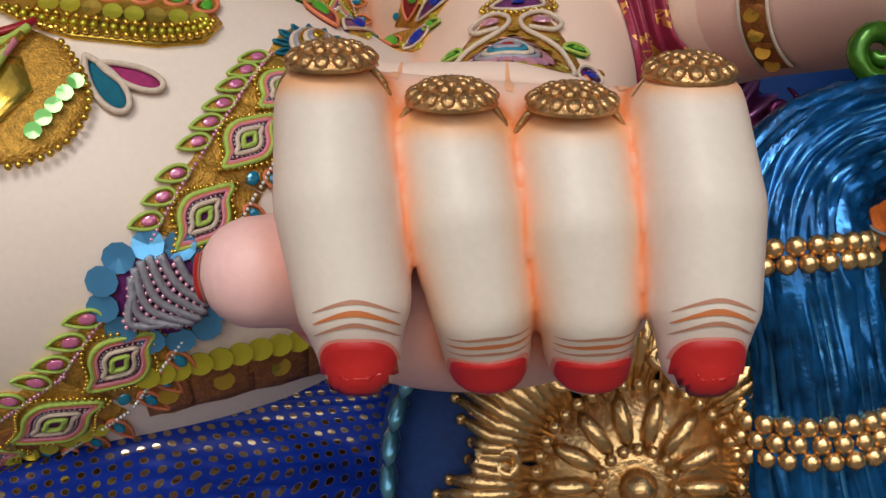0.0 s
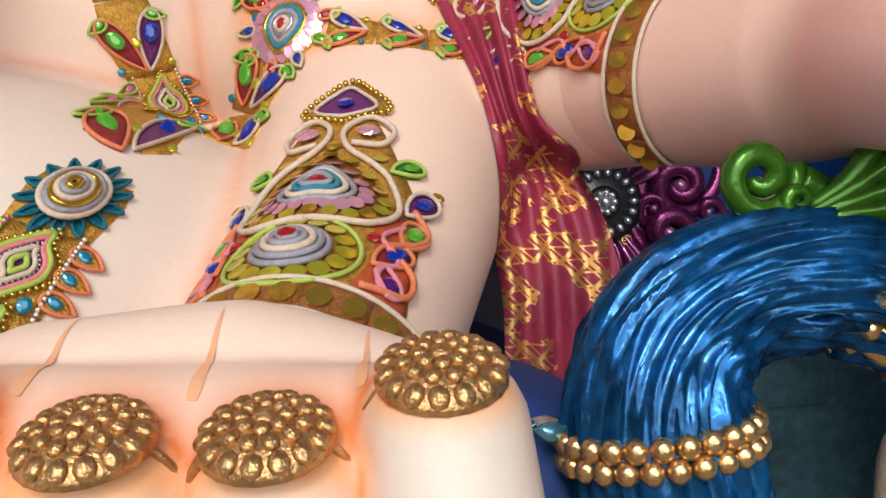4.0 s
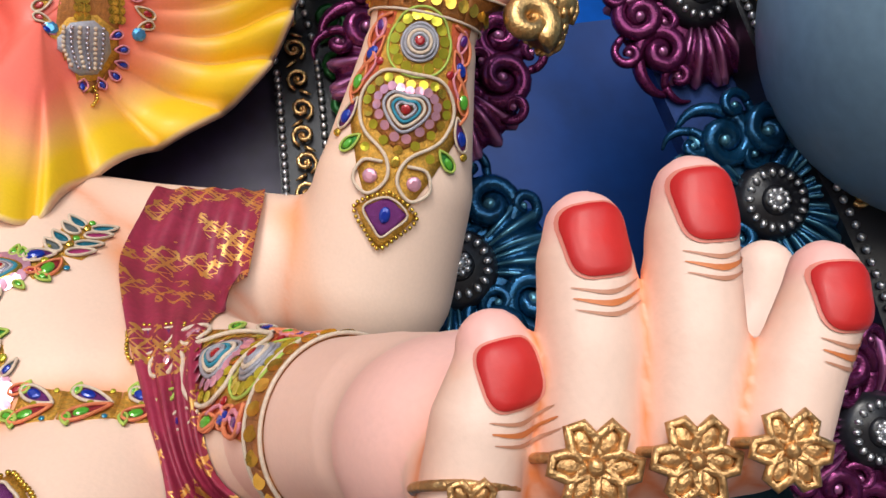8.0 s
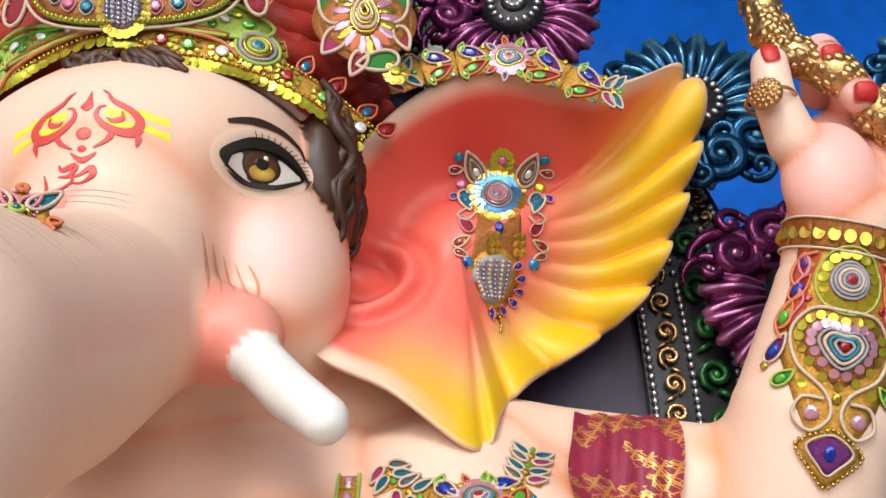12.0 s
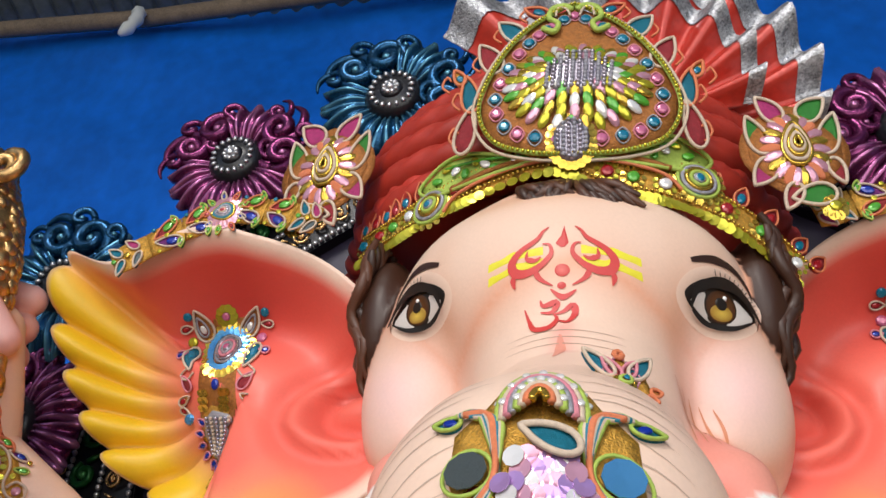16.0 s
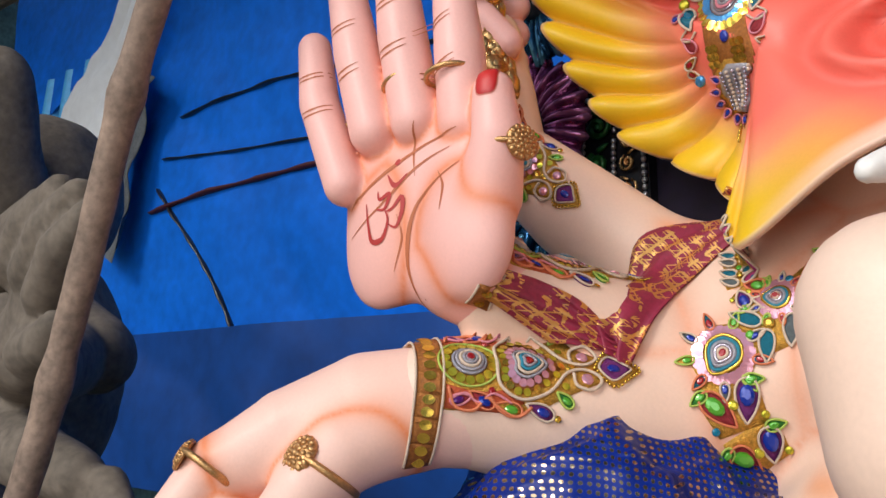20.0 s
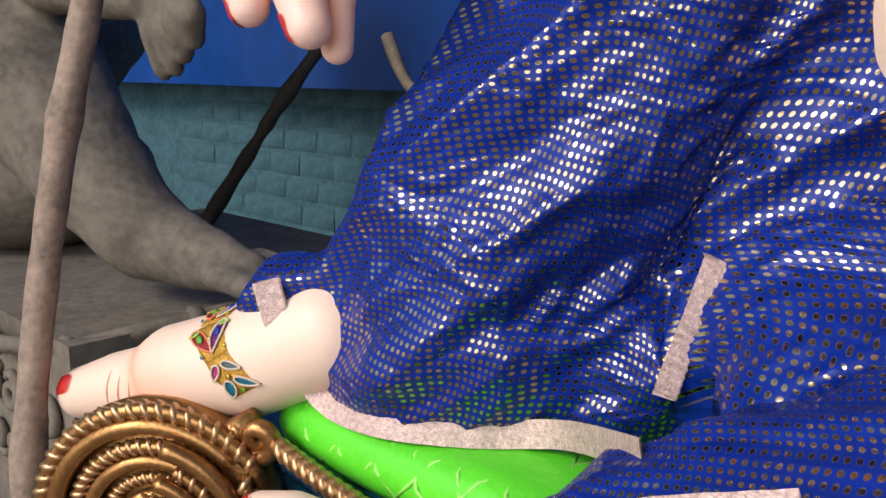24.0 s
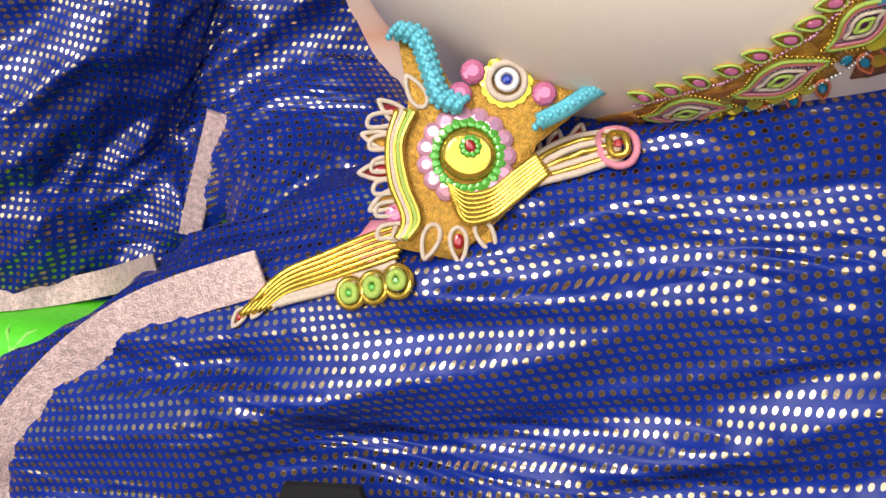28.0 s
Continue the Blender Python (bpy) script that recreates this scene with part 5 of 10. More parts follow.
for src, x, y, z, turn, sc in ((first_p, 0.935, 1.20, 2.19, 60, 1.1), (first_b, 0.96, 1.20, 1.85, 70, 1.1), (first_p, 1.03, 1.22, 1.51, 90, 1.15), (first_b, 0.88, 1.22, 2.46, 40, 1.1)):
    copy_thing(src, Matrix.Translation((x, y, z)) @ face @ pose(0, 0, 0, 0, -12, turn))


# ---- throne back with its bands ----
def arch(cx, off, n=70, y=1.22, sx=1.0):
    half = [(0.0, 2.95), (0.25, 2.88), (0.47, 2.755), (0.63, 2.645), (0.76, 2.51), (0.84, 2.36), (0.872, 2.20), (0.866, 2.0), (0.85, 1.8), (0.84, 1.5), (0.83, 1.1)]
    pts = [(cx - a, y, z) for a, z in half[::-1]] + [(cx + a, y, z) for a, z in half[1:]]
    line = [Vector(p) for p in spline(pts, n)]
    out = []
    for i, p in enumerate(line):
        d = (line[min(i + 1, n - 1)] - line[max(i - 1, 0)]).normalized()
        out.append(p - Vector((-d.z, 0, d.x)) * off)
    return out


throne = thing("throne", "carved throne back, dark violet with gold, green and silver bands", "throne", at=(-0.43, 1.25, 0.7))
inner = arch(-0.43, 0.155, 60, 1.26)
V = [(p.x, 1.262, p.z) for p in inner] + [(p.x, 1.30, p.z) for p in inner]
m = len(inner)
F = [tuple(range(m - 1, -1, -1)), tuple(range(m, 2 * m))] + [(i, i + 1, m + i + 1, m + i) for i in range(m - 1)]
under(mesh_object("back_panel", V, F, [VIOLET], smooth=False), throne)


def strip(name, o1, o2, y, mat, cx=-0.43):
    a, b = arch(cx, o1, 90, y), arch(cx, o2, 90, y)
    V, F = [], []
    for p, q in zip(a, b):
        V += [p, q, q + Vector((0, 0.03, 0)), p + Vector((0, 0.03, 0))]
    for i in range(len(a) - 1):
        for k in range(4):
            F.append((4 * i + k, 4 * i + (k + 1) % 4, 4 * i + 4 + (k + 1) % 4, 4 * i + 4 + k))
    return under(mesh_object(name, V, [f[::-1] for f in F], [mat], smooth=False), throne)


strip("black_band", -0.01, 0.165, 1.235, BLACK)


def bead_line(name, off, r, y, mat, step=0.0105):
    line = arch(-0.43, off, 300, y)
    s = Shape()
    run = 0.0
    for a, b in zip(line, line[1:]):
        run += (b - a).length
        if run > step:
            run = 0
            if b.z > 1.35:
                s.blob(b, r, seg=6, rings=4)
    return under(s.make(name, [mat], kind="stuff"), throne)


for off in (0.004, 0.034, 0.098, 0.158):
    bead_line("bead_string", off, 0.0058, 1.230, SILVER)


def scroll_line(name, off, r, mat, y, gap, thick):
    line = arch(-0.43, off, 400, y)
    run, k = 0.0, 0
    for a, b in zip(line, line[1:]):
        run += (b - a).length
        if run > gap and b.z > 1.4:
            run, k = 0.0, k + 1
            d = (b - a).normalized()
            s = Vector((-d.z, 0, d.x)) * (1 if k % 2 else -1)
            sh = Shape()
            sh.tube(curl_points(b, d, s, r, 1.5, 0.4, 16, 0.12, (0, -1, 0), 0.004), taper(16, thick * 0.7, thick, thick * 0.6), 5)
            sh.blob(b + Vector((0, -0.002, 0)), thick * 0.9, seg=6, rings=4)
            tail = [b + d * (r * 1.0), b + d * (r * 1.25) - s * (r * 0.5), b + d * (r * 1.5) - s * (r * 0.95)]
            sh.tube(tail, [thick * 0.7, thick * 0.8, thick * 0.2], 5)
            under(sh.make(name, [mat]), throne)


scroll_line("green_scroll", 0.066, 0.024, DARKGREEN, 1.228, 0.066, 0.0075)
scroll_line("gold_scroll", 0.128, 0.017, GOLD, 1.228, 0.040, 0.0042)
scroll_line("gold_scroll", 0.019, 0.010, GOLD, 1.228, 0.026, 0.0030)

# ---- seat, footrest, bolster, armrest ----
LIME = material("lime_green_cushion", (0.10, 0.62, 0.02), 0.5, 0, 0.12, 20, 0.2)
LIMEPALE = material("pale_green_stitching", (0.30, 0.74, 0.12), 0.5, 0, 0.1, 30, 0.2)
TEAL = material("teal_blue_board", (0.004, 0.16, 0.30), 0.5, 0, 0.12, 6, 0.1)
cushion = thing("seat_cushion", "bright lime green seat cushion with a pale crossed stitching", "cushion", at=(-0.9, 0.9, 0.9))
s = Shape()
prof = [(-0.05, 0.0), (-0.012, 0.012), (0.0, 0.03), (0.006, 0.05), (0.0, 0.075), (-0.012, 0.088), (-0.04, 0.094)]
V, F = [], []
front = spline([(-1.445, 0.60), (-1.40, 0.575), (-1.25, 0.57), (-1.05, 0.575), (-0.6, 0.58), (0.1, 0.60)], 40)
for x, y in front:
    for o, z in prof:
        V.append((x, y - o, 0.875 + z))
    V.append((x, 1.30, 0.969)), V.append((x, 1.30, 0.875))
k = len(prof) + 2
for i in range(len(front) - 1):
    for j in range(k):
        F.append((i * k + j, i * k + (j + 1) % k, (i + 1) * k + (j + 1) % k, (i + 1) * k + j))
F += [tuple(range(k)), tuple((len(front) - 1) * k + j for j in range(k))[::-1]]
under(mesh_object("pad", V, [f[::-1] for f in F], [LIME]), cushion)
for i in range(9):
    for sgn in (-1, 1):
        x0 = -1.32 + 0.07 * i
        under(Shape().tube([(x0, 0.572, 0.905), (x0 + sgn * 0.028, 0.566, 0.932), (x0 + sgn * 0.05, 0.585, 0.962), (x0 + sgn * 0.14, 0.75, 0.9705)], 0.0028, 5).make("stitch", [LIMEPALE]), cushion)

base = thing("plinth", "teal blue painted plinth board under the throne", "plinth", at=(-0.7, 0.9, 0.0))
s = Shape()
s.box((-0.70, 0.985, 0.36), (2.3, 0.89, 0.72)).box((-0.70, 0.94, 0.80), (1.9, 0.70, 0.145))
under(s.make("board", [TEAL], smooth=False), base)
under(Shape().box((-0.70, 0.985, 0.735), (2.36, 0.92, 0.03)).make("ledge", [TEAL], smooth=False), base)

# gold volute footrest
volute = thing("volute_footrest", "bronze-gold carved spiral volute with rope mouldings", "throne ornament", at=(-1.488, 0.47, 0.72))
vu, vv, vn = Vector((0.80, 0.60, 0.0)), Vector((0, 0, 1)), Vector((0.60, -0.80, 0))
VC = Vector((-1.500, 0.425, 0.800))
body_s = Shape()
body_s.tube([VC - vn * 0.07, VC - vn * 0.02, VC - vn * 0.005], [0.165, 0.175, 0.150], 40)
under(body_s.make("disc", [BRONZE]), volute)


def rope(name, pts, r, mat, parent, pitch=0.016, lay=0.55, label=""):
    """A moulding of slanting lobes along a line."""
    pts = [Vector(p) for p in pts]
    s = Shape()
    run = 0.0
    for a, b in zip(pts, pts[1:]):
        run += (b - a).length
        if run >= pitch:
            run = 0.0
            d = (b - a).normalized()
            o = d.orthogonal().normalized()
            o2 = d.cross(vn).normalized() if abs(d.dot(vn)) < 0.9 else o
            ax = (o2 + d * lay).normalized()
            n2 = ax.cross(d).normalized()
            s.blob(b, (r * 1.15, pitch * 0.46, r * 0.9), ax, n2.cross(ax), n2, seg=6, rings=4)
    s.tube(pts, r * 0.72, 6)
    return under(s.make(name, [mat], label=label), parent)


def spiral(r0, r1, turns, start, n, lift):
    return [VC + vu * ((r0 + (r1 - r0) * i / (n - 1)) * math.cos(start + turns * 6.2832 * i / (n - 1))) + vv * ((r0 + (r1 - r0) * i / (n - 1)) * math.sin(start + turns * 6.2832 * i / (n - 1))) + vn * (lift * i / (n - 1)) for i in range(n)]


rope("rope_moulding", spiral(0.168, 0.150, 1.0, 0.5, 160, 0.012), 0.016, BRONZE, volute)
rope("rope_moulding", spiral(0.118, 0.098, 1.15, 0.2, 120, 0.02), 0.013, BRONZE, volute, 0.013)
rope("rope_moulding", spiral(0.072, 0.050, 1.1, 0.9, 90, 0.028), 0.010, BRONZE, volute, 0.010)
for r0, r1, t, th in ((0.146, 0.128, 1.1, 0.013), (0.096, 0.078, 1.1, 0.011), (0.046, 0.010, 1.6, 0.012)):
    under(Shape().tube(spiral(r0, r1, t, 0.7, 70, 0.03), th, 8).make("coil", [BRONZE]), volute)
kn = Vector((-1.395, 0.525, 0.928))
under(Shape().tube(curl_points(kn, vu, vv, 0.032, 1.5, 2.6, 26, 0.15, vn, 0.01), taper(26, 0.012, 0.014, 0.006), 8).tube([kn + Vector((-0.005, 0, 0.03)), kn + Vector((-0.05, -0.03, -0.01)), kn + Vector((-0.06, -0.05, -0.05))], [0.012, 0.02, 0.01], 8).make("bud_scroll", [BRONZE]), volute)
rail = thing("rope_rail", "twisted bronze-gold rope moulding along the seat front", "moulding", at=(-1.2, 0.55, 0.86))
rope("twist", spline([(-1.365, 0.53, 0.925), (-1.25, 0.535, 0.903), (-1.1, 0.545, 0.885), (-0.9, 0.56, 0.868), (-0.4, 0.57, 0.85)], 220), 0.017, BRONZE, rail, 0.017, 0.8)
under(Shape().tube(spline([(-1.36, 0.55, 0.90), (-1.1, 0.565, 0.86), (-0.4, 0.59, 0.82)], 20), 0.02, 8).make("lower_bead", [NAVY]), rail)

# bolster with the gold medallion
bolster = thing("bolster", "blue bolster with braided silver-blue edge and gilded flower medallion", "bolster", at=(0.12, 0.8, 1.05))
BC = Vector((0.121, 0.555, 1.252))
VELVET = material("deep_blue_velvet", (0.006, 0.035, 0.16), 0.75, 0, 0.25, 30, 0.3)
under(Shape().tube([BC + Vector((0, 0.5, 0)), BC + Vector((0, 0.03, 0)), BC + Vector((0, 0.008, 0)), BC], [0.165, 0.165, 0.150, 0.10], 40).make("roll", [VELVET]), bolster)
for k in range(44):
    a = 2 * math.pi * k / 44
    for q in (-1, 1):
        c = BC + Vector((0.156 * math.cos(a), 0.0 + 0.006 * q, 0.156 * math.sin(a)))
        tn = Vector((-math.sin(a), 0.5 * q, math.cos(a))).normalized()
        under(Shape().blob(c, (0.015, 0.006, 0.006), tn, tn.orthogonal().normalized(), tn.cross(tn.orthogonal()).normalized(), seg=6, rings=4).make("braid_strand", [SILVER if q > 0 else NAVY]), bolster)
for k in range(8):
    a = math.pi / 4 * k + 0.2
    u, v = Vector((math.cos(a), 0, math.sin(a))), Vector((-math.sin(a), 0, math.cos(a)))
    lf = Shape()
    for j in range(-5, 6):
        tip = BC + u * (0.132 - 0.0020 * j * j) + v * (0.0088 * j) + Vector((0, -0.010 - 0.004 * (j % 2), 0))
        lf.tube([BC + u * 0.058 + v * (0.0035 * j) + Vector((0, -0.012, 0)), BC + u * 0.095 + v * (0.0078 * j) + Vector((0, -0.024, 0)), tip], [0.0035, 0.0062, 0.0030], 6)
        lf.blob(tip, 0.0042, seg=6, rings=3)
    for e in (-1, 1):
        lf.tube(curl_points(BC + u * 0.078 + v * (0.030 * e) + Vector((0, -0.018, 0)), u, v * e, 0.010, 1.3, 0.6, 16, 0.2, (0, -1, 0), 0.004), taper(16, 0.003, 0.004, 0.0025), 6)
    under(lf.make("leaf", [GOLD]), bolster)
for k in range(14):
    a = 2 * math.pi * k / 14
    u = Vector((math.cos(a), 0, math.sin(a)))
    under(Shape().blob(BC + u * 0.042 + Vector((0, -0.020, 0)), (0.018, 0.0065, 0.007), u, Vector((-math.sin(a), 0, math.cos(a))), (0, -1, 0), seg=8, rings=4).make("petal", [GOLD]), bolster)
for rr, nb, rb in ((0.064, 40, 0.0045), (0.024, 16, 0.0042)):
    bd = Shape()
    for k in range(nb):
        a = 2 * math.pi * k / nb
        bd.blob(BC + Vector((rr * math.cos(a), -0.022, rr * math.sin(a))), rb, seg=6, rings=4)
    under(bd.make("bead_ring", [GOLD], kind="stuff"), bolster)
under(Shape().tube([BC + Vector((0, 0.0, 0)), BC + Vector((0, -0.016, 0)), BC + Vector((0, -0.018, 0))], [0.066, 0.062, 0.01], 32).make("plate", [GOLD]), bolster)
under(Shape().blob(BC + Vector((0, -0.018, 0)), (0.013, 0.013, 0.016), (1, 0, 0), (0, 0, 1), (0, -1, 0), seg=12, rings=5).make("boss", [GOLD]), bolster)

# blue armrest: an arching neck with combed grooves, gold clasps and green foliage
arm = thing("peacock_neck_ornament", "blue metallic arching peacock neck ornament with gold beaded collars", "throne ornament", at=(0.25, 0.56, 1.0))
spine = spline([(0.29, 0.57, 1.02), (0.262, 0.56, 1.15), (0.238, 0.555, 1.25), (0.228, 0.55, 1.34), (0.218, 0.55, 1.405), (0.232, 0.555, 1.447), (0.272, 0.56, 1.470), (0.325, 0.565, 1.470), (0.375, 0.57, 1.450), (0.43, 0.58, 1.440), (0.50, 0.60, 1.42), (0.58, 0.63, 1.36)], 110)
rad = [0.062 - 0.023 * min(1, i / 42) - 0.008 * max(0.0, min(1.0, (i - 52) / 18)) + 0.003 * math.sin(i * 0.2) for i in range(110)]
V, F = [], []
pts = [Vector(p) for p in spine]
sides = 150
prev = None
for i, p in enumerate(pts):
    d = (pts[min(i + 1, 109)] - pts[max(i - 1, 0)]).normalized()
    sd = d.cross(Vector((0, 1, 0))).normalized()
    w = sd.cross(d)
    for k in range(sides):
        a = 2 * math.pi * k / sides
        g = 0.0030 * (1 - 2.4 * abs(noise.noise(Vector((math.cos(a) * 7 + 0.5 * math.sin(i * 0.13), math.sin(a) * 7, i * 0.075))))) + 0.0016 * (1 - 2 * abs(noise.noise(Vector((math.cos(a) * 15, math.sin(a) * 15 + 3, i * 0.14)))))
        V.append(p + sd * ((rad[i] + g * 2.0) * math.cos(a)) + w * ((rad[i] + g * 2.0) * math.sin(a)))
for i in range(109):
    for k in range(sides):
        k2 = (k + 1) % sides
        F.append((i * sides + k, i * sides + k2, (i + 1) * sides + k2, (i + 1) * sides + k))
under(mesh_object("neck", V, F, [BLUE]), arm)


COLLAR_BEAD = shape_mesh(Shape().blob((0, 0, 0), 0.0064, seg=8, rings=5), "gold_bead", [GOLD])


def collar(i, rows, r, label=""):
    p = pts[i]
    d = (pts[i + 1] - pts[i - 1]).normalized()
    sd = d.cross(Vector((0, 1, 0))).normalized()
    w = sd.cross(d)
    s = Shape()
    for j in range(rows):
        for k in range(26):
            a = 2 * math.pi * (k + 0.5 * (j % 2)) / 26
            q = p + d * (0.0105 * (j - (rows - 1) / 2)) + (sd * math.cos(a) + w * math.sin(a)) * (rad[i] + 0.0055)
            child("gold_bead", COLLAR_BEAD, arm, Matrix.Translation(q - arm.location))
    s.tube([p - d * 0.0046 * rows, p + d * 0.0046 * rows], rad[i] + 0.0030, 40)
    under(s.make("gold_collar", [GOLD], label="gold beaded collar"), arm)


collar(38, 2, 0.0062)
collar(24, 3, 0.0062)
p = pts[75]
d = (pts[76] - pts[74]).normalized()
sd = d.cross(Vector((0, 1, 0))).normalized()
w = sd.cross(d)
s = Shape()
for k in range(14):
    a = 2 * math.pi * k / 14
    o = (sd * math.cos(a) + w * math.sin(a))
    s.tube([p - d * 0.016 + o * 0.033, p + o * 0.036, p + d * 0.016 + o * 0.033], 0.0055, 6)
    for e in (-1, 1):
        s.blob(p + d * (0.020 * e) + o * 0.036, 0.0066, seg=7, rings=4)
s.tube([p - d * 0.024, p + d * 0.024], 0.034, 24)
under(s.make("gold_clasp", [GOLD], label="gold ribbed clasp"), arm)
foliage = thing("green_scroll_foliage", "glossy green carved acanthus scrolls on top of the blue armrest", "throne ornament", at=(0.36, 0.57, 1.49))
for c, r, st, tn, tail in (((0.292, 0.558, 1.518), 0.022, 0.3, -1.5, ((0.315, 0.56, 1.516), (0.335, 0.565, 1.502), (0.352, 0.57, 1.486))),
                           ((0.312, 0.556, 1.504), 0.012, 0.5, -1.4, ((0.325, 0.56, 1.503), (0.338, 0.565, 1.494), (0.352, 0.57, 1.484))),
                           ((0.372, 0.556, 1.514), 0.020, 0.1, 1.5, ((0.352, 0.56, 1.508), (0.352, 0.565, 1.488), (0.375, 0.57, 1.474), (0.42, 0.575, 1.476), (0.467, 0.58, 1.474))),
                           ((0.396, 0.556, 1.500), 0.013, 0.4, 1.4, ((0.405, 0.56, 1.498), (0.43, 0.57, 1.488), (0.460, 0.575, 1.476))),
                           ((0.416, 0.558, 1.500), 0.010, 0.4, 1.4, ((0.425, 0.56, 1.496), (0.445, 0.57, 1.486), (0.465, 0.575, 1.475))),
                           ((0.434, 0.560, 1.497), 0.009, 0.4, 1.4, ((0.44, 0.56, 1.493), (0.455, 0.57, 1.484), (0.468, 0.575, 1.474)))):
    s = Shape()
    s.tube(curl_points(c, (1, 0, 0), (0, 0, 1), r, tn, st, 24, 0.15, (0, -1, 0), 0.004), taper(24, r * 0.26, r * 0.34, r * 0.2), 7)
    s.tube(spline(tail, 16), taper(16, r * 0.42, r * 0.5, r * 0.12), 7)
    s.tube(spline([(a[0], a[1] + 0.006, a[2] - 0.004) for a in tail], 16), taper(16, r * 0.6, r * 0.6, r * 0.2), 7)
    under(s.make("scroll", [GREEN]), foliage)
for k in range(6):
    # long leaf ribs that sweep from the volute along the neck
    x1, z1 = 0.372 + 0.012 * k, 1.532 - 0.0105 * k
    s = Shape()
    s.tube(spline([(0.318, 0.556, 1.500 - 0.003 * k), (0.338, 0.550, 1.514 - 0.006 * k), (0.5 * (0.340 + x1), 0.548, z1 + 0.004 - 0.002 * k), (x1, 0.552, z1), (x1 + 0.008, 0.558, z1 - 0.012)], 18), taper(18, 0.0045, 0.0075, 0.0028), 8)
    under(s.make("leaf_rib", [GREEN]), foliage)
under(Shape().blob((0.37, 0.585, 1.487), (0.09, 0.022, 0.020), seg=14, rings=6).make("leaf_base", [GREEN]), foliage)
foliage.location += Vector((-0.010, 0.0, 0.010))


# ---- the shed ----
def sheet(name, fn, nu, nv, mat, thick=0.004, **tags):
    V = [fn(i / (nu - 1), j / (nv - 1)) for j in range(nv) for i in range(nu)]
    k = len(V)
    V = V + [(x, y + thick, z) for x, y, z in V]
    F = []
    for j in range(nv - 1):
        for i in range(nu - 1):
            a = j * nu + i
            F += [(a, a + 1, a + nu + 1, a + nu), (k + a, k + a + nu, k + a + nu + 1, k + a + 1)]
    return mesh_object(name, V, F, [mat], **tags)


def hang(x0, x1, z0, z1, y, seed, amp=0.03):
    def fn(u, v):
        x, z = x0 + (x1 - x0) * u, z0 + (z1 - z0) * v
        n1 = noise.noise(Vector((x * 0.9, z * 0.35, seed))) + 0.45 * noise.noise(Vector((x * 1.1 + z * 1.6, z * 1.3, seed + 5))) + 0.16 * noise.noise(Vector((x * 4, z * 3, seed + 9))) + 0.30 * (1 - 2.5 * abs(noise.noise(Vector((x * 0.8 + z * 1.7, z * 0.5 - x * 0.3, seed + 2))))) + 0.05 * (1 - 2 * abs(noise.noise(Vector((x * 2 + z * 5, z * 2, seed + 4)))))
        return (x, y + amp * n1, z)
    return fn


# darker copy of the tarpaulin blue, with shade put into the colour
TARPSHADE = material("shaded_blue_tarpaulin", (0.004, 0.055, 0.27), 0.45, 0, 0.3, 2.0, 0.3)
sheet("tarpaulin", hang(-6.0, 3.2, 1.50, 4.75, 2.12, 1.0, 0.09), 170, 70, TARP, label="bright blue plastic tarpaulin hung as a back wall", category="tarpaulin")
# added sheet that darkens the foot of the tarpaulin as shade does
sheet("tarpaulin", hang(-6.0, -1.2, 1.33, 2.04, 2.03, 4.0, 0.05), 90, 22, TARPSHADE, label="lower stretch of the blue tarpaulin, a sheet darkened for shade", category="tarpaulin")
sheet("tarpaulin", lambda u, v: (-6.4 + 1.75 * u - 0.1 * v, 2.03 + 0.02 * u + 0.03 * noise.noise(Vector((u * 3, v * 3, 7))), 3.45 + 2.0 * v + 0.75 * u * u * (1 - v) - 0.12 * math.sin(3.0 * u)), 34, 30, TARP, label="blue tarpaulin sagging beside the back wall", category="tarpaulin")
# added dark sheet where the tarpaulin on the right lies in shade
sheet("tarpaulin", hang(0.35, 3.3, 1.52, 2.60, 2.03, 6.0, 0.05), 60, 30, TARPSHADE, label="blue tarpaulin behind the next throne, shade put into its colour", category="tarpaulin")
WHITE = material("white_plastic_sheet", (0.72, 0.74, 0.76), 0.5, 0, 0.08, 3, 0.2)
torn_r = spline([(-5.171, 2.751, 0), (-4.903, 2.931, 0), (-4.634, 3.466, 0), (-4.484, 3.888, 0), (-4.458, 4.277, 0)], 40)
torn_l = spline([(-5.51, 3.20, 0), (-5.25, 3.46, 0), (-4.95, 3.68, 0), (-4.66, 3.97, 0), (-4.49, 4.25, 0)], 40)
sheet("plastic_sheet", lambda u, v: (torn_l[round(v * 39)][0] * (1 - u) + torn_r[round(v * 39)][0] * u + 0.03 * u * (1 - v) * math.sin(v * 40), 1.955 + 0.05 * noise.noise(Vector((u * 4, v * 5, 3))), torn_l[round(v * 39)][1] * (1 - u) + torn_r[round(v * 39)][1] * u + 0.02 * math.sin(v * 47 + u * 5) * (1 - v)), 14, 40, WHITE, label="white plastic sheet torn at the tarpaulin's edge", category="plastic sheet")
LIGHTTARP = material("light_blue_tarpaulin", (0.08, 0.42, 0.80), 0.45, 0, 0.2, 4, 0.4)
sheet("tarpaulin", lambda u, v: (-6.2 + 1.05 * u, 2.05 + 0.06 * math.sin(u * 26) * (1 - 0.5 * v), 2.55 + 1.15 * v), 40, 14, LIGHTTARP, label="pleated light blue tarpaulin beside the white sheet", category="tarpaulin")
PINKRIB = material("pink_ribbon", (0.70, 0.10, 0.16), 0.6, 0, 0.4, 30, 0.2)
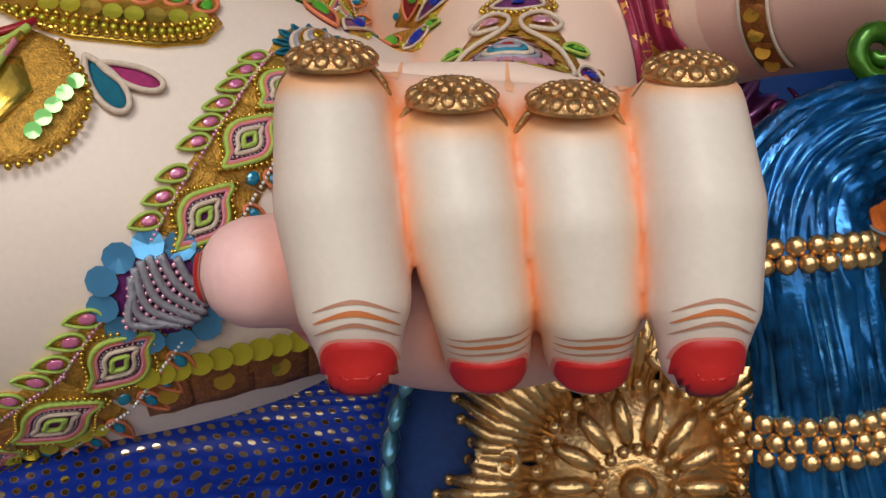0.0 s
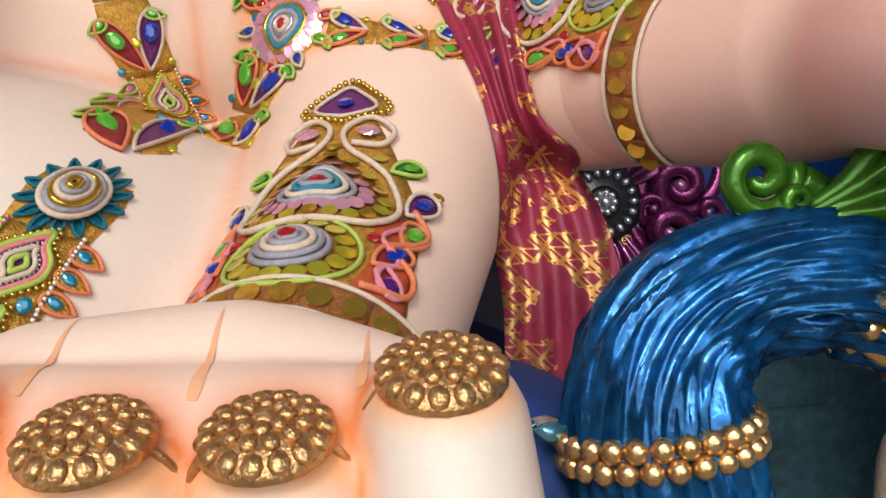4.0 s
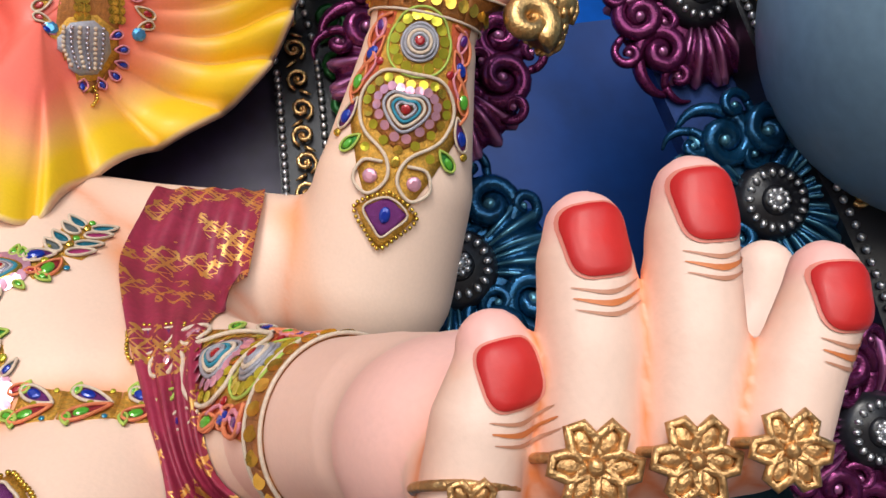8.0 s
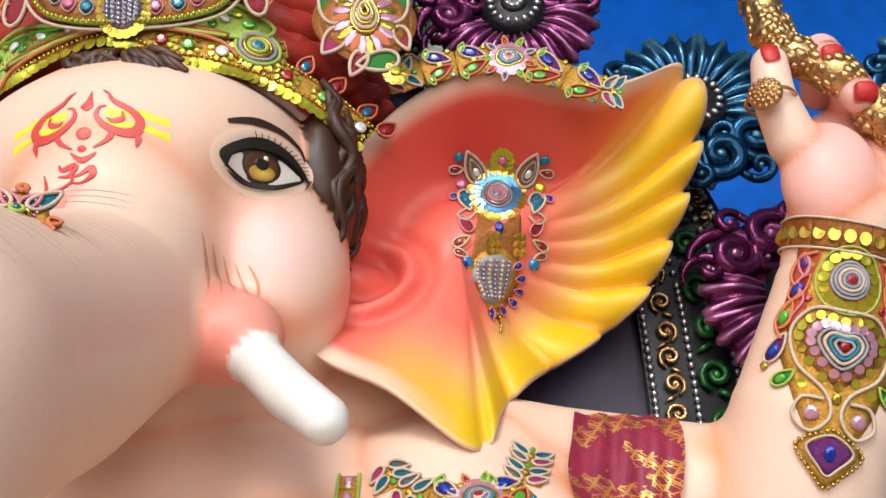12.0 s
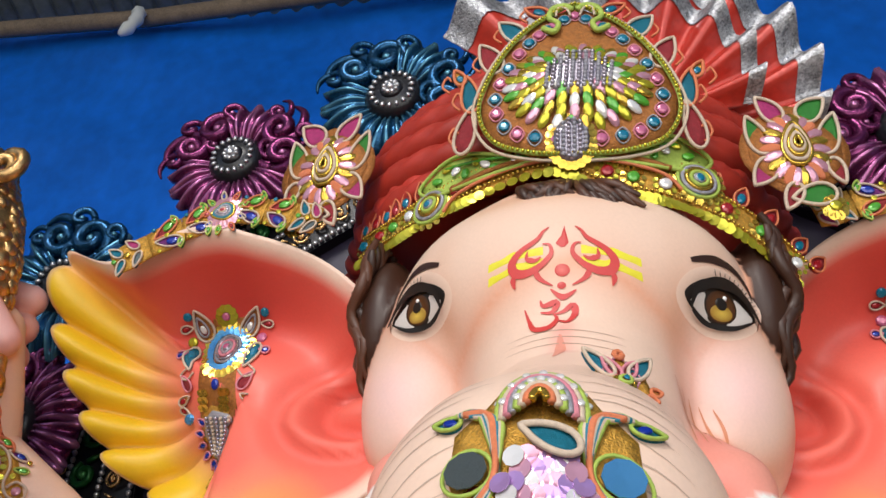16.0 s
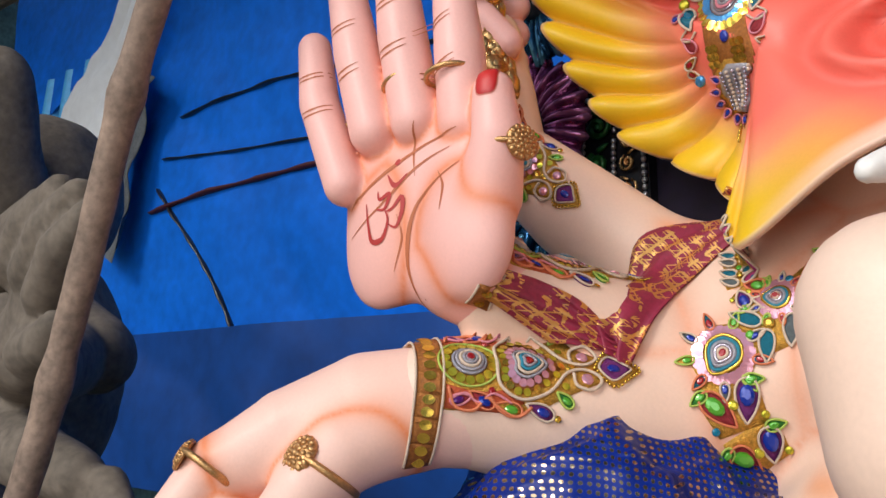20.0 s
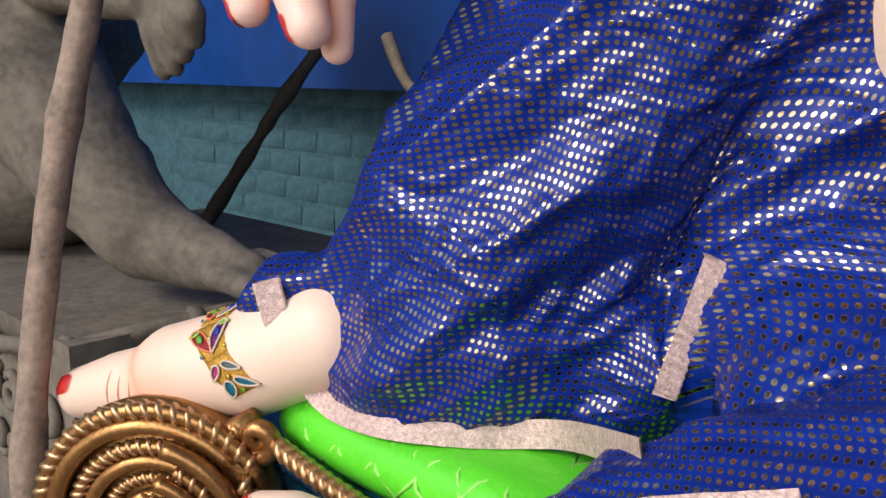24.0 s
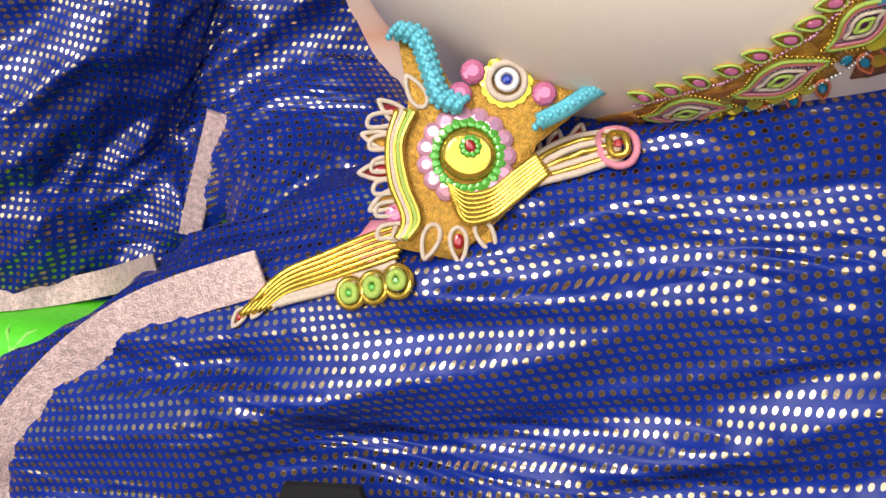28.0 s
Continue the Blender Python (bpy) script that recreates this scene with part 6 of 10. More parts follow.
sheet("ribbon", lambda u, v: (-5.19 + 0.06 * u + 0.10 * v, 2.00 + 0.02 * math.sin(v * 20), 2.75 + 0.85 * v), 4, 20, PINKRIB, label="pink printed ribbon along the light blue tarpaulin", category="ribbon")
GREYCLOTH = material("grey_sacking", (0.10, 0.11, 0.12), 0.9, 0, 0.4, 12, 0.4)
sheet("sacking", lambda u, v: (-4.86 + 0.22 * v + 0.30 * u, 1.985 + 0.06 * noise.noise(Vector((u * 4, v * 5, 13))), 2.55 + 0.95 * v - 0.15 * u), 12, 18, GREYCLOTH, label="dark grey sacking rag hanging by the tarpaulin", category="sacking")
ROPE = material("dark_red_strap", (0.07, 0.008, 0.015), 0.7, 0, 0.3, 40, 0.3)
for name, mat, ps, r in (("strap", ROPE, [(-4.456, 1.97, 2.674), (-3.662, 1.96, 2.716), (-3.022, 1.96, 2.735), (-2.4, 1.97, 2.75)], 0.032), ("cord", BLACK, [(-4.363, 1.98, 2.942), (-3.897, 1.97, 2.897), (-3.064, 1.97, 2.845), (-2.4, 1.97, 2.80)], 0.020),
                         # the topmost cord draws a shadow line as a black strand; the next is tied
                         ("cord", BLACK, [(-4.279, 1.98, 3.159), (-3.668, 1.97, 3.168), (-2.98, 1.97, 3.122), (-2.4, 1.97, 3.08)], 0.024), ("cord", BLACK, [(-4.398, 1.98, 2.791), (-3.948, 1.97, 2.377), (-3.64, 1.97, 1.983)], 0.025)):
    ps = [(x, hang(-6.0, 3.2, 1.50, 4.75, 2.12, 1.0, 0.09)((x + 6.0) / 9.2, (z - 1.50) / 3.25)[1] - 0.006, z) for x, y, z in spline(ps, 30)]
    Shape().tube(ps, [r * (0.6 + 0.4 * math.sin(i * 0.7) ** 2) for i in range(30)], 6, flat=0.4).make(name, [mat], label="dark %s tied across the blue tarpaulin" % name, category=name)
Shape().tube(spline([(-2.13, 2.0, 4.24), (-2.12, 1.98, 4.15), (-2.16, 1.97, 4.08)], 8), [0.02, 0.03, 0.025, 0.03, 0.02, 0.03, 0.02, 0.01], 6).make("tie", [WHITE], label="white rag tie knotted on the roof beam", category="tie")
Shape().tube(spline([(-3.72, 2.0, 4.34), (-3.74, 1.98, 4.25), (-3.79, 1.97, 4.14)], 8), [0.03, 0.04, 0.035, 0.04, 0.035, 0.04, 0.03, 0.01], 6, flat=0.4).make("tie", [ROPE], label="dark red rag tie hanging from the roof beam", category="tie")

wall = tagged(new("wall_back"), kind="structure")
under(Shape().box((-2.0, 2.34, 1.2), (12, 0.2, 2.4)).make("mortar", [WALLPAINT], smooth=False, kind="structure"), wall)
roof = Shape()
NX = 1300
rv, rf = [], []
for i in range(NX + 1):
    x = -7.0 + 10.5 * i / NX
    z = 0.018 * math.sin(2 * math.pi * x / 0.095)
    low = 4.29 + 0.075 * max(0.0, -2.1 - x) + z
    rv += [(x, 2.25, low), (x, -1.2, low + 1.28), (x, 2.25, low + 0.005), (x, -1.2, low + 1.285)]
for i in range(NX):
    a = 4 * i
    rf += [(a, a + 4, a + 5, a + 1), (a + 2, a + 3, a + 7, a + 6)]
mesh_object("ceiling", rv, rf, [TIN], kind="structure")
Shape().tube([(-7, 2.05, 4.60), (-4.1, 2.05, 4.385), (-2.1, 2.05, 4.245), (3.4, 2.05, 4.26)], 0.035, 8).make("roof_beam", [WOOD], label="rough round timber beam under the tin roof edge", category="beam")
Shape().box((-2.0, 0.5, -0.05), (40, 40, 0.1)).make("floor", [GROUND], smooth=False, kind="structure")
Shape().box((-7.2, 0.2, 2.4), (0.2, 5.0, 4.8)).make("wall_left", [WALLPAINT], smooth=False, kind="structure")
Shape().box((3.6, 0.2, 2.4), (0.2, 5.0, 4.8)).make("wall_right", [WALLPAINT], smooth=False, kind="structure")

# ---- beaded and embroidered ornaments ----
ZARI = material("gold_zari_fabric", (0.60, 0.32, 0.05), 0.42, 0.55, 0.5, 220, 0.9, 0, "", 3)
BROWNZARI = material("brown_gold_fabric", (0.38, 0.14, 0.03), 0.45, 0.4, 0.5, 200, 0.9, 0, "", 3)
C_WHITE = material("cream_cord", (0.66, 0.52, 0.40), 0.6, 0, 0.2, 300, 0.5)
C_GREY = material("silver_grey_cord", (0.38, 0.37, 0.42), 0.4, 0.4, 0.25, 300, 0.5)
C_ORANGE = material("orange_cord", (0.72, 0.21, 0.09), 0.55, 0, 0.2, 300, 0.5)
C_PINK = material("pink_cord", (0.70, 0.24, 0.30), 0.55, 0, 0.2, 300, 0.5)
C_LIME = material("lime_cord", (0.42, 0.56, 0.10), 0.5, 0.1, 0.2, 300, 0.5)
C_TEAL = material("teal_cord", (0.02, 0.22, 0.32), 0.5, 0.1, 0.3, 300, 0.5)
C_TURQ = material("turquoise_bead", (0.12, 0.47, 0.55), 0.3, 0.1, 0.3, 120, 0.2)
C_RED = material("crimson_fabric", (0.30, 0.02, 0.03), 0.5, 0.2, 0.4, 250, 0.7)
C_MAG = material("magenta_fabric", (0.42, 0.03, 0.16), 0.5, 0.2, 0.3, 250, 0.7)
F_GREEN = material("green_fabric", (0.03, 0.22, 0.03), 0.5, 0.2, 0.3, 250, 0.7)
F_TEAL = material("teal_fabric", (0.004, 0.16, 0.24), 0.4, 0.3, 0.3, 250, 0.7)
F_ORANGE = material("orange_red_fabric", (0.50, 0.085, 0.025), 0.5, 0.2, 0.3, 250, 0.7)
F_PURPLE = material("purple_fabric", (0.16, 0.02, 0.16), 0.4, 0.3, 0.3, 250, 0.7)
F_SLATE = material("slate_fabric", (0.12, 0.15, 0.16), 0.45, 0.3, 0.3, 250, 0.7)
G_BLUE = material("blue_glass_stone", (0.006, 0.03, 0.32), 0.08, 0.2, 0.3, 90, 0, 0.6)
G_PURPLE = material("purple_glass_stone", (0.09, 0.012, 0.16), 0.08, 0.2, 0.3, 90, 0, 0.6)
G_RED = material("red_glass_stone", (0.34, 0.010, 0.015), 0.08, 0.2, 0.3, 90, 0, 0.6)
G_GREEN = material("green_glass_stone", (0.09, 0.38, 0.03), 0.08, 0.2, 0.3, 90, 0, 0.6)
G_TEAL = material("teal_glass_stone", (0.003, 0.17, 0.28), 0.08, 0.2, 0.3, 90, 0, 0.6)
G_PINK = material("pink_glass_stone", (0.55, 0.14, 0.27), 0.08, 0.2, 0.3, 90, 0, 0.6)
S_PINK = material("pink_sequin", (0.72, 0.36, 0.46), 0.15, 0.5, 0.3, 60)
S_LILAC = material("lilac_sequin", (0.50, 0.30, 0.62), 0.15, 0.5, 0.4, 60)
S_LIME = material("lime_gold_sequin", (0.54, 0.48, 0.04), 0.15, 0.6, 0.3, 60)
S_GOLD = material("gold_sequin", (0.62, 0.40, 0.06), 0.15, 0.8, 0.3, 60)
S_BLUE = material("iridescent_blue_sequin", (0.10, 0.34, 0.62), 0.12, 0.6, 0.6, 50)
S_WHITE = material("crystal_stone", (0.78, 0.76, 0.74), 0.06, 0.3, 0.2, 60, 0, 0.5)
S_SILVER = material("silver_bugle_bead", (0.42, 0.38, 0.44), 0.25, 0.7, 0.4, 400)

GEM = {}


def gem_mesh(mat, kind):
    """One faceted stone, one flat sequin or one round bead of unit size for each material."""
    key = (mat.name, kind)
    if key not in GEM:
        s = Shape()
        if kind == "stone":
            n = 10
            V = [(math.cos(a), math.sin(a), 0) for a in np.linspace(0, 2 * math.pi, n, endpoint=False)]
            V += [(0.85 * math.cos(a + 0.3), 0.85 * math.sin(a + 0.3), 0.38) for a in np.linspace(0, 2 * math.pi, n, endpoint=False)]
            V += [(0.45 * math.cos(a), 0.45 * math.sin(a), 0.58) for a in np.linspace(0, 2 * math.pi, n, endpoint=False)]
            F = [(r * n + k, r * n + (k + 1) % n, (r + 1) * n + (k + 1) % n, (r + 1) * n + k) for r in (0, 1) for k in range(n)] + [tuple(range(2 * n, 3 * n))]
            s.add(V, F)
        elif kind == "sequin":
            n = 10
            V = [(math.cos(a), math.sin(a), z) for z in (0, 0.10) for a in np.linspace(0, 2 * math.pi, n, endpoint=False)] + [(0, 0, 0.02)]
            s.add(V, [(k, (k + 1) % n, n + (k + 1) % n, n + k) for k in range(n)] + [(n + k, n + (k + 1) % n, 2 * n) for k in range(n)])
        else:
            s.blob((0, 0, 0.5), 1.0, seg=8, rings=5)
        me = shape_mesh(s, kind, [mat])
        if kind != "bead":
            me.polygons.foreach_set("use_smooth", [False] * len(me.polygons))
        GEM[key] = me
    return GEM[key]


class Orn(Plane):
    """An ornament stitched to a surface. Its design is drawn in its own plane, in units of s metres."""
    def __init__(self, name, label, category, o, u, v, s, tree, group="", reach=0.12, lift=0.0):
        self.place(o, u, v, tree, reach)
        self.s, self.lift, self.dx, self.dy, self.sy = s, lift, 0.0, 0.0, 1.0
        self.thing = thing(name, label, category, group, self.at(0, 0)[0])

    def p(self, x, y, h):
        return self.at((x + self.dx) * self.s, (y + self.dy) * self.s * self.sy, h + self.lift)

    def patch(self, outline, mat, h=0.002, name="fabric", rings=3):
        cx, cy = np.mean([q[0] for q in outline]), np.mean([q[1] for q in outline])
        dense = []
        for (x0, y0), (x1, y1) in zip(outline, list(outline[1:]) + [outline[0]]):
            k = min(12, max(1, int(math.hypot(x1 - x0, y1 - y0) * self.s / 0.011)))
            dense += [(x0 + (x1 - x0) * j / k, y0 + (y1 - y0) * j / k) for j in range(k)]
        outline = dense
        V, F, n = [self.p(cx, cy, h)[0]], [], len(outline)
        for i in range(1, rings + 1):
            for x, y in outline:
                t = i / rings
                V.append(self.p(cx + (x - cx) * t, cy + (y - cy) * t, h)[0])
        for x, y in outline:
            V.append(self.p(x, y, -0.002)[0])
        for k in range(n):
            k2 = (k + 1) % n
            F.append((0, 1 + k, 1 + k2))
            for i in range(rings):
                a, b = 1 + i * n, 1 + (i + 1) * n
                F.append((a + k, b + k, b + k2, a + k2))
        return under(mesh_object(name, V, F, [mat]), self.thing)

    def cord(self, pts, mat, r=0.0016, closed=False, h=0.002, n=0, name="cord"):
        n = n or max(8, len(pts) * 4)
        pts = spline([(a, b, 0) for a, b in pts], n, closed)
        return under(Shape().tube([self.p(x, y, h + r * 0.6)[0] for x, y, _ in pts], r, 6, closed).make(name, [mat]), self.thing)

    def put(self, kind, x, y, r, mat, h=0.003, ratio=1.0, turn=0.0, tip=0.0, name=""):
        p, n = self.p(x, y, h)
        n = (n * 0.6 + self.n * 0.4).normalized()
        u = (self.u - n * self.u.dot(n)).normalized()
        m = Matrix((u, n.cross(u), n)).transposed().to_4x4() @ pose(0, 0, 0, tip, 0, turn)
        ob = new(name or kind, gem_mesh(mat, kind))
        ob.parent = self.thing
        ob.matrix_basis = Matrix.Translation(p - self.thing.location) @ m @ Matrix.Diagonal((r, r * ratio, r * 0.75, 1))
        return ob

    def gem(self, x, y, r, mat, ratio=1.0, turn=0.0, h=0.003):
        return self.put("stone", x, y, r, mat, h, ratio, turn)

    def ring(self, x, y, R, n, r, mat, kind="sequin", h=0.003, ratio=1.0, tip=12, Ry=None):
        for k in range(n):
            a = 2 * math.pi * k / n
            self.put(kind, x + R * math.cos(a), y + (Ry or R) * math.sin(a), r, mat, h, ratio, math.degrees(a) + 90, tip)

    def beads(self, pts, r, mat, step, closed=False, h=0.002):
        line = [self.p(x, y, h + r * 0.5)[0] for x, y, _ in spline([(a, b, 0) for a, b in pts], max(60, len(pts) * 30), closed)]
        s, run = Shape(), 1.0
        for a, b in zip(line, line[1:]):
            run += (b - a).length
            if run >= step:
                run = 0.0
                s.blob(b, r, seg=6, rings=4)
        if s.v:
            under(s.make("bead_string", [mat], kind="stuff"), self.thing)

    def drop(self, x, y, L, W, turn, cord, fill, gem=None, r=0.0015, gr=0.30, gy=-0.12):
        """A teardrop: filled fabric, a cord outline and a stone; turn 0 points up."""
        c, s = math.cos(radians(turn)), math.sin(radians(turn))
        out = []
        for k in range(16):
            a = 2 * math.pi * k / 16
            px, py = W / 2 * math.sin(a) * abs(math.sin(a / 2)) ** 0.8 * 1.15, L / 2 * math.cos(a)
            out.append((x + px * c - py * s, y + px * s + py * c))
        self.patch(out, fill, 0.0025, "petal", 2)
        self.cord(out, cord, r, True, 0.0028, 24)
        if gem is not None:
            self.gem(x - gy * L * s * -1 * -1, y + gy * L * c, W * gr * self.s, gem, 1.5, turn, 0.004)

    def coil(self, x, y, R, mats, ratio=1.0, r=0.002, core=None, h=0.003):
        """A dome of cord wound in rings."""
        n = max(2, int(R * self.s / (r * 1.7)))
        for i in range(n):
            q = R * (n - i) / n
            self.cord([(x + q * math.cos(a), y + q * ratio * math.sin(a)) for a in np.linspace(0, 2 * math.pi, 12, endpoint=False)], mats[i % len(mats)], r, True, h + 0.006 * (1 - ((n - i) / n) ** 2), 22, "coil")
        if core is not None:
            self.gem(x, y, R * 0.28 * self.s, core, 1, 0, h + 0.008)


BRACELETS = "beaded armlets of the statue"


class Cuff(Orn):
    """An ornament that wraps round a limb whose axis runs from a to b."""
    axis = None

    def wrap(self, a, b):
        a, b = Vector(a), Vector(b)
        d = (b - a).normalized()
        self.v = d if d.dot(self.v) > 0 else -d
        c = a + d * (self.o - a).dot(d)
        self.n = (self.o - c).normalized()
        self.u = self.v.cross(self.n).normalized()
        self.axis, self.r = c, max(0.070, (self.o - c).length)
        return self

    def at(self, x, y, h=0.0):
        if self.axis is None:
            return self.o, self.n
        t = x / self.r
        out = self.n * math.cos(t) + self.u * math.sin(t)
        p, r = self.axis + self.v * y, 0.0
        for k in range(4):
            hit = self.tree.ray_cast(p + out * (r + 0.001), out, 0.086 + max(0.0, y) * 0.22 - r)
            if hit[0] is None:
                break
            r = (hit[0] - p).length
        r = max(r, self.r * 0.75)
        return p + out * (r + h), out


def shell_tree(x0, x1, z0, z1, fn, n=24):
    """A smooth stiffened backing y = fn(x, z), to which crown pieces are sewn."""
    V = [(x0 + (x1 - x0) * i / n, fn(x0 + (x1 - x0) * i / n, z0 + (z1 - z0) * j / n), z0 + (z1 - z0) * j / n) for j in range(n + 1) for i in range(n + 1)]
    return BVHTree.FromPolygons(V, [(j * (n + 1) + i, j * (n + 1) + i + 1, (j + 1) * (n + 1) + i + 1, (j + 1) * (n + 1) + i) for j in range(n) for i in range(n)])


def bracelet(o, v, n, s, a, b, label="gold embroidered armlet with coiled silver disc, sequins and coloured stones", tree=None):
    """The triangular armlet that the statue wears on each arm; v runs to its tip."""
    v, n = Vector(v).normalized(), Vector(n).normalized()
    u = v.cross(n).normalized()
    w = Cuff("armlet", label, "armlet", o, u, v, 0.001 * s, tree or statue_tree, BRACELETS).wrap(a, b)
    w.patch([(-68, -130), (68, -130), (70, -95), (64, -30), (60, 10), (40, 45), (26, 75), (0, 135), (-26, 75), (-40, 45), (-60, 10), (-64, -30), (-70, -95)], ZARI, 0.0014, rings=6)
    for k in range(-4, 5):
        w.patch([(k * 34 - 17, -134), (k * 34 + 17, -134), (k * 34 + 17, -104), (k * 34 - 17, -104)], BROWNZARI, 0.0026, "band", 3)
    for y in (-135, -103):
        w.cord([(x, y) for x in range(-150, 151, 20)], C_WHITE, 0.0016)
    for k in range(18):
        w.put("sequin", -145 + 17 * k, -119, 0.0062 * s, S_GOLD, 0.004, 1.25, 0, 8)
    for sx in (-1, 1):
        w.patch([(sx * x, y) for x, y in ((36, -100), (68, -100), (66, -32), (52, -6), (38, -30), (44, -64))][::sx], F_ORANGE, 0.0022, "side_field", 3)
        w.cord([(sx * x, y) for x, y in ((40, -98), (64, -88), (66, -66), (50, -52), (62, -34), (68, -14), (56, 2))], C_ORANGE, 0.0020, False, 0.003, 30)
        w.cord([(sx * x, y) for x, y in ((56, -96), (46, -78), (56, -62), (44, -44), (54, -22))], C_PINK, 0.0016, False, 0.003, 26)
    # coiled disc in a ring of yellow sequins
    w.ring(0, -72, 29, 15, 0.0058 * s, S_LIME, h=0.0035)
    w.cord([(37 * math.cos(a), -72 + 37 * math.sin(a)) for a in np.linspace(0, 6.2832, 14, endpoint=False)], C_LIME, 0.0015, True)
    w.coil(0, -72, 20, (C_GREY, C_GREY, C_WHITE), 1, 0.0021, G_RED)
    # heart
    heart = [(0, -22), (20, -24), (31, -8), (22, 14), (0, 34), (-22, 14), (-31, -8), (-20, -24)]
    w.patch([(x * 1.35, y * 1.3) for x, y in heart], BROWNZARI, 0.0026)
    for k, q in enumerate(spline([(x * 1.28, y * 1.22, 0) for x, y in heart], 18, True)):
        w.put("sequin", q[0], q[1], 0.0050 * s, S_LIME if k % 3 else S_GOLD, 0.0042, 1, k * 20, 10)
    for k, q in enumerate(spline([(x * 0.92, y * 0.9, 0) for x, y in heart], 17, True)):
        w.put("sequin", q[0], q[1], 0.0052 * s, S_PINK, 0.0055, 1, k * 20, 18)
    for k, f in enumerate((0.68, 0.52, 0.38, 0.25)):
        w.cord([(x * f, y * f) for x, y in heart], (C_GREY, C_WHITE, C_TEAL, C_GREY)[k], 0.0020, True, 0.005 + 0.0015 * k)
    w.gem(0, 0, 0.0052 * s, G_RED, 1, 0, 0.011)
    # cord loops from the heart to the lower stones
    for sx in (-1, 1):
        w.cord([(0, -38), (sx * 32, -36), (sx * 48, -10), (sx * 36, 24), (sx * 10, 48), (sx * 4, 72), (sx * 16, 90), (sx * 30, 78), (sx * 26, 58), (sx * 10, 56)], C_WHITE, 0.0021, False, 0.003, 46)
        w.gem(sx * 17, 72, 0.0078 * s, S_PINK, 1, 0, 0.004)
        w.drop(sx * 54, -82, 26, 15, sx * 20, C_PINK, C_RED, G_PURPLE)
        w.drop(sx * 52, -58, 34, 18, sx * 150, C_ORANGE, C_RED, G_BLUE)
        w.drop(sx * 60, -26, 34, 18, sx * 170, C_ORANGE, ZARI, G_GREEN)
        w.drop(sx * 59, 12, 36, 18, sx * 160, C_WHITE, F_PURPLE, G_BLUE)
        w.drop(sx * 44, 42, 24, 14, sx * 140, C_LIME, F_GREEN, G_GREEN)
        w.put("stone", sx * 66, 34, 0.0045 * s, S_GOLD)
        w.put("stone", sx * 40, -46, 0.0045 * s, G_RED)
        w.put("sequin", sx * 28, 44, 0.0050 * s, S_LIME)
    w.gem(0, 54, 0.005 * s, S_GOLD, 1.4)
    # diamond tip
    dia = [(0, 84), (24, 104), (10, 130), (0, 142), (-10, 130), (-24, 104)]
    w.patch(dia, ZARI, 0.003)
    w.patch([(x * 0.7, 104 + (y - 110) * 0.7 + 4) for x, y in dia], F_PURPLE, 0.0042)
    w.cord([(x * 0.7, 104 + (y - 110) * 0.7 + 4) for x, y in dia], C_WHITE, 0.0014, True, 0.004)
    w.beads(dia + dia[:1], 0.0024 * s, S_GOLD, 0.0052 * s, False, 0.003)
    w.gem(0, 108, 0.0058 * s, G_BLUE, 1.5, 0, 0.005)
    return w


bracelet((0.418, 0.916, 1.938), (-0.065, 0.054, -0.153), (0.05, -1, -0.25), 1.05, (0.385, 1.03, 1.84), (0.45, 0.965, 2.02))
bracelet((0.046, 0.608, 1.535), (0.008, 0.075, 0.054), (0.02, -0.55, 0.80), 0.98, (0.085, 0.83, 1.562), (0.028, 0.50, 1.408))
bracelet((0.215, 0.765, 1.680), (-0.55, 0.80, 0.15), (-0.55, -0.50, 0.65), 0.95, (0.15, 0.95, 1.675), (0.30, 0.70, 1.61))
bracelet((-1.027, 0.746, 1.734), (0.66, 0.74, -0.03), (0.25, -0.45, 0.86), 0.95, (-0.95, 0.97, 1.675), (-1.13, 0.71, 1.69))
bracelet((-1.055, 0.84, 1.84), (0.62, 0.75, -0.2), (0.75, -0.55, 0.35), 0.9, (-0.98, 0.97, 1.77), (-1.10, 0.78, 1.82))
bracelet((-1.190, 0.945, 2.055), (0.62, 0.20, -0.62), (0.45, -0.80, 0.35), 0.85, (-1.02, 1.06, 1.885), (-1.25, 0.985, 2.09))


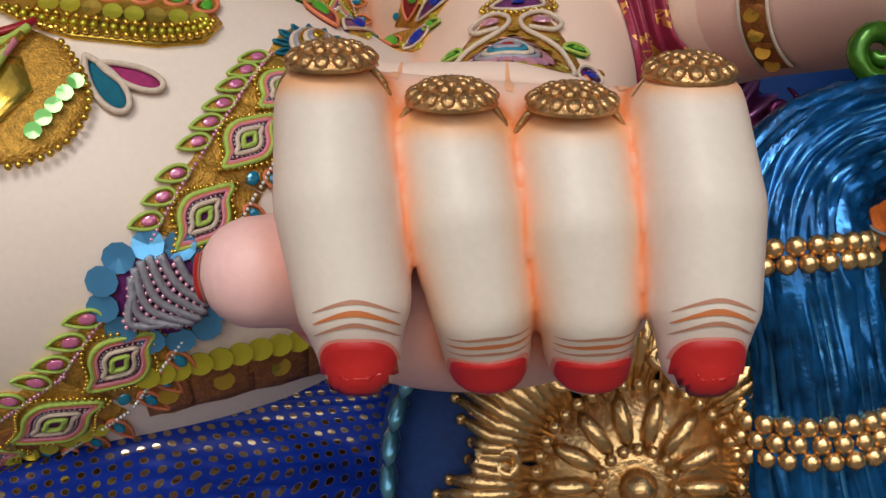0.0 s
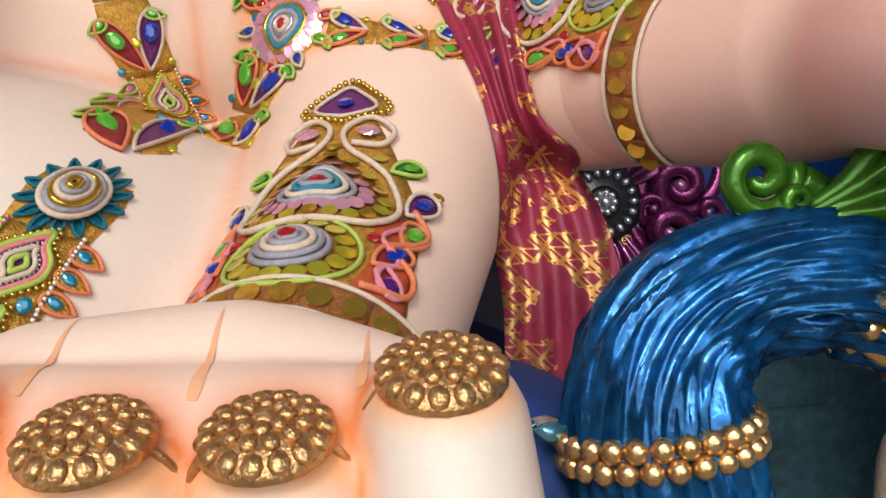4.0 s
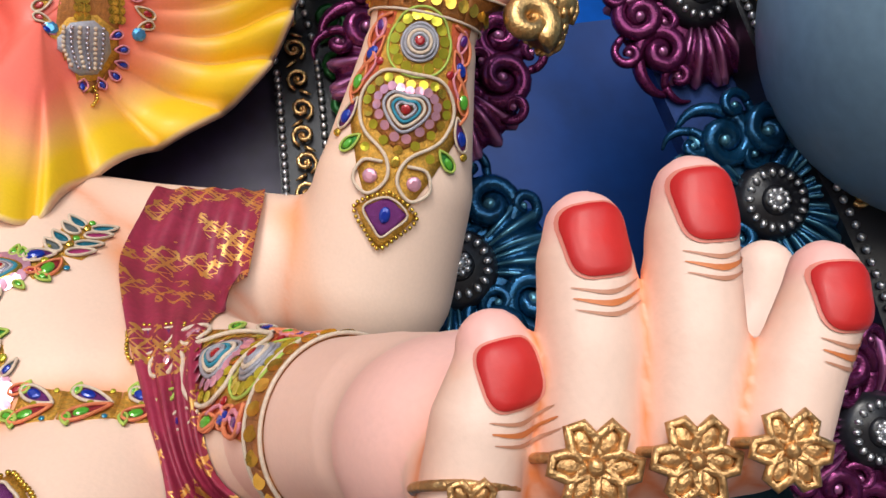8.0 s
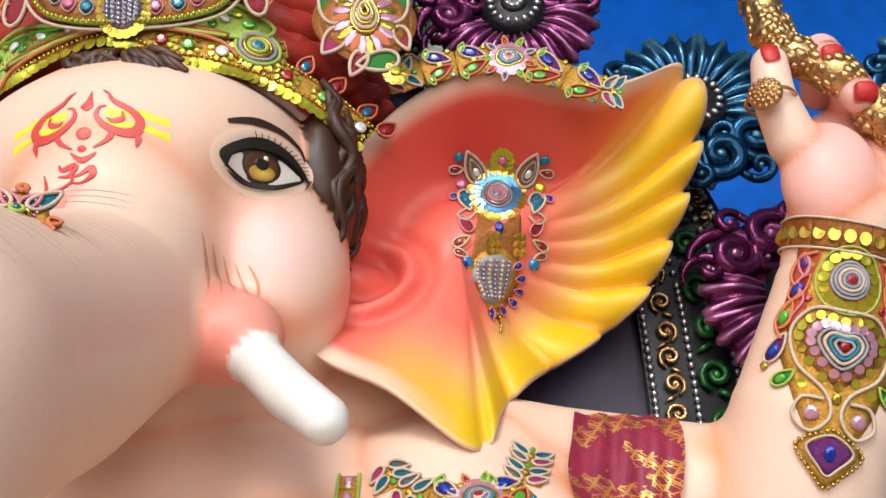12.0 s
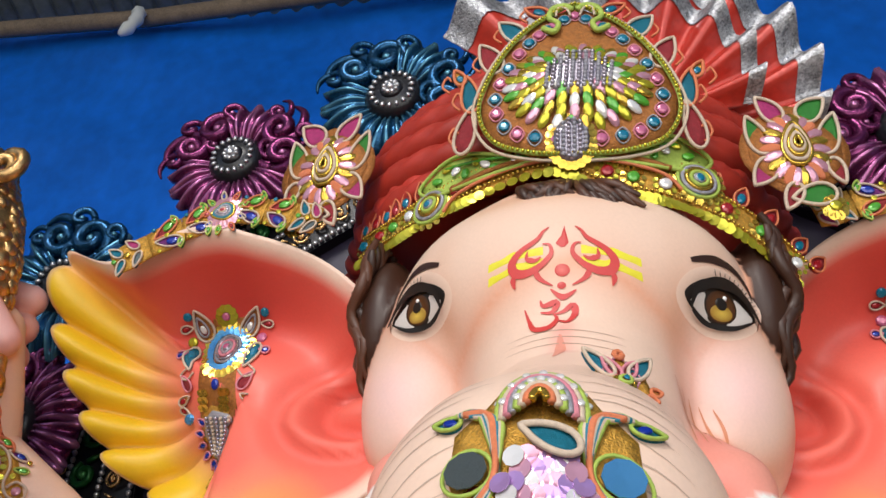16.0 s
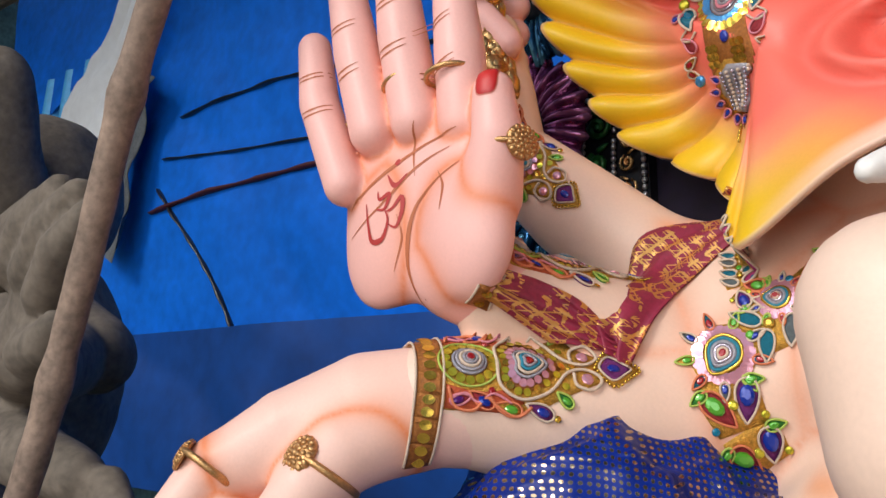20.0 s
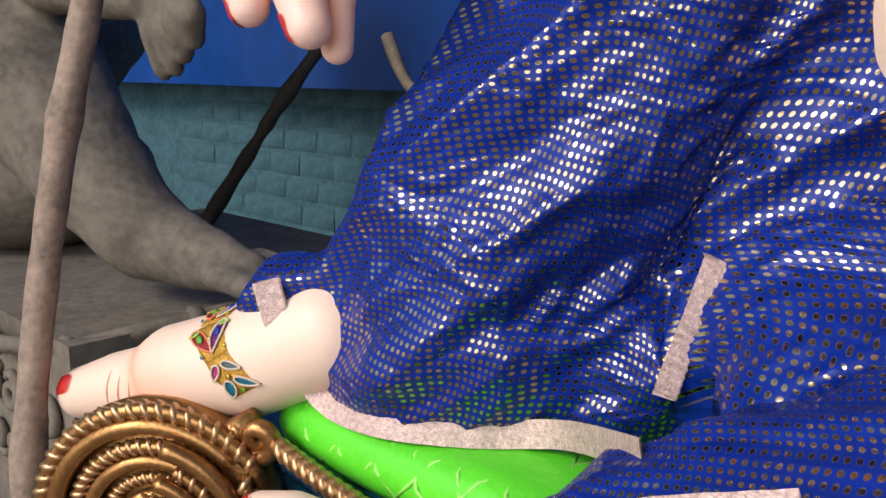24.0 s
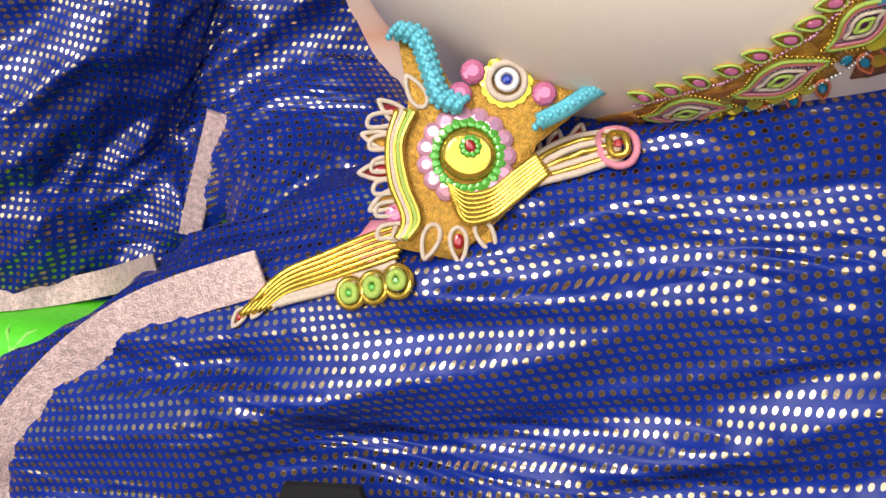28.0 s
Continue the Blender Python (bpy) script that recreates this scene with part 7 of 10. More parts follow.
# ---- ear hangings ----
def ear_hanging(o, u, v, s, sx):
    w = Orn("ear_ornament", "long beaded ear ornament with teal disc, silver shell and stones", "ear ornament", o, u, v, s, statue_tree, "ear ornaments of the statue")
    w.patch([(-30 * sx, 60), (36 * sx, 60), (40 * sx, -60), (36 * sx, -165), (4 * sx, -215), (-30 * sx, -230), (-48 * sx, -165), (-36 * sx, -60)], BROWNZARI, 0.0010, rings=8)
    w.ring(8 * sx, 64, 15, 10, 0.0065, S_LIME)
    w.gem(8 * sx, 64, 0.007, G_PINK, 1, 0, 0.005)
    for q, tx in ((-1, -42), (1, 56)):
        x = tx * sx
        w.drop(x, 48, 64, 38, -25 * q * sx, C_WHITE, BROWNZARI, None, 0.0022)
        w.drop(x + 2 * sx, 46, 40, 20, -25 * q * sx, C_GREY, C_RED, S_WHITE, 0.0018)
        w.gem(x + 28 * q * sx, 66, 0.0075, G_TEAL)
        w.drop(x + 32 * q * sx, 44, 26, 16, 80 * q * sx, C_WHITE, C_RED, G_RED)
        w.gem(x + 22 * q * sx, 18, 0.0085, G_PINK if q < 0 else S_LIME)
        w.drop(x + 32 * q * sx, -6, 20, 14, 80 * q * sx, C_PINK, F_PURPLE, G_BLUE)
        w.drop(x + 12 * q * sx, -14, 44, 26, 180 - 20 * q * sx, C_WHITE, F_TEAL, G_TEAL, 0.0020)
        w.cord([(x + 10 * q * sx, -30), (x + 26 * q * sx, -44), (x + 10 * q * sx, -52), (x - 4 * q * sx, -40)], C_WHITE, 0.0018)
        w.drop(x + 12 * q * sx, -58, 34, 20, -40 * q * sx, C_PINK, C_RED, None)
        w.drop(x + 18 * q * sx, -88, 30, 16, 60 * q * sx, C_WHITE, ZARI, G_RED)
        w.drop(x + 18 * q * sx, -108, 24, 14, 110 * q * sx, C_WHITE, ZARI, G_RED)
        w.gem(x + 8 * q * sx, -122, 0.0090, S_BLUE)
        for k in range(3):
            for j in range(2):
                w.put("sequin", (10 * q + 8) * sx + x * 0.25 + 9 * j, -76 - 13 * k, 0.0062, S_GOLD, 0.004, 1, 0, 15)
    w.ring(0, 0, 46, 24, 0.0060, S_GOLD, ratio=1.3)
    w.ring(0, 0, 37, 26, 0.0058, S_BLUE, ratio=1.2, h=0.005)
    w.coil(0, 0, 26, (C_GREY, S_SILVER, C_PINK), 1, 0.0024, G_PINK)
    w.gem(2 * sx, -62, 0.0065, G_BLUE, 1.3)
    shell = [(-26, -112), (4, -106), (22, -122), (24, -150), (4, -186), (-16, -190), (-40, -168), (-44, -136)]
    shell = [((x + 2) * sx, y) for x, y in shell]
    w.patch([(x * 1.25 + 3 * sx, -148 + (y + 148) * 1.2) for x, y in shell], ZARI, 0.0025)
    w.patch(shell, C_GREY, 0.006, "shell", 4)
    for k in range(6):
        x = (-32 + 10 * k) * sx
        w.beads([(x, -118), (x - 3 * sx, -150), (x * 0.6 - 3 * sx, -182)], 0.0028, S_SILVER if k % 2 else C_WHITE, 0.0058, False, 0.007)
    for k in range(11):
        a = radians(150 + 24 * k)
        w.drop((-9 + 50 * math.cos(a)) * sx, -152 + 52 * math.sin(a), 19, 13, math.degrees(a) * sx + (90 if sx > 0 else 90), C_PINK, F_PURPLE, G_BLUE, 0.0013)
    w.patch([(-40 * sx, -206), (2 * sx, -206), (8 * sx, -228), (-16 * sx, -262), (-46 * sx, -232)], ZARI, 0.003)
    for k in range(4):
        w.beads([((-36 + 9 * k) * sx, -212), ((-30 + 6 * k) * sx, -244)], 0.0028, C_GREY if k % 2 else S_GOLD, 0.0056, False, 0.004)
    w.beads([(-40 * sx, -206), (-46 * sx, -232), (-16 * sx, -262), (8 * sx, -228), (2 * sx, -206)], 0.0025, S_GOLD, 0.0055)


ear_hanging((0.083, 1.108, 2.283), (0.99, 0.051, -0.13), (0.139, -0.417, 0.898), 0.000816, 1)
ear_hanging((-0.907, 1.048, 2.275), (0.97, 0.20, 0.10), (-0.10, -0.412, 0.891), 0.000830, -1)


# ---- crown ----
crown_u, crown_v = (0.99, 0.10, 0.0), (0.0, 0.0, 1.0)
plaque_shell = shell_tree(-0.60, -0.10, 2.34, 2.80, lambda x, z: 0.796 + 0.10 * (x + 0.35) + 0.8 * (x + 0.35) ** 2 + 0.9 * (z - 2.53) ** 2)
band_shell = shell_tree(-0.75, -0.02, 2.22, 2.60, lambda x, z: 0.822 + 1.6 * (x + 0.37) ** 2)
drop_shell = shell_tree(-0.90, 0.08, 2.34, 2.66, lambda x, z: 0.884 + 0.25 * abs(x + 0.40) ** 2)
w = Orn("crown_plaque", "pear-shaped crown plaque with sequin leaves, stones and silver bugle beads", "crown plaque", (-0.350, 0.80, 2.522), crown_u, crown_v, 0.000775, plaque_shell, "", 0.10, 0.0)
w.sy = 1.24
pear = [(0, 165), (40, 140), (70, 120), (110, 80), (150, 20), (168, -40), (140, -90), (80, -112), (0, -118), (-80, -112), (-140, -90), (-166, -40), (-148, 20), (-110, 80), (-72, 118), (-42, 140)]
w.patch(pear, BROWNZARI, 0.004, rings=7)
w.cord(pear, C_LIME, 0.0032, True, 0.006, 70)
w.beads(pear + pear[:1], 0.0028, S_LIME, 0.0058, False, 0.010)
w.cord([(x * 1.07, 8 + (y - 8) * 1.06) for x, y in pear], C_WHITE, 0.0022, True, 0.004, 70)
for k, q in enumerate(spline([(x * 0.84, 6 + (y - 6) * 0.82, 0) for x, y in pear], 30, True)):
    w.gem(q[0], q[1], 0.0076, (G_PINK, G_TEAL)[k % 2], 1, 0, 0.007)
    w.cord([(q[0] + 12 * math.cos(a), q[1] + 12 * math.sin(a)) for a in (0, 1.57, 3.14, 4.71)], (C_PINK, C_GREY)[k % 2], 0.0012, True, 0.005, 12)
for row, (rx, ry, y0, n) in enumerate(((112, 66, -8, 30), (96, 54, -4, 27), (80, 42, 0, 23), (66, 32, 4, 19))):
    for k in range(n):
        a = 2 * math.pi * k / n
        w.put("stone", rx * math.cos(a), y0 + ry * math.sin(a), 0.0068, (S_LIME, S_GOLD, G_GREEN, S_WHITE, S_LIME, S_PINK)[(k * 5 + row) % 6], 0.008 + 0.003 * row, 2.0, math.degrees(a) + 90, 18)
tri = [(-58, -18), (-50, 12), (-24, 34), (4, 44), (30, 34), (56, 8), (62, -14), (30, -26), (-30, -28)]
w.patch(tri, S_SILVER, 0.019, "beaded_centre", 4)
for k in range(11):
    x = -50 + 10.4 * k
    top = 12 + 30 * math.cos(x / 40) if abs(x) < 62 else 0
    w.beads([(x - 2, -22), (x + 1, 5), (x + 3, top)], 0.0034, S_SILVER if k % 2 else C_GREY, 0.0060, False, 0.020)
w.ring(-12, -98, 36, 22, 0.0062, S_GOLD, h=0.008)
w.patch(oval(29, 29, 20, -12, -98), S_SILVER, 0.013, "beaded_disc")
for k in range(6):
    x = -34 + 9 * k
    hh = math.sqrt(max(0, 27 ** 2 - (x + 12) ** 2))
    w.beads([(x, -98 - hh), (x, -98 + hh)], 0.0032, C_GREY if k % 2 else S_SILVER, 0.0060, False, 0.014)
for k, (x, y, L, W, tn, cd, fl) in enumerate(((152, 62, 74, 40, -30, C_WHITE, C_RED), (116, 118, 66, 38, -42, C_WHITE, F_TEAL), (185, -2, 70, 34, -12, C_ORANGE, F_TEAL), (188, -62, 76, 38, 15, C_WHITE, C_RED), (70, 160, 50, 28, -60, C_ORANGE, C_RED), (206, 34, 36, 20, -30, C_ORANGE, ZARI))):
    for sx in (-1, 1):
        w.drop(sx * x, y, L, W, sx * tn, cd, fl, G_TEAL if k in (4, 5) else None, 0.0024)
        w.cord([(sx * (x + 16), y - 26), (sx * (x + 30), y - 10), (sx * (x + 22), y + 6), (sx * (x + 14), y - 4)], C_ORANGE, 0.0018)
for sx in (-1, 1):
    w.cord([(sx * 4, 146), (sx * 20, 158), (sx * 40, 150), (sx * 46, 128), (sx * 30, 112), (sx * 38, 94), (sx * 58, 104)], C_LIME, 0.0045, False, 0.008, 36)
    w.cord([(sx * 8, 130), (sx * 16, 150), (sx * 30, 152), (sx * 34, 130)], C_WHITE, 0.0018, False, 0.010, 20)

band = Orn("crown_band", "curved gold crown band with lime sequin edge and pointed stone border", "crown band", (-0.381, 0.825, 2.385), (1, 0, 0), (0, 0, 1), 0.001, band_shell, "", 0.25, 0.004)
arc = [(-306, -12), (-255, -18), (-210, -16), (-150, -10), (-97, -3), (-2, 11), (60, -20), (120, -30), (173, -42), (230, -65), (284, -105)]
line = [Vector((x, y)) for x, y, _ in spline([(a, b, 0) for a, b in arc], 64)]
side = []
for i, q in enumerate(line):
    d = (line[min(i + 1, 63)] - line[max(i - 1, 0)]).normalized()
    side.append(Vector((-d.y, d.x)))
for i in range(0, 60, 4):
    a, b = line[i:i + 6], side[i:i + 6]
    band.patch([(q.x, q.y) for q in a] + [(q.x + n_.x * 44, q.y + n_.y * 44) for q, n_ in list(zip(a, b))[::-1]], ZARI, 0.003)
for i in range(64):
    q, n_ = line[i], side[i]
    band.put("sequin", q.x - n_.x * 4, q.y - n_.y * 4, 0.0078, S_LIME, 0.006, 1, i * 33, 14)
    if i % 4 == 1:
        band.gem(q.x + n_.x * 24, q.y + n_.y * 24, 0.0085, (G_TEAL, G_RED, G_GREEN, S_WHITE)[(i // 4) % 4], 1, 0, 0.006)
        band.ring(q.x + n_.x * 24, q.y + n_.y * 24, 13, 9, 0.0035, S_GOLD if i % 8 == 1 else S_LIME, h=0.005)
    if i % 3 == 0 and abs(q.x) > 150:
        ang = math.degrees(math.atan2(n_.y, n_.x)) - 90
        band.drop(q.x + n_.x * 58, q.y + n_.y * 58, 34, 19, ang, C_ORANGE, C_RED, (G_TEAL, G_RED)[i % 2], 0.0016)
for o_ in (9, 40):
    band.beads([(q.x + n_.x * o_, q.y + n_.y * o_) for q, n_ in zip(line, side)][::3], 0.0026, S_GOLD, 0.0060, False, 0.004)
for sx in (-1, 1):
    leaf = [(20, 28), (60, 40), (110, 62), (150, 66), (190, 40), (170, 16), (130, 14), (80, 18)]
    band.patch([(sx * x, y) for x, y in leaf][::sx], C_LIME, 0.007, "wing", 4)
    band.cord([(sx * x, y) for x, y in leaf], C_LIME, 0.0030, True, 0.008, 40)
    band.cord([(sx * 30, 32), (sx * 90, 44), (sx * 150, 52)], G_GREEN, 0.0022, False, 0.010, 24)
    for k in range(9):
        band.gem(sx * (50 + 14 * k), 34 + 9 * math.sin(k * 2.1) + 1.5 * k, 0.0058, (S_WHITE, S_LIME, G_GREEN)[k % 3], 1.5, sx * (40 + 30 * k), 0.010)
    band.coil(sx * 172, 4, 25, (C_LIME, C_GREY, S_GOLD), 1, 0.0028, G_TEAL, 0.006)
    band.ring(sx * 172, 4, 30, 16, 0.0050, S_GOLD, h=0.006)
    band.cord([(sx * 10, 24), (sx * 70, 18), (sx * 130, 4), (sx * 150, -16)], C_ORANGE, 0.0024, False, 0.008, 30)
    band.cord([(sx * 10, 30), (sx * 80, 26), (sx * 140, 14)], BROWNZARI, 0.0040, False, 0.007, 30)

for sx, o, s in ((-1, (-0.733, 0.893, 2.501), 0.000835), (1, (-0.074, 0.907, 2.466), 0.000777)):
    w = Orn("crown_side_drop", "large paisley crown side ornament with pink, gold and green petals", "crown ornament", o, crown_u, crown_v, s, drop_shell, "side ornaments of the crown", 0.10, 0.0)
    w.sy = 1.18
    w.patch(oval(74, 92, 26, 0, 2, 0.12, 90), BROWNZARI, 0.001, rings=5)
    w.patch(oval(62, 78, 24, 0, 0, 0.1, 90), BROWNZARI, 0.003, rings=5)
    w.patch([(x * 0.8, y * 0.9) for x, y in oval(60, 74, 24, 0, 0)], S_GOLD, 0.005, rings=4)
    for k in range(22):
        a = 2 * math.pi * k / 22
        w.put("stone", 42 * math.cos(a), 52 * math.sin(a), 0.0075, (S_PINK, S_GOLD, S_PINK, C_ORANGE)[k % 4], 0.006, 2.0, math.degrees(a) + 90, 15)
    for k, f in enumerate((1.0, 0.8, 0.6, 0.42, 0.25)):
        w.cord([(x * f, y * f + 2) for x, y in ((0, 44), (18, 20), (24, -8), (14, -28), (0, -32), (-14, -28), (-24, -8), (-18, 20))], (S_GOLD, C_WHITE, S_GOLD, C_WHITE, S_GOLD)[k], 0.0030, True, 0.008 + 0.0022 * k, 30)
    for x, y, L, W, tn, fl in ((-72, 30, 70, 34, 20, F_GREEN), (72, 36, 76, 34, -20, F_GREEN), (-40, 84, 56, 34, 40, C_MAG), (46, 86, 60, 36, -50, F_GREEN if sx > 0 else C_MAG), (-66, -46, 56, 34, 140, C_MAG), (20, -88, 70, 34, 100, F_GREEN), (74, -40, 44, 26, 200, C_RED), (-20, -92, 48, 26, 150, C_RED)):
        w.drop(sx * x * 0.86, y * 0.9, L * 1.05, W * 1.15, sx * tn, C_WHITE, fl, None, 0.0026)
    w.ring(sx * 46, -98 if sx > 0 else -92, 15, 10, 0.0070, S_GOLD)
    w.gem(sx * 46, -98 if sx > 0 else -92, 0.008, S_LIME, 1, 0, 0.006)


def garland(name, label, category, path, width, n_out, tree, motifs, group="", reach=0.12, lift=0.0, base=ZARI):
    """A band of motifs that follows a path over a surface."""
    path = [Vector(p) for p in path]
    o = sum(path, Vector()) / len(path)
    nrm = Vector(n_out).normalized()
    d = (path[-1] - path[0])
    v = (d - nrm * d.dot(nrm)).normalized()
    u = v.cross(nrm).normalized()
    w = Orn(name, label, category, o, u, v, 1.0, tree, group, reach, lift)
    flat = [((p - o).dot(u), (p - o).dot(v), 0) for p in path]
    m = len(motifs)
    fine = [Vector((x, y)) for x, y, _ in spline(flat, m * 6 + 1)]
    for k, mo in enumerate(motifs):
        i = k * 6 + 3
        c = fine[i]
        d = (fine[min(i + 2, len(fine) - 1)] - fine[max(i - 2, 0)])
        step = d.length * 1.5
        d = d.normalized()
        ang = math.degrees(math.atan2(d.y, d.x)) - 90
        a_, b_ = fine[i - 3], fine[i + 3]
        q = Vector((-d.y, d.x)) * (width * 0.42)
        w.patch([tuple(a_ + q), tuple(a_ - q), tuple(c - q * 1.15), tuple(b_ - q), tuple(b_ + q), tuple(c + q * 1.15)], base, 0.0012, "backing_fabric", 3)
        mo(w, c.x, c.y, step, width, ang)
    return w


def local(x, y, ang, a, b):
    c, s = math.cos(radians(ang)), math.sin(radians(ang))
    return x + a * c - b * s, y + a * s + b * c


def m_rainbow(w, x, y, L, W, ang):
    """A slanting eye of nested coloured cords in a beaded gold field, with leaves along both sides."""
    def eye(f, g=1.0):
        return [local(x, y, ang, a * W * 0.40 * f * g, b * L * 0.47 * f) for a, b in ((0.22, 1), (0.30, 0.62), (0.58, 0.22), (0.60, -0.22), (0.25, -0.62), (-0.22, -1), (-0.30, -0.62), (-0.58, -0.22), (-0.60, 0.22), (-0.25, 0.62))]
    w.patch(eye(1.12, 1.25), ZARI, 0.0022, "gold_field", 3)
    w.beads(eye(1.12, 1.22) + eye(1.12, 1.22)[:1], 0.0016, S_GOLD, 0.0036, False, 0.003)
    w.patch(eye(0.92), C_RED, 0.0030, "eye_field", 3)
    w.cord(eye(1.0), C_LIME, 0.0019, True, 0.0028, 40)
    w.cord(eye(0.90), C_ORANGE, 0.0014, True, 0.0032, 40)
    w.cord(eye(0.82), C_PINK, 0.0013, True, 0.0034, 40)
    w.beads(eye(0.66) + eye(0.66)[:1], 0.0011, S_SILVER, 0.0028, False, 0.0034)
    w.cord(eye(0.52), C_WHITE, 0.0016, True, 0.0036, 32)
    w.patch(eye(0.46), F_PURPLE, 0.0036, "eye_centre", 2)
    w.cord(eye(0.26), C_LIME, 0.0017, True, 0.0042, 24)
    for sx in (-1, 1):
        for k in (-1, 0, 1):
            px, py = local(x, y, ang, sx * W * 0.50, k * L * 0.31 + 0.04 * L)
            w.drop(px, py, W * 0.36, W * 0.20, ang - (42 if sx > 0 else 70) * sx, C_LIME if sx > 0 else C_ORANGE, ZARI, G_PINK if sx > 0 else G_TEAL, 0.0012)
        w.beads([local(x, y, ang, sx * W * 0.36, b * L * 0.5) for b in (-1, -0.3, 0.3, 1)], 0.0014, S_PINK if sx > 0 else S_WHITE, 0.0032, False, 0.003)
    w.gem(*local(x, y, ang, -W * 0.24, L * 0.44), 0.0040, G_TEAL, 1.2, ang, 0.004)


def m_paisley(w, x, y, L, W, ang):
    for sx, fl, gm in ((-1, F_PURPLE, G_BLUE), (1, C_RED, G_GREEN)):
        px, py = local(x, y, ang, sx * W * 0.24, 0)
        w.drop(px, py, L * 0.8, W * 0.42, ang + sx * 25, C_WHITE if sx < 0 else C_ORANGE, fl, gm, 0.0016)
        px, py = local(x, y, ang, sx * W * 0.48, -L * 0.3)
        w.drop(px, py, W * 0.34, W * 0.2, ang - 70 * sx, C_LIME, F_GREEN, G_GREEN, 0.0014)
        px, py = local(x, y, ang, sx * W * 0.42, L * 0.32)
        w.gem(px, py, W * 0.07, (S_LIME, G_TEAL)[sx > 0])
    w.gem(x, y, W * 0.09, S_LIME, 1, 0, 0.004)


def m_leaf(w, x, y, L, W, ang):
    for sx in (-1, 1):
        for k, (b, fl) in enumerate(((0.25, F_TEAL), (-0.2, F_SLATE if sx < 0 else C_MAG))):
            px, py = local(x, y, ang, sx * W * 0.30, b * L)
            w.drop(px, py, W * 0.55, W * 0.27, ang - 55 * sx, C_WHITE, fl, None, 0.0016)
    w.put("stone", x, y, W * 0.10, S_GOLD, 0.004)
    w.gem(*local(x, y, ang, 0, L * 0.35), W * 0.08, G_GREEN, 1, 0, 0.004)


def m_medal(w, x, y, L, W, ang):
    """A round medallion: coiled heart in a ring of lilac sequins."""
    R = W * 0.46
    w.patch(oval(R * 1.15, R * 1.2, 22, x, y), ZARI, 0.002)
    w.ring(x, y, R * 0.92, 20, 0.0075, S_PINK, h=0.004, tip=16)
    for k, f in enumerate((0.74, 0.60, 0.46, 0.32, 0.18)):
        w.cord([local(x, y, ang, a * R * f, b * R * f) for a, b in ((0, 1.15), (0.7, 0.4), (0.85, -0.3), (0.4, -0.9), (-0.4, -0.9), (-0.85, -0.3), (-0.7, 0.4))], (S_GOLD, C_TEAL, C_GREY, S_SILVER, C_WHITE)[k], 0.0025, True, 0.004 + 0.001 * k, 28)
    w.gem(x, y, 0.005, G_RED, 1.3, ang, 0.010)
    for k in range(9):
        a = radians(40 * k + ang)
        w.drop(x + R * 1.38 * math.cos(a), y + R * 1.38 * math.sin(a), R * 0.7, R * 0.36, math.degrees(a) - 90, (C_WHITE, C_LIME, C_ORANGE)[k % 3], (F_SLATE, ZARI, F_TEAL)[k % 3], (G_BLUE, G_GREEN, G_RED)[k % 3], 0.0014)


def m_chain(w, x, y, L, W, ang):
    for sx in (-1, 1):
        w.cord([local(x, y, ang, sx * W * 0.42, -L * 0.5), local(x, y, ang, sx * W * 0.42, L * 0.5)], C_LIME, 0.0022)
    w.gem(x, y, W * 0.20, S_PINK, 1.2, ang)
    w.gem(*local(x, y, ang, 0, L * 0.42), W * 0.13, S_WHITE, 1)


def m_disc(w, x, y, L, W, ang):
    R = W * 0.42
    w.ring(x, y, R * 1.28, 12, 0.0095, S_BLUE, h=0.004, tip=10)
    w.patch(oval(R * 1.02, R * 1.02, 24, x, y), F_PURPLE, 0.005)
    for k in range(7):
        a = -R * 0.85 + R * 0.28 * k
        hh = math.sqrt(max(0.0, R * R - a * a))
        w.cord([(x - hh * 0.95, y + a * 0.7 - R * 0.15), (x, y + a + R * 0.12), (x + hh * 0.95, y + a * 0.7 - R * 0.3)], C_GREY, 0.0026, False, 0.007, 14)
        w.beads([(x - hh * 0.9, y + a * 0.7 - R * 0.02), (x, y + a + R * 0.26), (x + hh * 0.9, y + a * 0.7 - R * 0.16)], 0.0017, S_PINK, 0.0048, False, 0.007)


def m_shell(w, x, y, L, W, ang):
    """A small ribbed shell in a ring of dark blue petals."""
    R = W * 0.30
    for k in range(14):
        a = 2 * math.pi * k / 14
        w.drop(x + R * 1.30 * math.cos(a), y + R * 1.30 * math.sin(a), R * 0.75, R * 0.34, math.degrees(a) - 90, F_TEAL, F_TEAL, None, 0.0012)
    w.patch(oval(R, R, 22, x, y), F_SLATE, 0.006)
    for k in range(6):
        q = R * (0.98 - 0.165 * k)
        w.cord([(x + q * math.cos(a), y + q * math.sin(a)) for a in np.linspace(0, 6.2832, 12, endpoint=False)], (C_WHITE, C_GREY, S_GOLD)[k % 3], 0.0020, True, 0.007 + 0.0024 * k, 22)


def m_gold(w, x, y, L, W, ang):
    w.patch([local(x, y, ang, a * W * 0.4, b * L * 0.52) for a, b in ((-1, -1), (1, -1), (1, 1), (-1, 1))], BROWNZARI, 0.003)
    w.put("sequin", *local(x, y, ang, 0, 0), W * 0.20, S_GOLD, 0.004)
    for k in (-1, 0, 1):
        w.put("sequin", *local(x, y, ang, -W * 0.46, k * L * 0.33), W * 0.24, S_LIME, 0.004, 1, 0, 10)


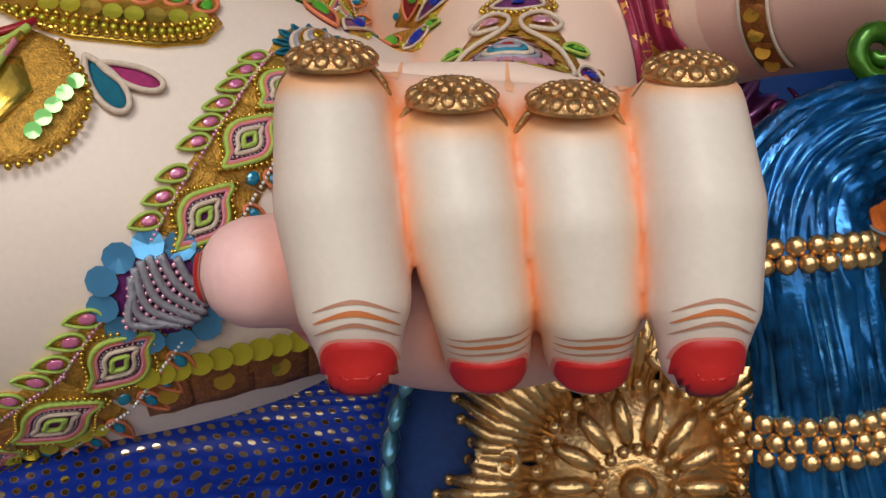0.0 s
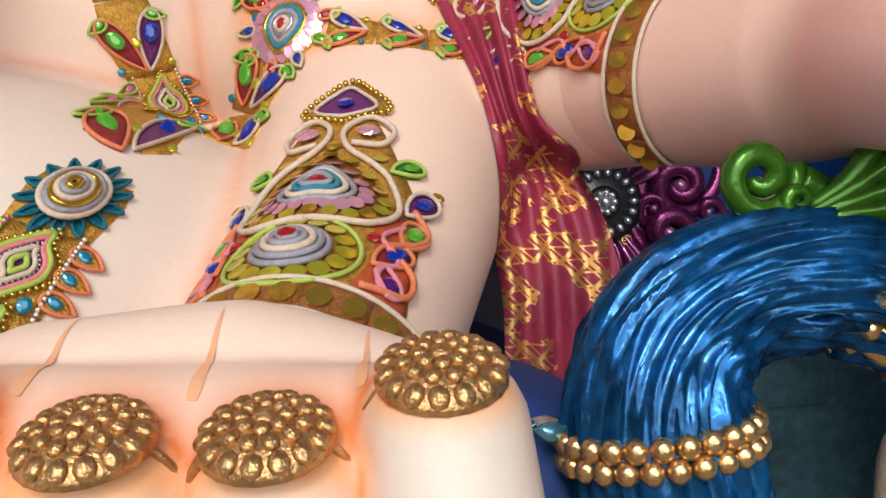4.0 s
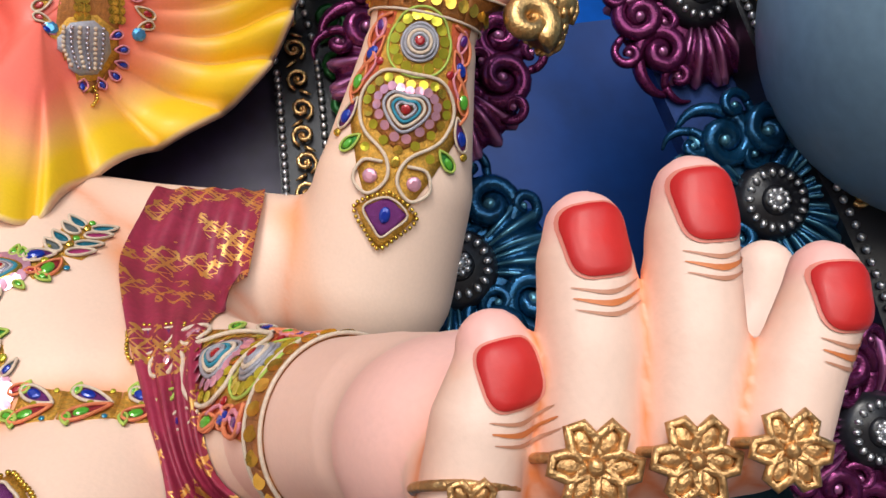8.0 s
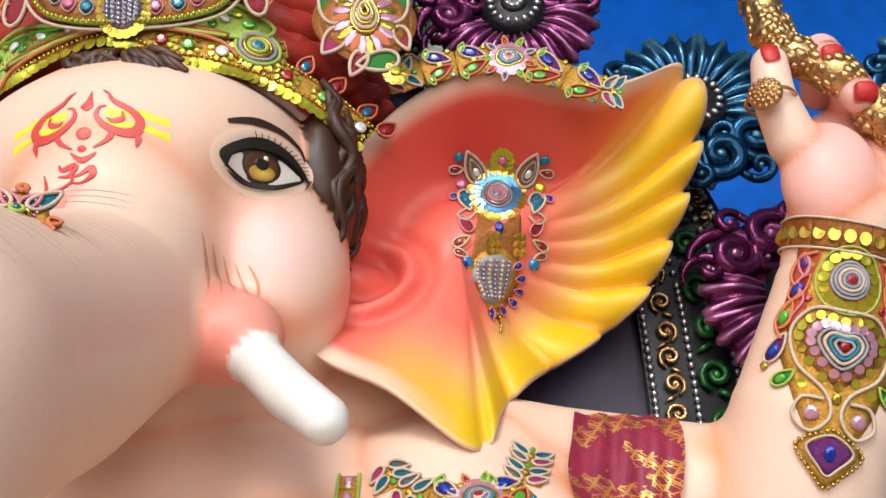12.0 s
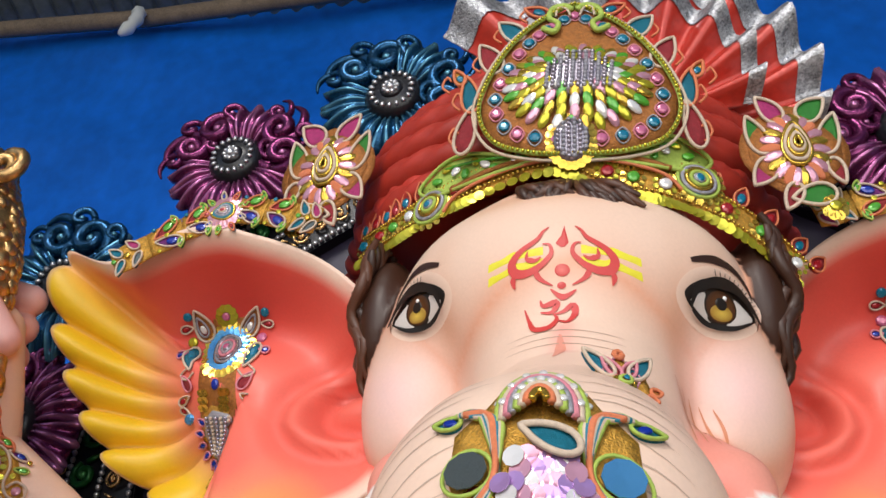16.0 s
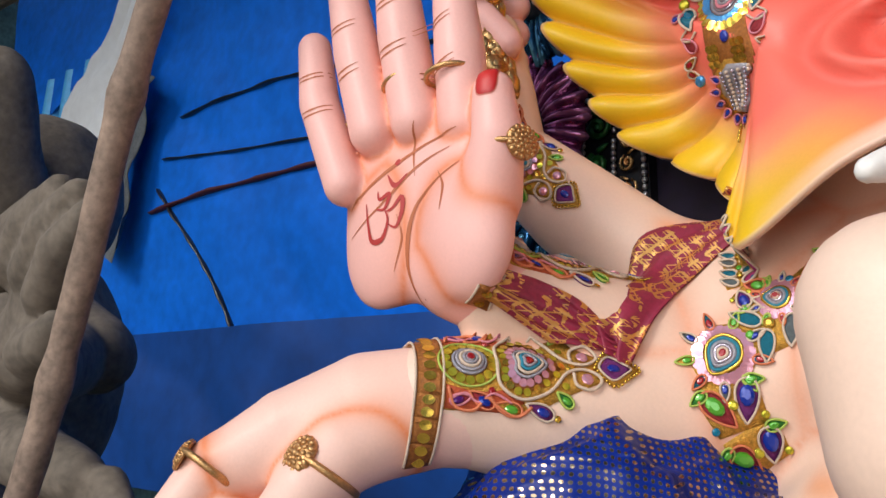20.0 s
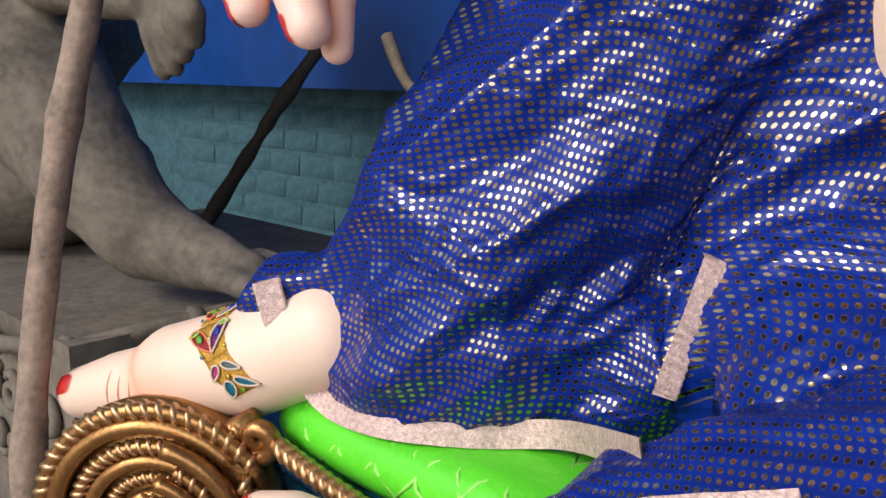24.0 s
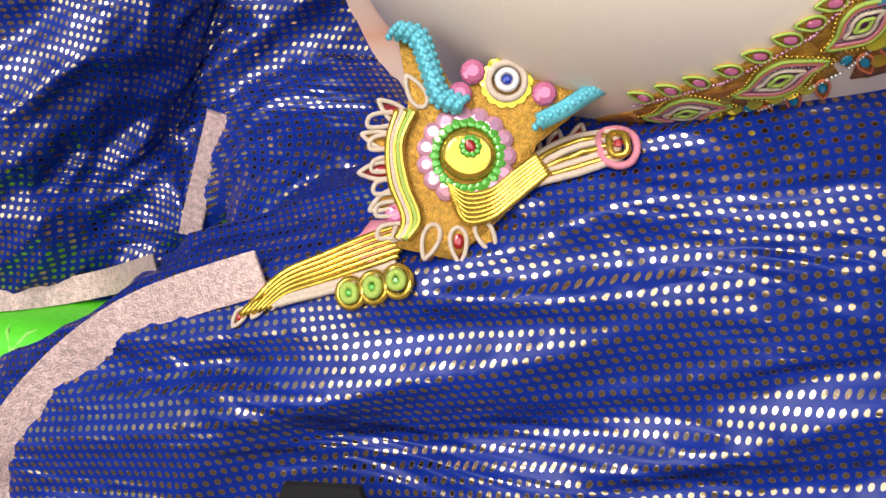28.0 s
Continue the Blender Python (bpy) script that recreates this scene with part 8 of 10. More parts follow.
# chest and waist garlands
FRONT = (0.05, -1, 0.05)
garland("necklace_garland", "embroidered chest garland of rainbow medallions running to the waist", "garland", [(-0.155, 0.92, 1.80), (-0.128, 0.852, 1.70), (-0.098, 0.75, 1.638), (-0.080, 0.66, 1.572)], 0.050, FRONT, statue_tree, [m_rainbow, m_paisley, m_rainbow, m_paisley], "garlands of the statue")
garland("waist_garland", "waist garland of nested rainbow cord medallions on gold fabric", "garland", [(-0.088, 0.63, 1.553), (-0.106, 0.62, 1.508), (-0.125, 0.56, 1.458), (-0.152, 0.522, 1.401)], 0.050, FRONT, statue_tree, [m_shell, m_rainbow, m_rainbow, m_rainbow], "garlands of the statue")
garland("waist_garland", "waist garland with a striped lilac disc and iridescent blue sequins", "garland", [(-0.158, 0.51, 1.388), (-0.180, 0.491, 1.350), (-0.218, 0.463, 1.300), (-0.279, 0.53, 1.268), (-0.345, 0.60, 1.250)], 0.058, (0, -1, -0.15), statue_tree, [m_disc, m_rainbow, m_rainbow, m_rainbow], "garlands of the statue", 0.16)
garland("gold_belt", "brown-gold belt with sequin coins and lime scalloped edge", "belt", [(-0.17, 0.49, 1.305), (-0.12, 0.55, 1.318), (-0.06, 0.62, 1.330), (-0.02, 0.68, 1.345)], 0.036, (0.3, -1, 0), statue_tree, [m_gold] * 6, "garlands of the statue", 0.16)
garland("gold_belt", "narrow gold belt along the underside of the belly", "belt", [(-0.24, 0.50, 1.283), (-0.32, 0.60, 1.262), (-0.42, 0.75, 1.238), (-0.52, 0.86, 1.235)], 0.026, (-0.2, -1, -0.2), statue_tree, [m_gold] * 7, "garlands of the statue", 0.25)
garland("shoulder_garland", "wide shoulder garland with teal leaves, stones and lilac medallion", "garland", [(-0.66, 0.95, 1.90), (-0.735, 0.94, 1.850), (-0.816, 0.938, 1.795), (-0.876, 0.926, 1.749), (-0.848, 0.91, 1.68), (-0.805, 0.89, 1.635)], 0.070, (0.45, -1, 0.1), statue_tree, [m_leaf, m_paisley, m_leaf, m_medal, m_paisley, m_paisley], "garlands of the statue", 0.16)
garland("shoulder_garland", "shoulder garland with lilac sequin medallion and leafy stones", "garland", [(-0.035, 0.86, 1.775), (-0.005, 0.82, 1.735), (0.010, 0.794, 1.688), (-0.025, 0.79, 1.64), (-0.045, 0.76, 1.60)], 0.058, (0.0, -1, 0.15), statue_tree, [m_leaf, m_paisley, m_medal, m_paisley, m_paisley], "garlands of the statue", 0.16)
garland("shoulder_garland", "narrow branch of the shoulder garland with paisleys", "garland", [(0.045, 0.795, 1.678), (0.08, 0.82, 1.665), (0.12, 0.85, 1.655), (0.15, 0.87, 1.645)], 0.034, (0.1, -1, 0.15), statue_tree, [m_paisley, m_paisley, m_paisley], "garlands of the statue", 0.16)
garland("bead_chain", "lime edged chain of pink crystals hanging on the chest", "chain", [(-0.125, 0.93, 1.86), (-0.128, 0.90, 1.80), (-0.130, 0.86, 1.74)], 0.026, FRONT, statue_tree, [m_chain] * 6, "garlands of the statue", 0.06)
garland("bead_chain", "lime edged chain of pink crystals hanging on the chest", "chain", [(-0.64, 0.93, 1.86), (-0.63, 0.90, 1.80), (-0.62, 0.87, 1.72)], 0.026, FRONT, statue_tree, [m_chain] * 6, "garlands of the statue", 0.06)
crescent = [(-0.085, 0.94, 1.865), (-0.07, 0.93, 1.835), (-0.03, 0.92, 1.815), (0.01, 0.93, 1.805), (0.05, 0.95, 1.815), (0.065, 0.97, 1.845), (0.075, 0.98, 1.875)]
garland("shoulder_crescent", "crescent collar of grey leaves with green crystal centre", "collar ornament", crescent, 0.045, (0, -1, 0.2), statue_tree, [m_leaf, m_leaf, m_paisley, m_medal, m_paisley, m_leaf, m_leaf], "garlands of the statue", 0.16)
garland("shoulder_crescent", "crescent collar of grey leaves with green crystal centre", "collar ornament", [(-0.80 - (x + 0.0), y - 0.01, z + 0.02) for x, y, z in crescent], 0.045, (0, -1, 0.2), statue_tree, [m_leaf, m_leaf, m_paisley, m_medal, m_paisley, m_leaf, m_leaf], "garlands of the statue", 0.16)
ear_shell = {0: shell_tree(-0.2, 0.6, 2.2, 2.7, lambda x, z: 0.955), 1: shell_tree(-1.4, -0.5, 2.2, 2.7, lambda x, z: 0.90)}
for k, path in ((0, [(-0.054, 0.955, 2.394), (0.004, 0.955, 2.408), (0.06, 0.955, 2.413), (0.116, 0.955, 2.409), (0.173, 0.955, 2.379), (0.228, 0.955, 2.342), (0.256, 0.955, 2.332)]), (1, [(-0.732, 0.9, 2.404), (-0.79, 0.9, 2.421), (-0.853, 0.9, 2.433), (-0.911, 0.9, 2.421), (-0.973, 0.9, 2.393), (-1.048, 0.9, 2.352)])):
    garland("ear_top_garland", "gold and green garland with yellow flower on the ear's upper edge", "garland", path, 0.050, (0, -1, -0.05), ear_shell[k], [m_leaf, m_paisley, m_paisley, m_medal, m_paisley, m_paisley, m_leaf], "garlands of the ears", 0.14)

# navel ornament
w = Orn("navel_ornament", "golden fan-shaped navel ornament with teal and magenta leaves", "belly ornament", (-0.19, 0.512, 1.481), (1, 0, 0), (0, 0, 1), 0.000336, statue_tree, "", 0.2)
fan = [(-260, 200), (-160, 150), (-90, 130), (40, 128), (110, 150), (128, 200), (100, 235), (20, 245), (-120, 250), (-320, 260)]
w.patch(fan, S_GOLD, 0.004, rings=6)
for k, f in enumerate((0, 14, 28)):
    w.beads([(-240, 190 - f * 0.2), (-150, 146 + f), (-60, 138 + f), (40, 138 + f), (104 - f * 0.4, 160 + f), (116 - f, 200)], 0.0024, S_GOLD if k != 1 else S_LIME, 0.0052, False, 0.006)
for k in range(9):
    w.put("sequin", -180 + 34 * k, 190 + 4 * math.sin(k), 0.0062, S_LIME if k % 3 else S_GOLD, 0.007)
for k in range(6):
    w.drop(-170 + 52 * k, 250 + 5 * math.sin(k * 2), 52, 40, 6 * math.sin(k), C_ORANGE, ZARI, G_GREEN, 0.0016)
w.patch([(-330, -60), (-240, -110), (-120, -100), (-60, -60), (-38, 0), (-60, 60), (-110, 120), (-160, 140), (-330, 60)], ZARI, 0.004, rings=6)
w.patch([(-330, -20), (-250, -60), (-160, -40), (-120, 20), (-150, 80), (-330, 80)], S_GOLD, 0.006, rings=5)
for k, mt in enumerate((C_LIME, C_PINK, S_GOLD, C_LIME, G_RED)):
    w.cord([(-330, -10 + 26 * k), (-250, -8 + 26 * k), (-190 + 4 * k, 30 + 24 * k), (-170 + 6 * k, 90 + 14 * k)], mt, 0.0028, False, 0.008, 24)
w.beads([(-330, -66), (-240, -114), (-120, -104), (-58, -62), (-36, 0), (-58, 62), (-108, 122)], 0.0024, S_GOLD, 0.0052, False, 0.005)
for k in range(5):
    w.put("sequin", -108 + 12 * k, -50 + 22 * k, 0.0050, G_GREEN, 0.008)
w.drop(-22, 44, 126, 46, 38, C_WHITE, F_TEAL, None, 0.0020)
w.drop(14, 62, 110, 40, 70, C_WHITE, C_MAG, None, 0.0020)
w.drop(-205, -165, 60, 44, 180, C_ORANGE, ZARI, G_RED, 0.0018)

# trunk ornament
w = Orn("trunk_ornament", "peacock trunk ornament with striped cords, teal leaf and lilac sequins", "trunk ornament", (-0.350, 0.414, 1.943), (1, -0.05, 0.06), (0.0, 0.486, 0.875), 0.000235, statue_tree, "", 0.16)
w.s, w.sy = 0.00053, 0.945
w.patch([(0, 10), (40, -8), (62, -52), (96, -86), (98, -150), (80, -200), (84, -300), (40, -390), (-40, -390), (-84, -300), (-80, -200), (-98, -150), (-96, -86), (-62, -52), (-40, -8)], ZARI, 0.0012, rings=8)
for k in range(8):
    f = 1 - 0.122 * k
    w.cord([(46 * f * math.cos(a), -76 + 80 * f * math.sin(a)) for a in np.linspace(-0.15, 3.29, 12)], (C_LIME, C_WHITE, C_PINK, C_GREY, C_LIME, C_WHITE, C_ORANGE, S_GOLD)[k], 0.0026, False, 0.003 + 0.0016 * k, 30)
    if k in (1, 4):
        for a in np.linspace(0.2, 2.94, 7):
            w.put("stone", 46 * f * math.cos(a), -76 + 80 * f * math.sin(a), 0.0028, S_WHITE, 0.007 + 0.0016 * k)
for k in range(11):
    a = radians(165 - 15 * k)
    w.put("bead", 50 * math.cos(a), -74 + 86 * math.sin(a), 0.0024, S_WHITE, 0.002)
for sx in (-1, 1):
    for k, mt in enumerate((C_LIME, C_WHITE, C_TEAL, C_WHITE, C_ORANGE, C_ORANGE, C_TEAL, C_WHITE, C_LIME)):
        o_ = 5.2 * k
        w.cord([(sx * (94 - 0.5 * o_), -62 - 0.2 * o_), (sx * (72 - 0.7 * o_), -62 - 0.55 * o_), (sx * (56 - 0.35 * o_), -100 - 0.35 * o_), (sx * (44 + 0.1 * o_), -150 - 0.15 * o_), (sx * (56 + 0.35 * o_), -190 + 0.1 * o_)], mt, 0.0020, False, 0.003 + 0.0005 * min(k, 8 - k), 32)
    w.put("sequin", sx * 76, -146, 0.0125, S_BLUE if sx > 0 else F_SLATE, 0.007)
    w.cord([(sx * (76 + 27 * math.cos(a)), -146 + 27 * math.sin(a)) for a in np.linspace(0, 6.28, 10, endpoint=False)], C_LIME, 0.0014, True, 0.004, 24)
    w.drop(sx * 62, -172, 34, 20, sx * 120, S_GOLD, C_RED, None, 0.0014)
    w.drop(sx * 106, -66, 36, 20, -sx * 70, C_LIME, F_TEAL, G_BLUE, 0.0015)
    w.put("sequin", sx * 90, -216 - 8 * sx, 0.0100, S_WHITE if sx > 0 else S_PINK, 0.006)
    w.drop(sx * 76, -262, 92, 40, sx * 12, C_WHITE, C_LIME, None, 0.0022)
    w.drop(sx * 26, -186, 26, 18, sx * 60, S_GOLD, C_RED, G_RED, 0.0013)
    for k in range(4):
        w.drop(sx * (84 - 8 * k), -316 - 20 * k, 34, 22, sx * (200 + 10 * k), C_ORANGE, ZARI, G_PINK, 0.0016)
w.beads([(-80, -200), (-84, -300), (-40, -390), (40, -390), (84, -300), (80, -200)], 0.0018, S_GOLD, 0.0040)
w.lift = 0.010
w.drop(10, -122, 60, 32, 66, C_WHITE, F_TEAL, None, 0.0022)
w.lift = 0.0
w.gem(-30, -206, 0.0048, G_PINK)
for row in range(15):
    y0 = -140 - 15 * row
    half = 58 * math.sqrt(max(0.05, 1 - ((row - 8.0) / 9.2) ** 2))
    for k in range(-int(half / 13), int(half / 13) + 1):
        w.put("sequin", k * 13 + 6.5 * (row % 2), y0, 0.0064, (S_PINK, S_LILAC, S_PINK, S_LILAC, S_WHITE)[(k * 3 + row) % 5], 0.010 - 0.0004 * row, 1, 30 * k, 16)

# small peacock brooch higher on the trunk
def card(o, u, v, half, bu_, bv_):
    """A stiff, slightly bowed backing for an ornament that stands off the surface."""
    n = u.cross(v).normalized()
    g = np.linspace(-half, half, 13)
    return BVHTree.FromPolygons([tuple(o + u * x + v * y - n * (bu_ * x * x + bv_ * y * y)) for y in g for x in g], [(j * 13 + i, j * 13 + i + 1, j * 13 + i + 14, j * 13 + i + 13) for j in range(12) for i in range(12)])


bru, brv = Vector((0.906, 0.423, -0.028)), Vector((-0.10, 0.28, 0.955)).normalized()
w = Orn("trunk_brooch", "small peacock brooch with teal wings, pink beads and orange petals", "brooch", (-0.306, 0.545, 1.983), bru, brv, 0.00033, card(Vector((-0.306, 0.545, 1.983)), bru, brv, 0.12, 2.0, 1.0), "", 0.08)
w.patch([(-60, 60), (0, 110), (60, 60), (80, -30), (20, -90), (-50, -40)], ZARI, 0.0014, rings=4)
for sx in (-1, 1):
    w.drop(sx * 52, 76, 96, 44, -sx * 40, C_WHITE, F_TEAL, None, 0.0017)
    w.drop(sx * 24, 66, 66, 34, -sx * 34, C_PINK, C_RED, None, 0.0015)
    w.beads([(sx * 10, 96), (sx * 44, 52), (sx * 30, 12)], 0.0014, S_PINK, 0.0034)
w.coil(0, 18, 26, (S_GOLD, C_LIME), 0.7, 0.0018, G_TEAL)
for k in range(5):
    w.drop(80 - 14 * k, 10 - 24 * k, 30, 24, -80 - 14 * k, C_ORANGE, BROWNZARI, None, 0.0014)
for k in range(6):
    w.cord([(-10 + 8 * k, -20), (10 + 10 * k, -62), (40 + 9 * k, -104 - 4 * k)], (C_LIME, C_GREY, F_TEAL)[k % 3], 0.0015, False, 0.003, 14)
w.ring(0, 106, 9, 8, 0.0026, C_ORANGE, "bead")

# buckle and tassels over the lap
both_tree = tree_of(statue, *dhoti.children)
BU, BV = (0.947, 0.321, 0.001), (-0.089, 0.262, 0.961)
bu, bv = Vector(BU).normalized(), Vector(BV).normalized()
bn = bu.cross(bv).normalized()
bo = Vector((-0.4945, 0.5377, 1.2170))
stiff = card(bo, bu, bv, 0.3, -0.5, 0.2)
w = Orn("belt_buckle", "ornate belt buckle with turquoise beaded horns and pink crystal ring", "belt buckle", bo, BU, BV, 0.00056, stiff, "", 0.10)
w.patch([(-105, 180), (-60, 190), (-20, 100), (60, 130), (140, 110), (200, 90), (110, 20), (60, -90), (-20, -160), (-110, -140), (-125, -60), (-95, 20), (-90, 90)], ZARI, 0.003, rings=6)
for pts in (((-110, 190), (-75, 180), (-55, 130), (-40, 90), (-5, 76)), ((290, 120), (240, 118), (190, 95), (150, 70), (110, 50))):
    w.cord(pts, C_TURQ, 0.0085, False, 0.008, 26, "beaded_horn")
    for k in range(5):
        o_ = 6.5 * (k - 2)
        w.beads([(x + 0.75 * o_, y + 0.75 * o_) for x, y in pts], 0.0036, C_TURQ, 0.0068, False, 0.0180 - 0.0018 * (k - 2) ** 2)
w.ring(0, 0, 62, 15, 0.0095, S_PINK, kind="stone", h=0.006)
w.ring(2, 0, 52, 26, 0.0052, G_GREEN, kind="stone", h=0.009)
w.patch(oval(44, 40, 26, 4, 2), S_GOLD, 0.010, "gold_disc", 3)
w.ring(6, 14, 13, 10, 0.0030, G_GREEN, kind="stone", h=0.012)
w.gem(6, 14, 0.0045, G_RED, 1.4, 30, 0.013)
for k in range(5):
    w.cord([(-78 - 7 * k, 70), (-100 - 5 * k, 20), (-92 - 6 * k, -40), (-72 - 6 * k, -96), (-92 - 4 * k, -128)], (S_GOLD, C_LIME, S_GOLD, C_WHITE, S_GOLD)[k], 0.0034, False, 0.006, 28)
for k in range(6):
    w.cord([(-112 + 3 * k, 66 - 34 * k), (-146 + 3 * k, 62 - 34 * k), (-150 + 3 * k, 44 - 34 * k), (-116 + 3 * k, 48 - 34 * k)], C_WHITE, 0.0022, True, 0.004, 18)
w.coil(62, 115, 28, (C_WHITE, S_WHITE), 1, 0.0034, G_BLUE, 0.006)
w.ring(62, 115, 32, 14, 0.0055, S_LIME, h=0.006)
for x, y in ((10, 130), (120, 95), (-10, 95)):
    w.gem(x, y, 0.011, G_PINK, 1, 0, 0.007)
for k in range(7):
    w.cord([(-30 + 2 * k, -40 - 5 * k), (0, -58 - 7 * k), (40, -52 - 7 * k), (75, -25 - 7 * k), (110 + 3 * k, 0 - 4 * k)], S_GOLD, 0.0036, False, 0.006, 26)
for k in range(9):
    a = radians(120 + 22 * k)
    w.drop(-20 + 118 * math.cos(a), -10 + 128 * math.sin(a), 56, 28, math.degrees(a) - 90, C_WHITE, C_RED if k % 2 else ZARI, G_RED if k % 2 else None, 0.0022)
w.gem(-110, -90, 0.010, G_PINK)
w2 = Orn("buckle_tassel", "gold cord tassel of the belt buckle with scalloped cream edge", "tassel", (-0.612, 0.555, 1.092), BU, BV, 0.00053, both_tree, "tassels", 0.20)
for k in range(8):
    w2.cord([(110 - 4 * k, 92 - 12 * k), (40, 70 - 11 * k), (-40, 35 - 9 * k), (-120 + 3 * k, 0 - 6 * k), (-190 + 10 * k, -70 + 3 * k)], S_GOLD if k < 6 else C_WHITE, 0.0036, False, 0.004, 30)
for k in range(8):
    w2.drop(-195 + 34 * k, -74 + 16 * k, 36, 20, 150, C_WHITE, BROWNZARI, G_RED if k % 3 == 0 else None, 0.0020)
w2.patch([(-10, 40), (40, 90), (100, 96), (90, 50), (40, 20)], C_PINK, 0.008)
for k in range(3):
    w2.coil(10 + 40 * k, -28 + 10 * k, 22, (S_GOLD, C_LIME), 1, 0.0036, G_GREEN, 0.005)
w3 = Orn("buckle_tassel", "gold and cream leaf tassel beside the buckle", "tassel", (-0.43, 0.585, 1.215), BU, BV, 0.00055, both_tree, "tassels", 0.25)
for k in range(7):
    w3.cord([(100, 26 - 7 * k), (40, 22 - 10 * k), (-20, -6 - 8 * k), (-90, -50 - 4 * k), (-140 + 6 * k, -78)], (C_WHITE, S_GOLD)[k % 2], 0.0034, False, 0.004, 26)
w3.coil(96, 0, 26, (C_PINK, S_GOLD), 1.2, 0.0034, G_RED, 0.005)
for k in range(4):
    w3.drop(-60 + 36 * k, 6 + 8 * k, 40, 22, -20, C_WHITE, C_RED, None, 0.0022)
# anklets
garland("anklet", "pink and teal beaded anklet with coiled heart pendant", "anklet", [(-1.085, 0.53, 0.925), (-1.055, 0.475, 0.885), (-1.031, 0.43, 0.845), (-1.02, 0.41, 0.79), (-1.01, 0.40, 0.74)], 0.055, (-0.62, -0.75, 0.1), statue_tree, [m_paisley, m_paisley, m_medal, m_paisley, m_paisley], "anklets of the statue", 0.16)
garland("anklet", "orange and gold beaded anklet above the foot", "anklet", [(-1.49, 0.545, 1.085), (-1.472, 0.537, 1.062), (-1.43, 0.525, 1.025), (-1.395, 0.53, 0.99)], 0.040, (-0.3, -1, 0.3), statue_tree, [m_paisley, m_paisley, m_leaf], "anklets of the statue", 0.16)


# ---- finger rings ----
RINGGOLD = material("rubbed_gold_paint", (0.56, 0.32, 0.135), 0.36, 0.85, 0.35, 70, 0.5)
def finger_ring(o, n, R, axis, band_r, style="dome", tube=0.0022, centre=None):
    ob = thing("finger_ring", "gilded finger ring with %s" % ("a domed flower of beads" if style == "dome" else "an open flower" if style == "flower" else "a plain twisted band"), "ring", "rings of the statue", o)
    o, n = Vector(o), Vector(n).normalized()
    if style == "dome" and abs(n.x) < 0.01:
        o, R = o + Vector((0, 0.007, -0.0035)), R * 0.93
    ax = Vector(axis).normalized()
    u = ax.cross(n).normalized()
    w = n.cross(u).normalized()
    c = Vector(centre) if centre else o - n * band_r
    e2 = ax.cross(u).normalized()
    hoop = [c + (u * math.cos(a) + e2 * math.sin(a)) * band_r for a in np.linspace(0, 2 * math.pi, 28, endpoint=False)]
    under(Shape().tube(hoop, tube, 8, True).make("hoop", [RINGGOLD]), ob)
    if style == "dome":
        dome = under(Shape().blob(o - n * R * 0.30, (R, R, R * 0.48), u, w, n, 20, 7, half=True).make("dome", [RINGGOLD]), ob)
        bead = shape_mesh(Shape().blob((0, 0, 0), (R * 0.17, R * 0.165, R * 0.10), seg=8, rings=4), "bead", [RINGGOLD])
        for i, (q, m_, h) in enumerate(((0.86, 15, -0.07), (0.58, 12, 0.095), (0.32, 8, 0.150))):
            for k in range(m_):
                a = 2 * math.pi * (k + 0.5 * i) / m_
                rad_ = (u * math.cos(a) + w * math.sin(a))
                b = new("bead", bead)
                b.parent = dome
                tn = n.cross(rad_)
                lean = (rad_ * (1 - 0.45 * q) - n * (0.55 * q)).normalized()
                b.matrix_basis = Matrix.Translation(o + rad_ * R * q + n * R * h) @ Matrix((lean, tn, lean.cross(tn))).transposed().to_4x4() @ Matrix.Diagonal((1.15 if i == 0 else 0.9, 1.0 if i == 0 else 0.8, 1, 1))
        under(Shape().blob(o + n * R * 0.14, (R * 0.21, R * 0.21, R * 0.12), u, w, n, 10, 4).make("boss", [RINGGOLD]), ob)
    elif style == "flower":
        for k in range(6):
            a = 2 * math.pi * k / 6
            rad_ = (u * math.cos(a) + w * math.sin(a))
            tn = n.cross(rad_)
            under(Shape().tube([o + rad_ * R * 0.18, o + rad_ * R * 0.5 + tn * R * 0.32 + n * R * 0.12, o + rad_ * R * 0.98 + tn * R * 0.14 + n * R * 0.05, o + rad_ * R * 0.9 - tn * R * 0.2 + n * R * 0.05, o + rad_ * R * 0.5 - tn * R * 0.30 + n * R * 0.12], R * 0.13, 7, True).blob(o + rad_ * R * 0.55, (R * 0.38, R * 0.26, R * 0.14), rad_, tn, n, 8, 4).make("petal", [RINGGOLD]), ob)
        under(Shape().blob(o + n * R * 0.08, (R * 0.24, R * 0.24, R * 0.22), u, w, n, 10, 4).make("boss", [RINGGOLD]), ob)
    return ob


FUP = (0, -0.38, 0.92)
finger_ring((-0.0440, 0.332, 1.4815), FUP, 0.0200, (0, 0.75, 0.35), 0.0228, "dome", 0.0014)
finger_ring((0.0035, 0.3315, 1.4665), FUP, 0.0200, (0, 0.75, 0.35), 0.0230, "dome", 0.0014)
finger_ring((0.0508, 0.3305, 1.4645), FUP, 0.0200, (0, 0.75, 0.35), 0.0230, "dome", 0.0014)
finger_ring((0.0982, 0.335, 1.4775), FUP, 0.0200, (0, 0.75, 0.35), 0.0230, "dome", 0.0014)
RN = (-0.1, -1, -0.12)
finger_ring((0.3385, 0.383, 1.556), (-0.1, -0.9, -0.35), 0.0130, (0.2, 0.1, 1), 0.0203, "flower")
finger_ring((0.3850, 0.374, 1.564), RN, 0.0170, (0.2, 0, 1), 0.0210, "flower")
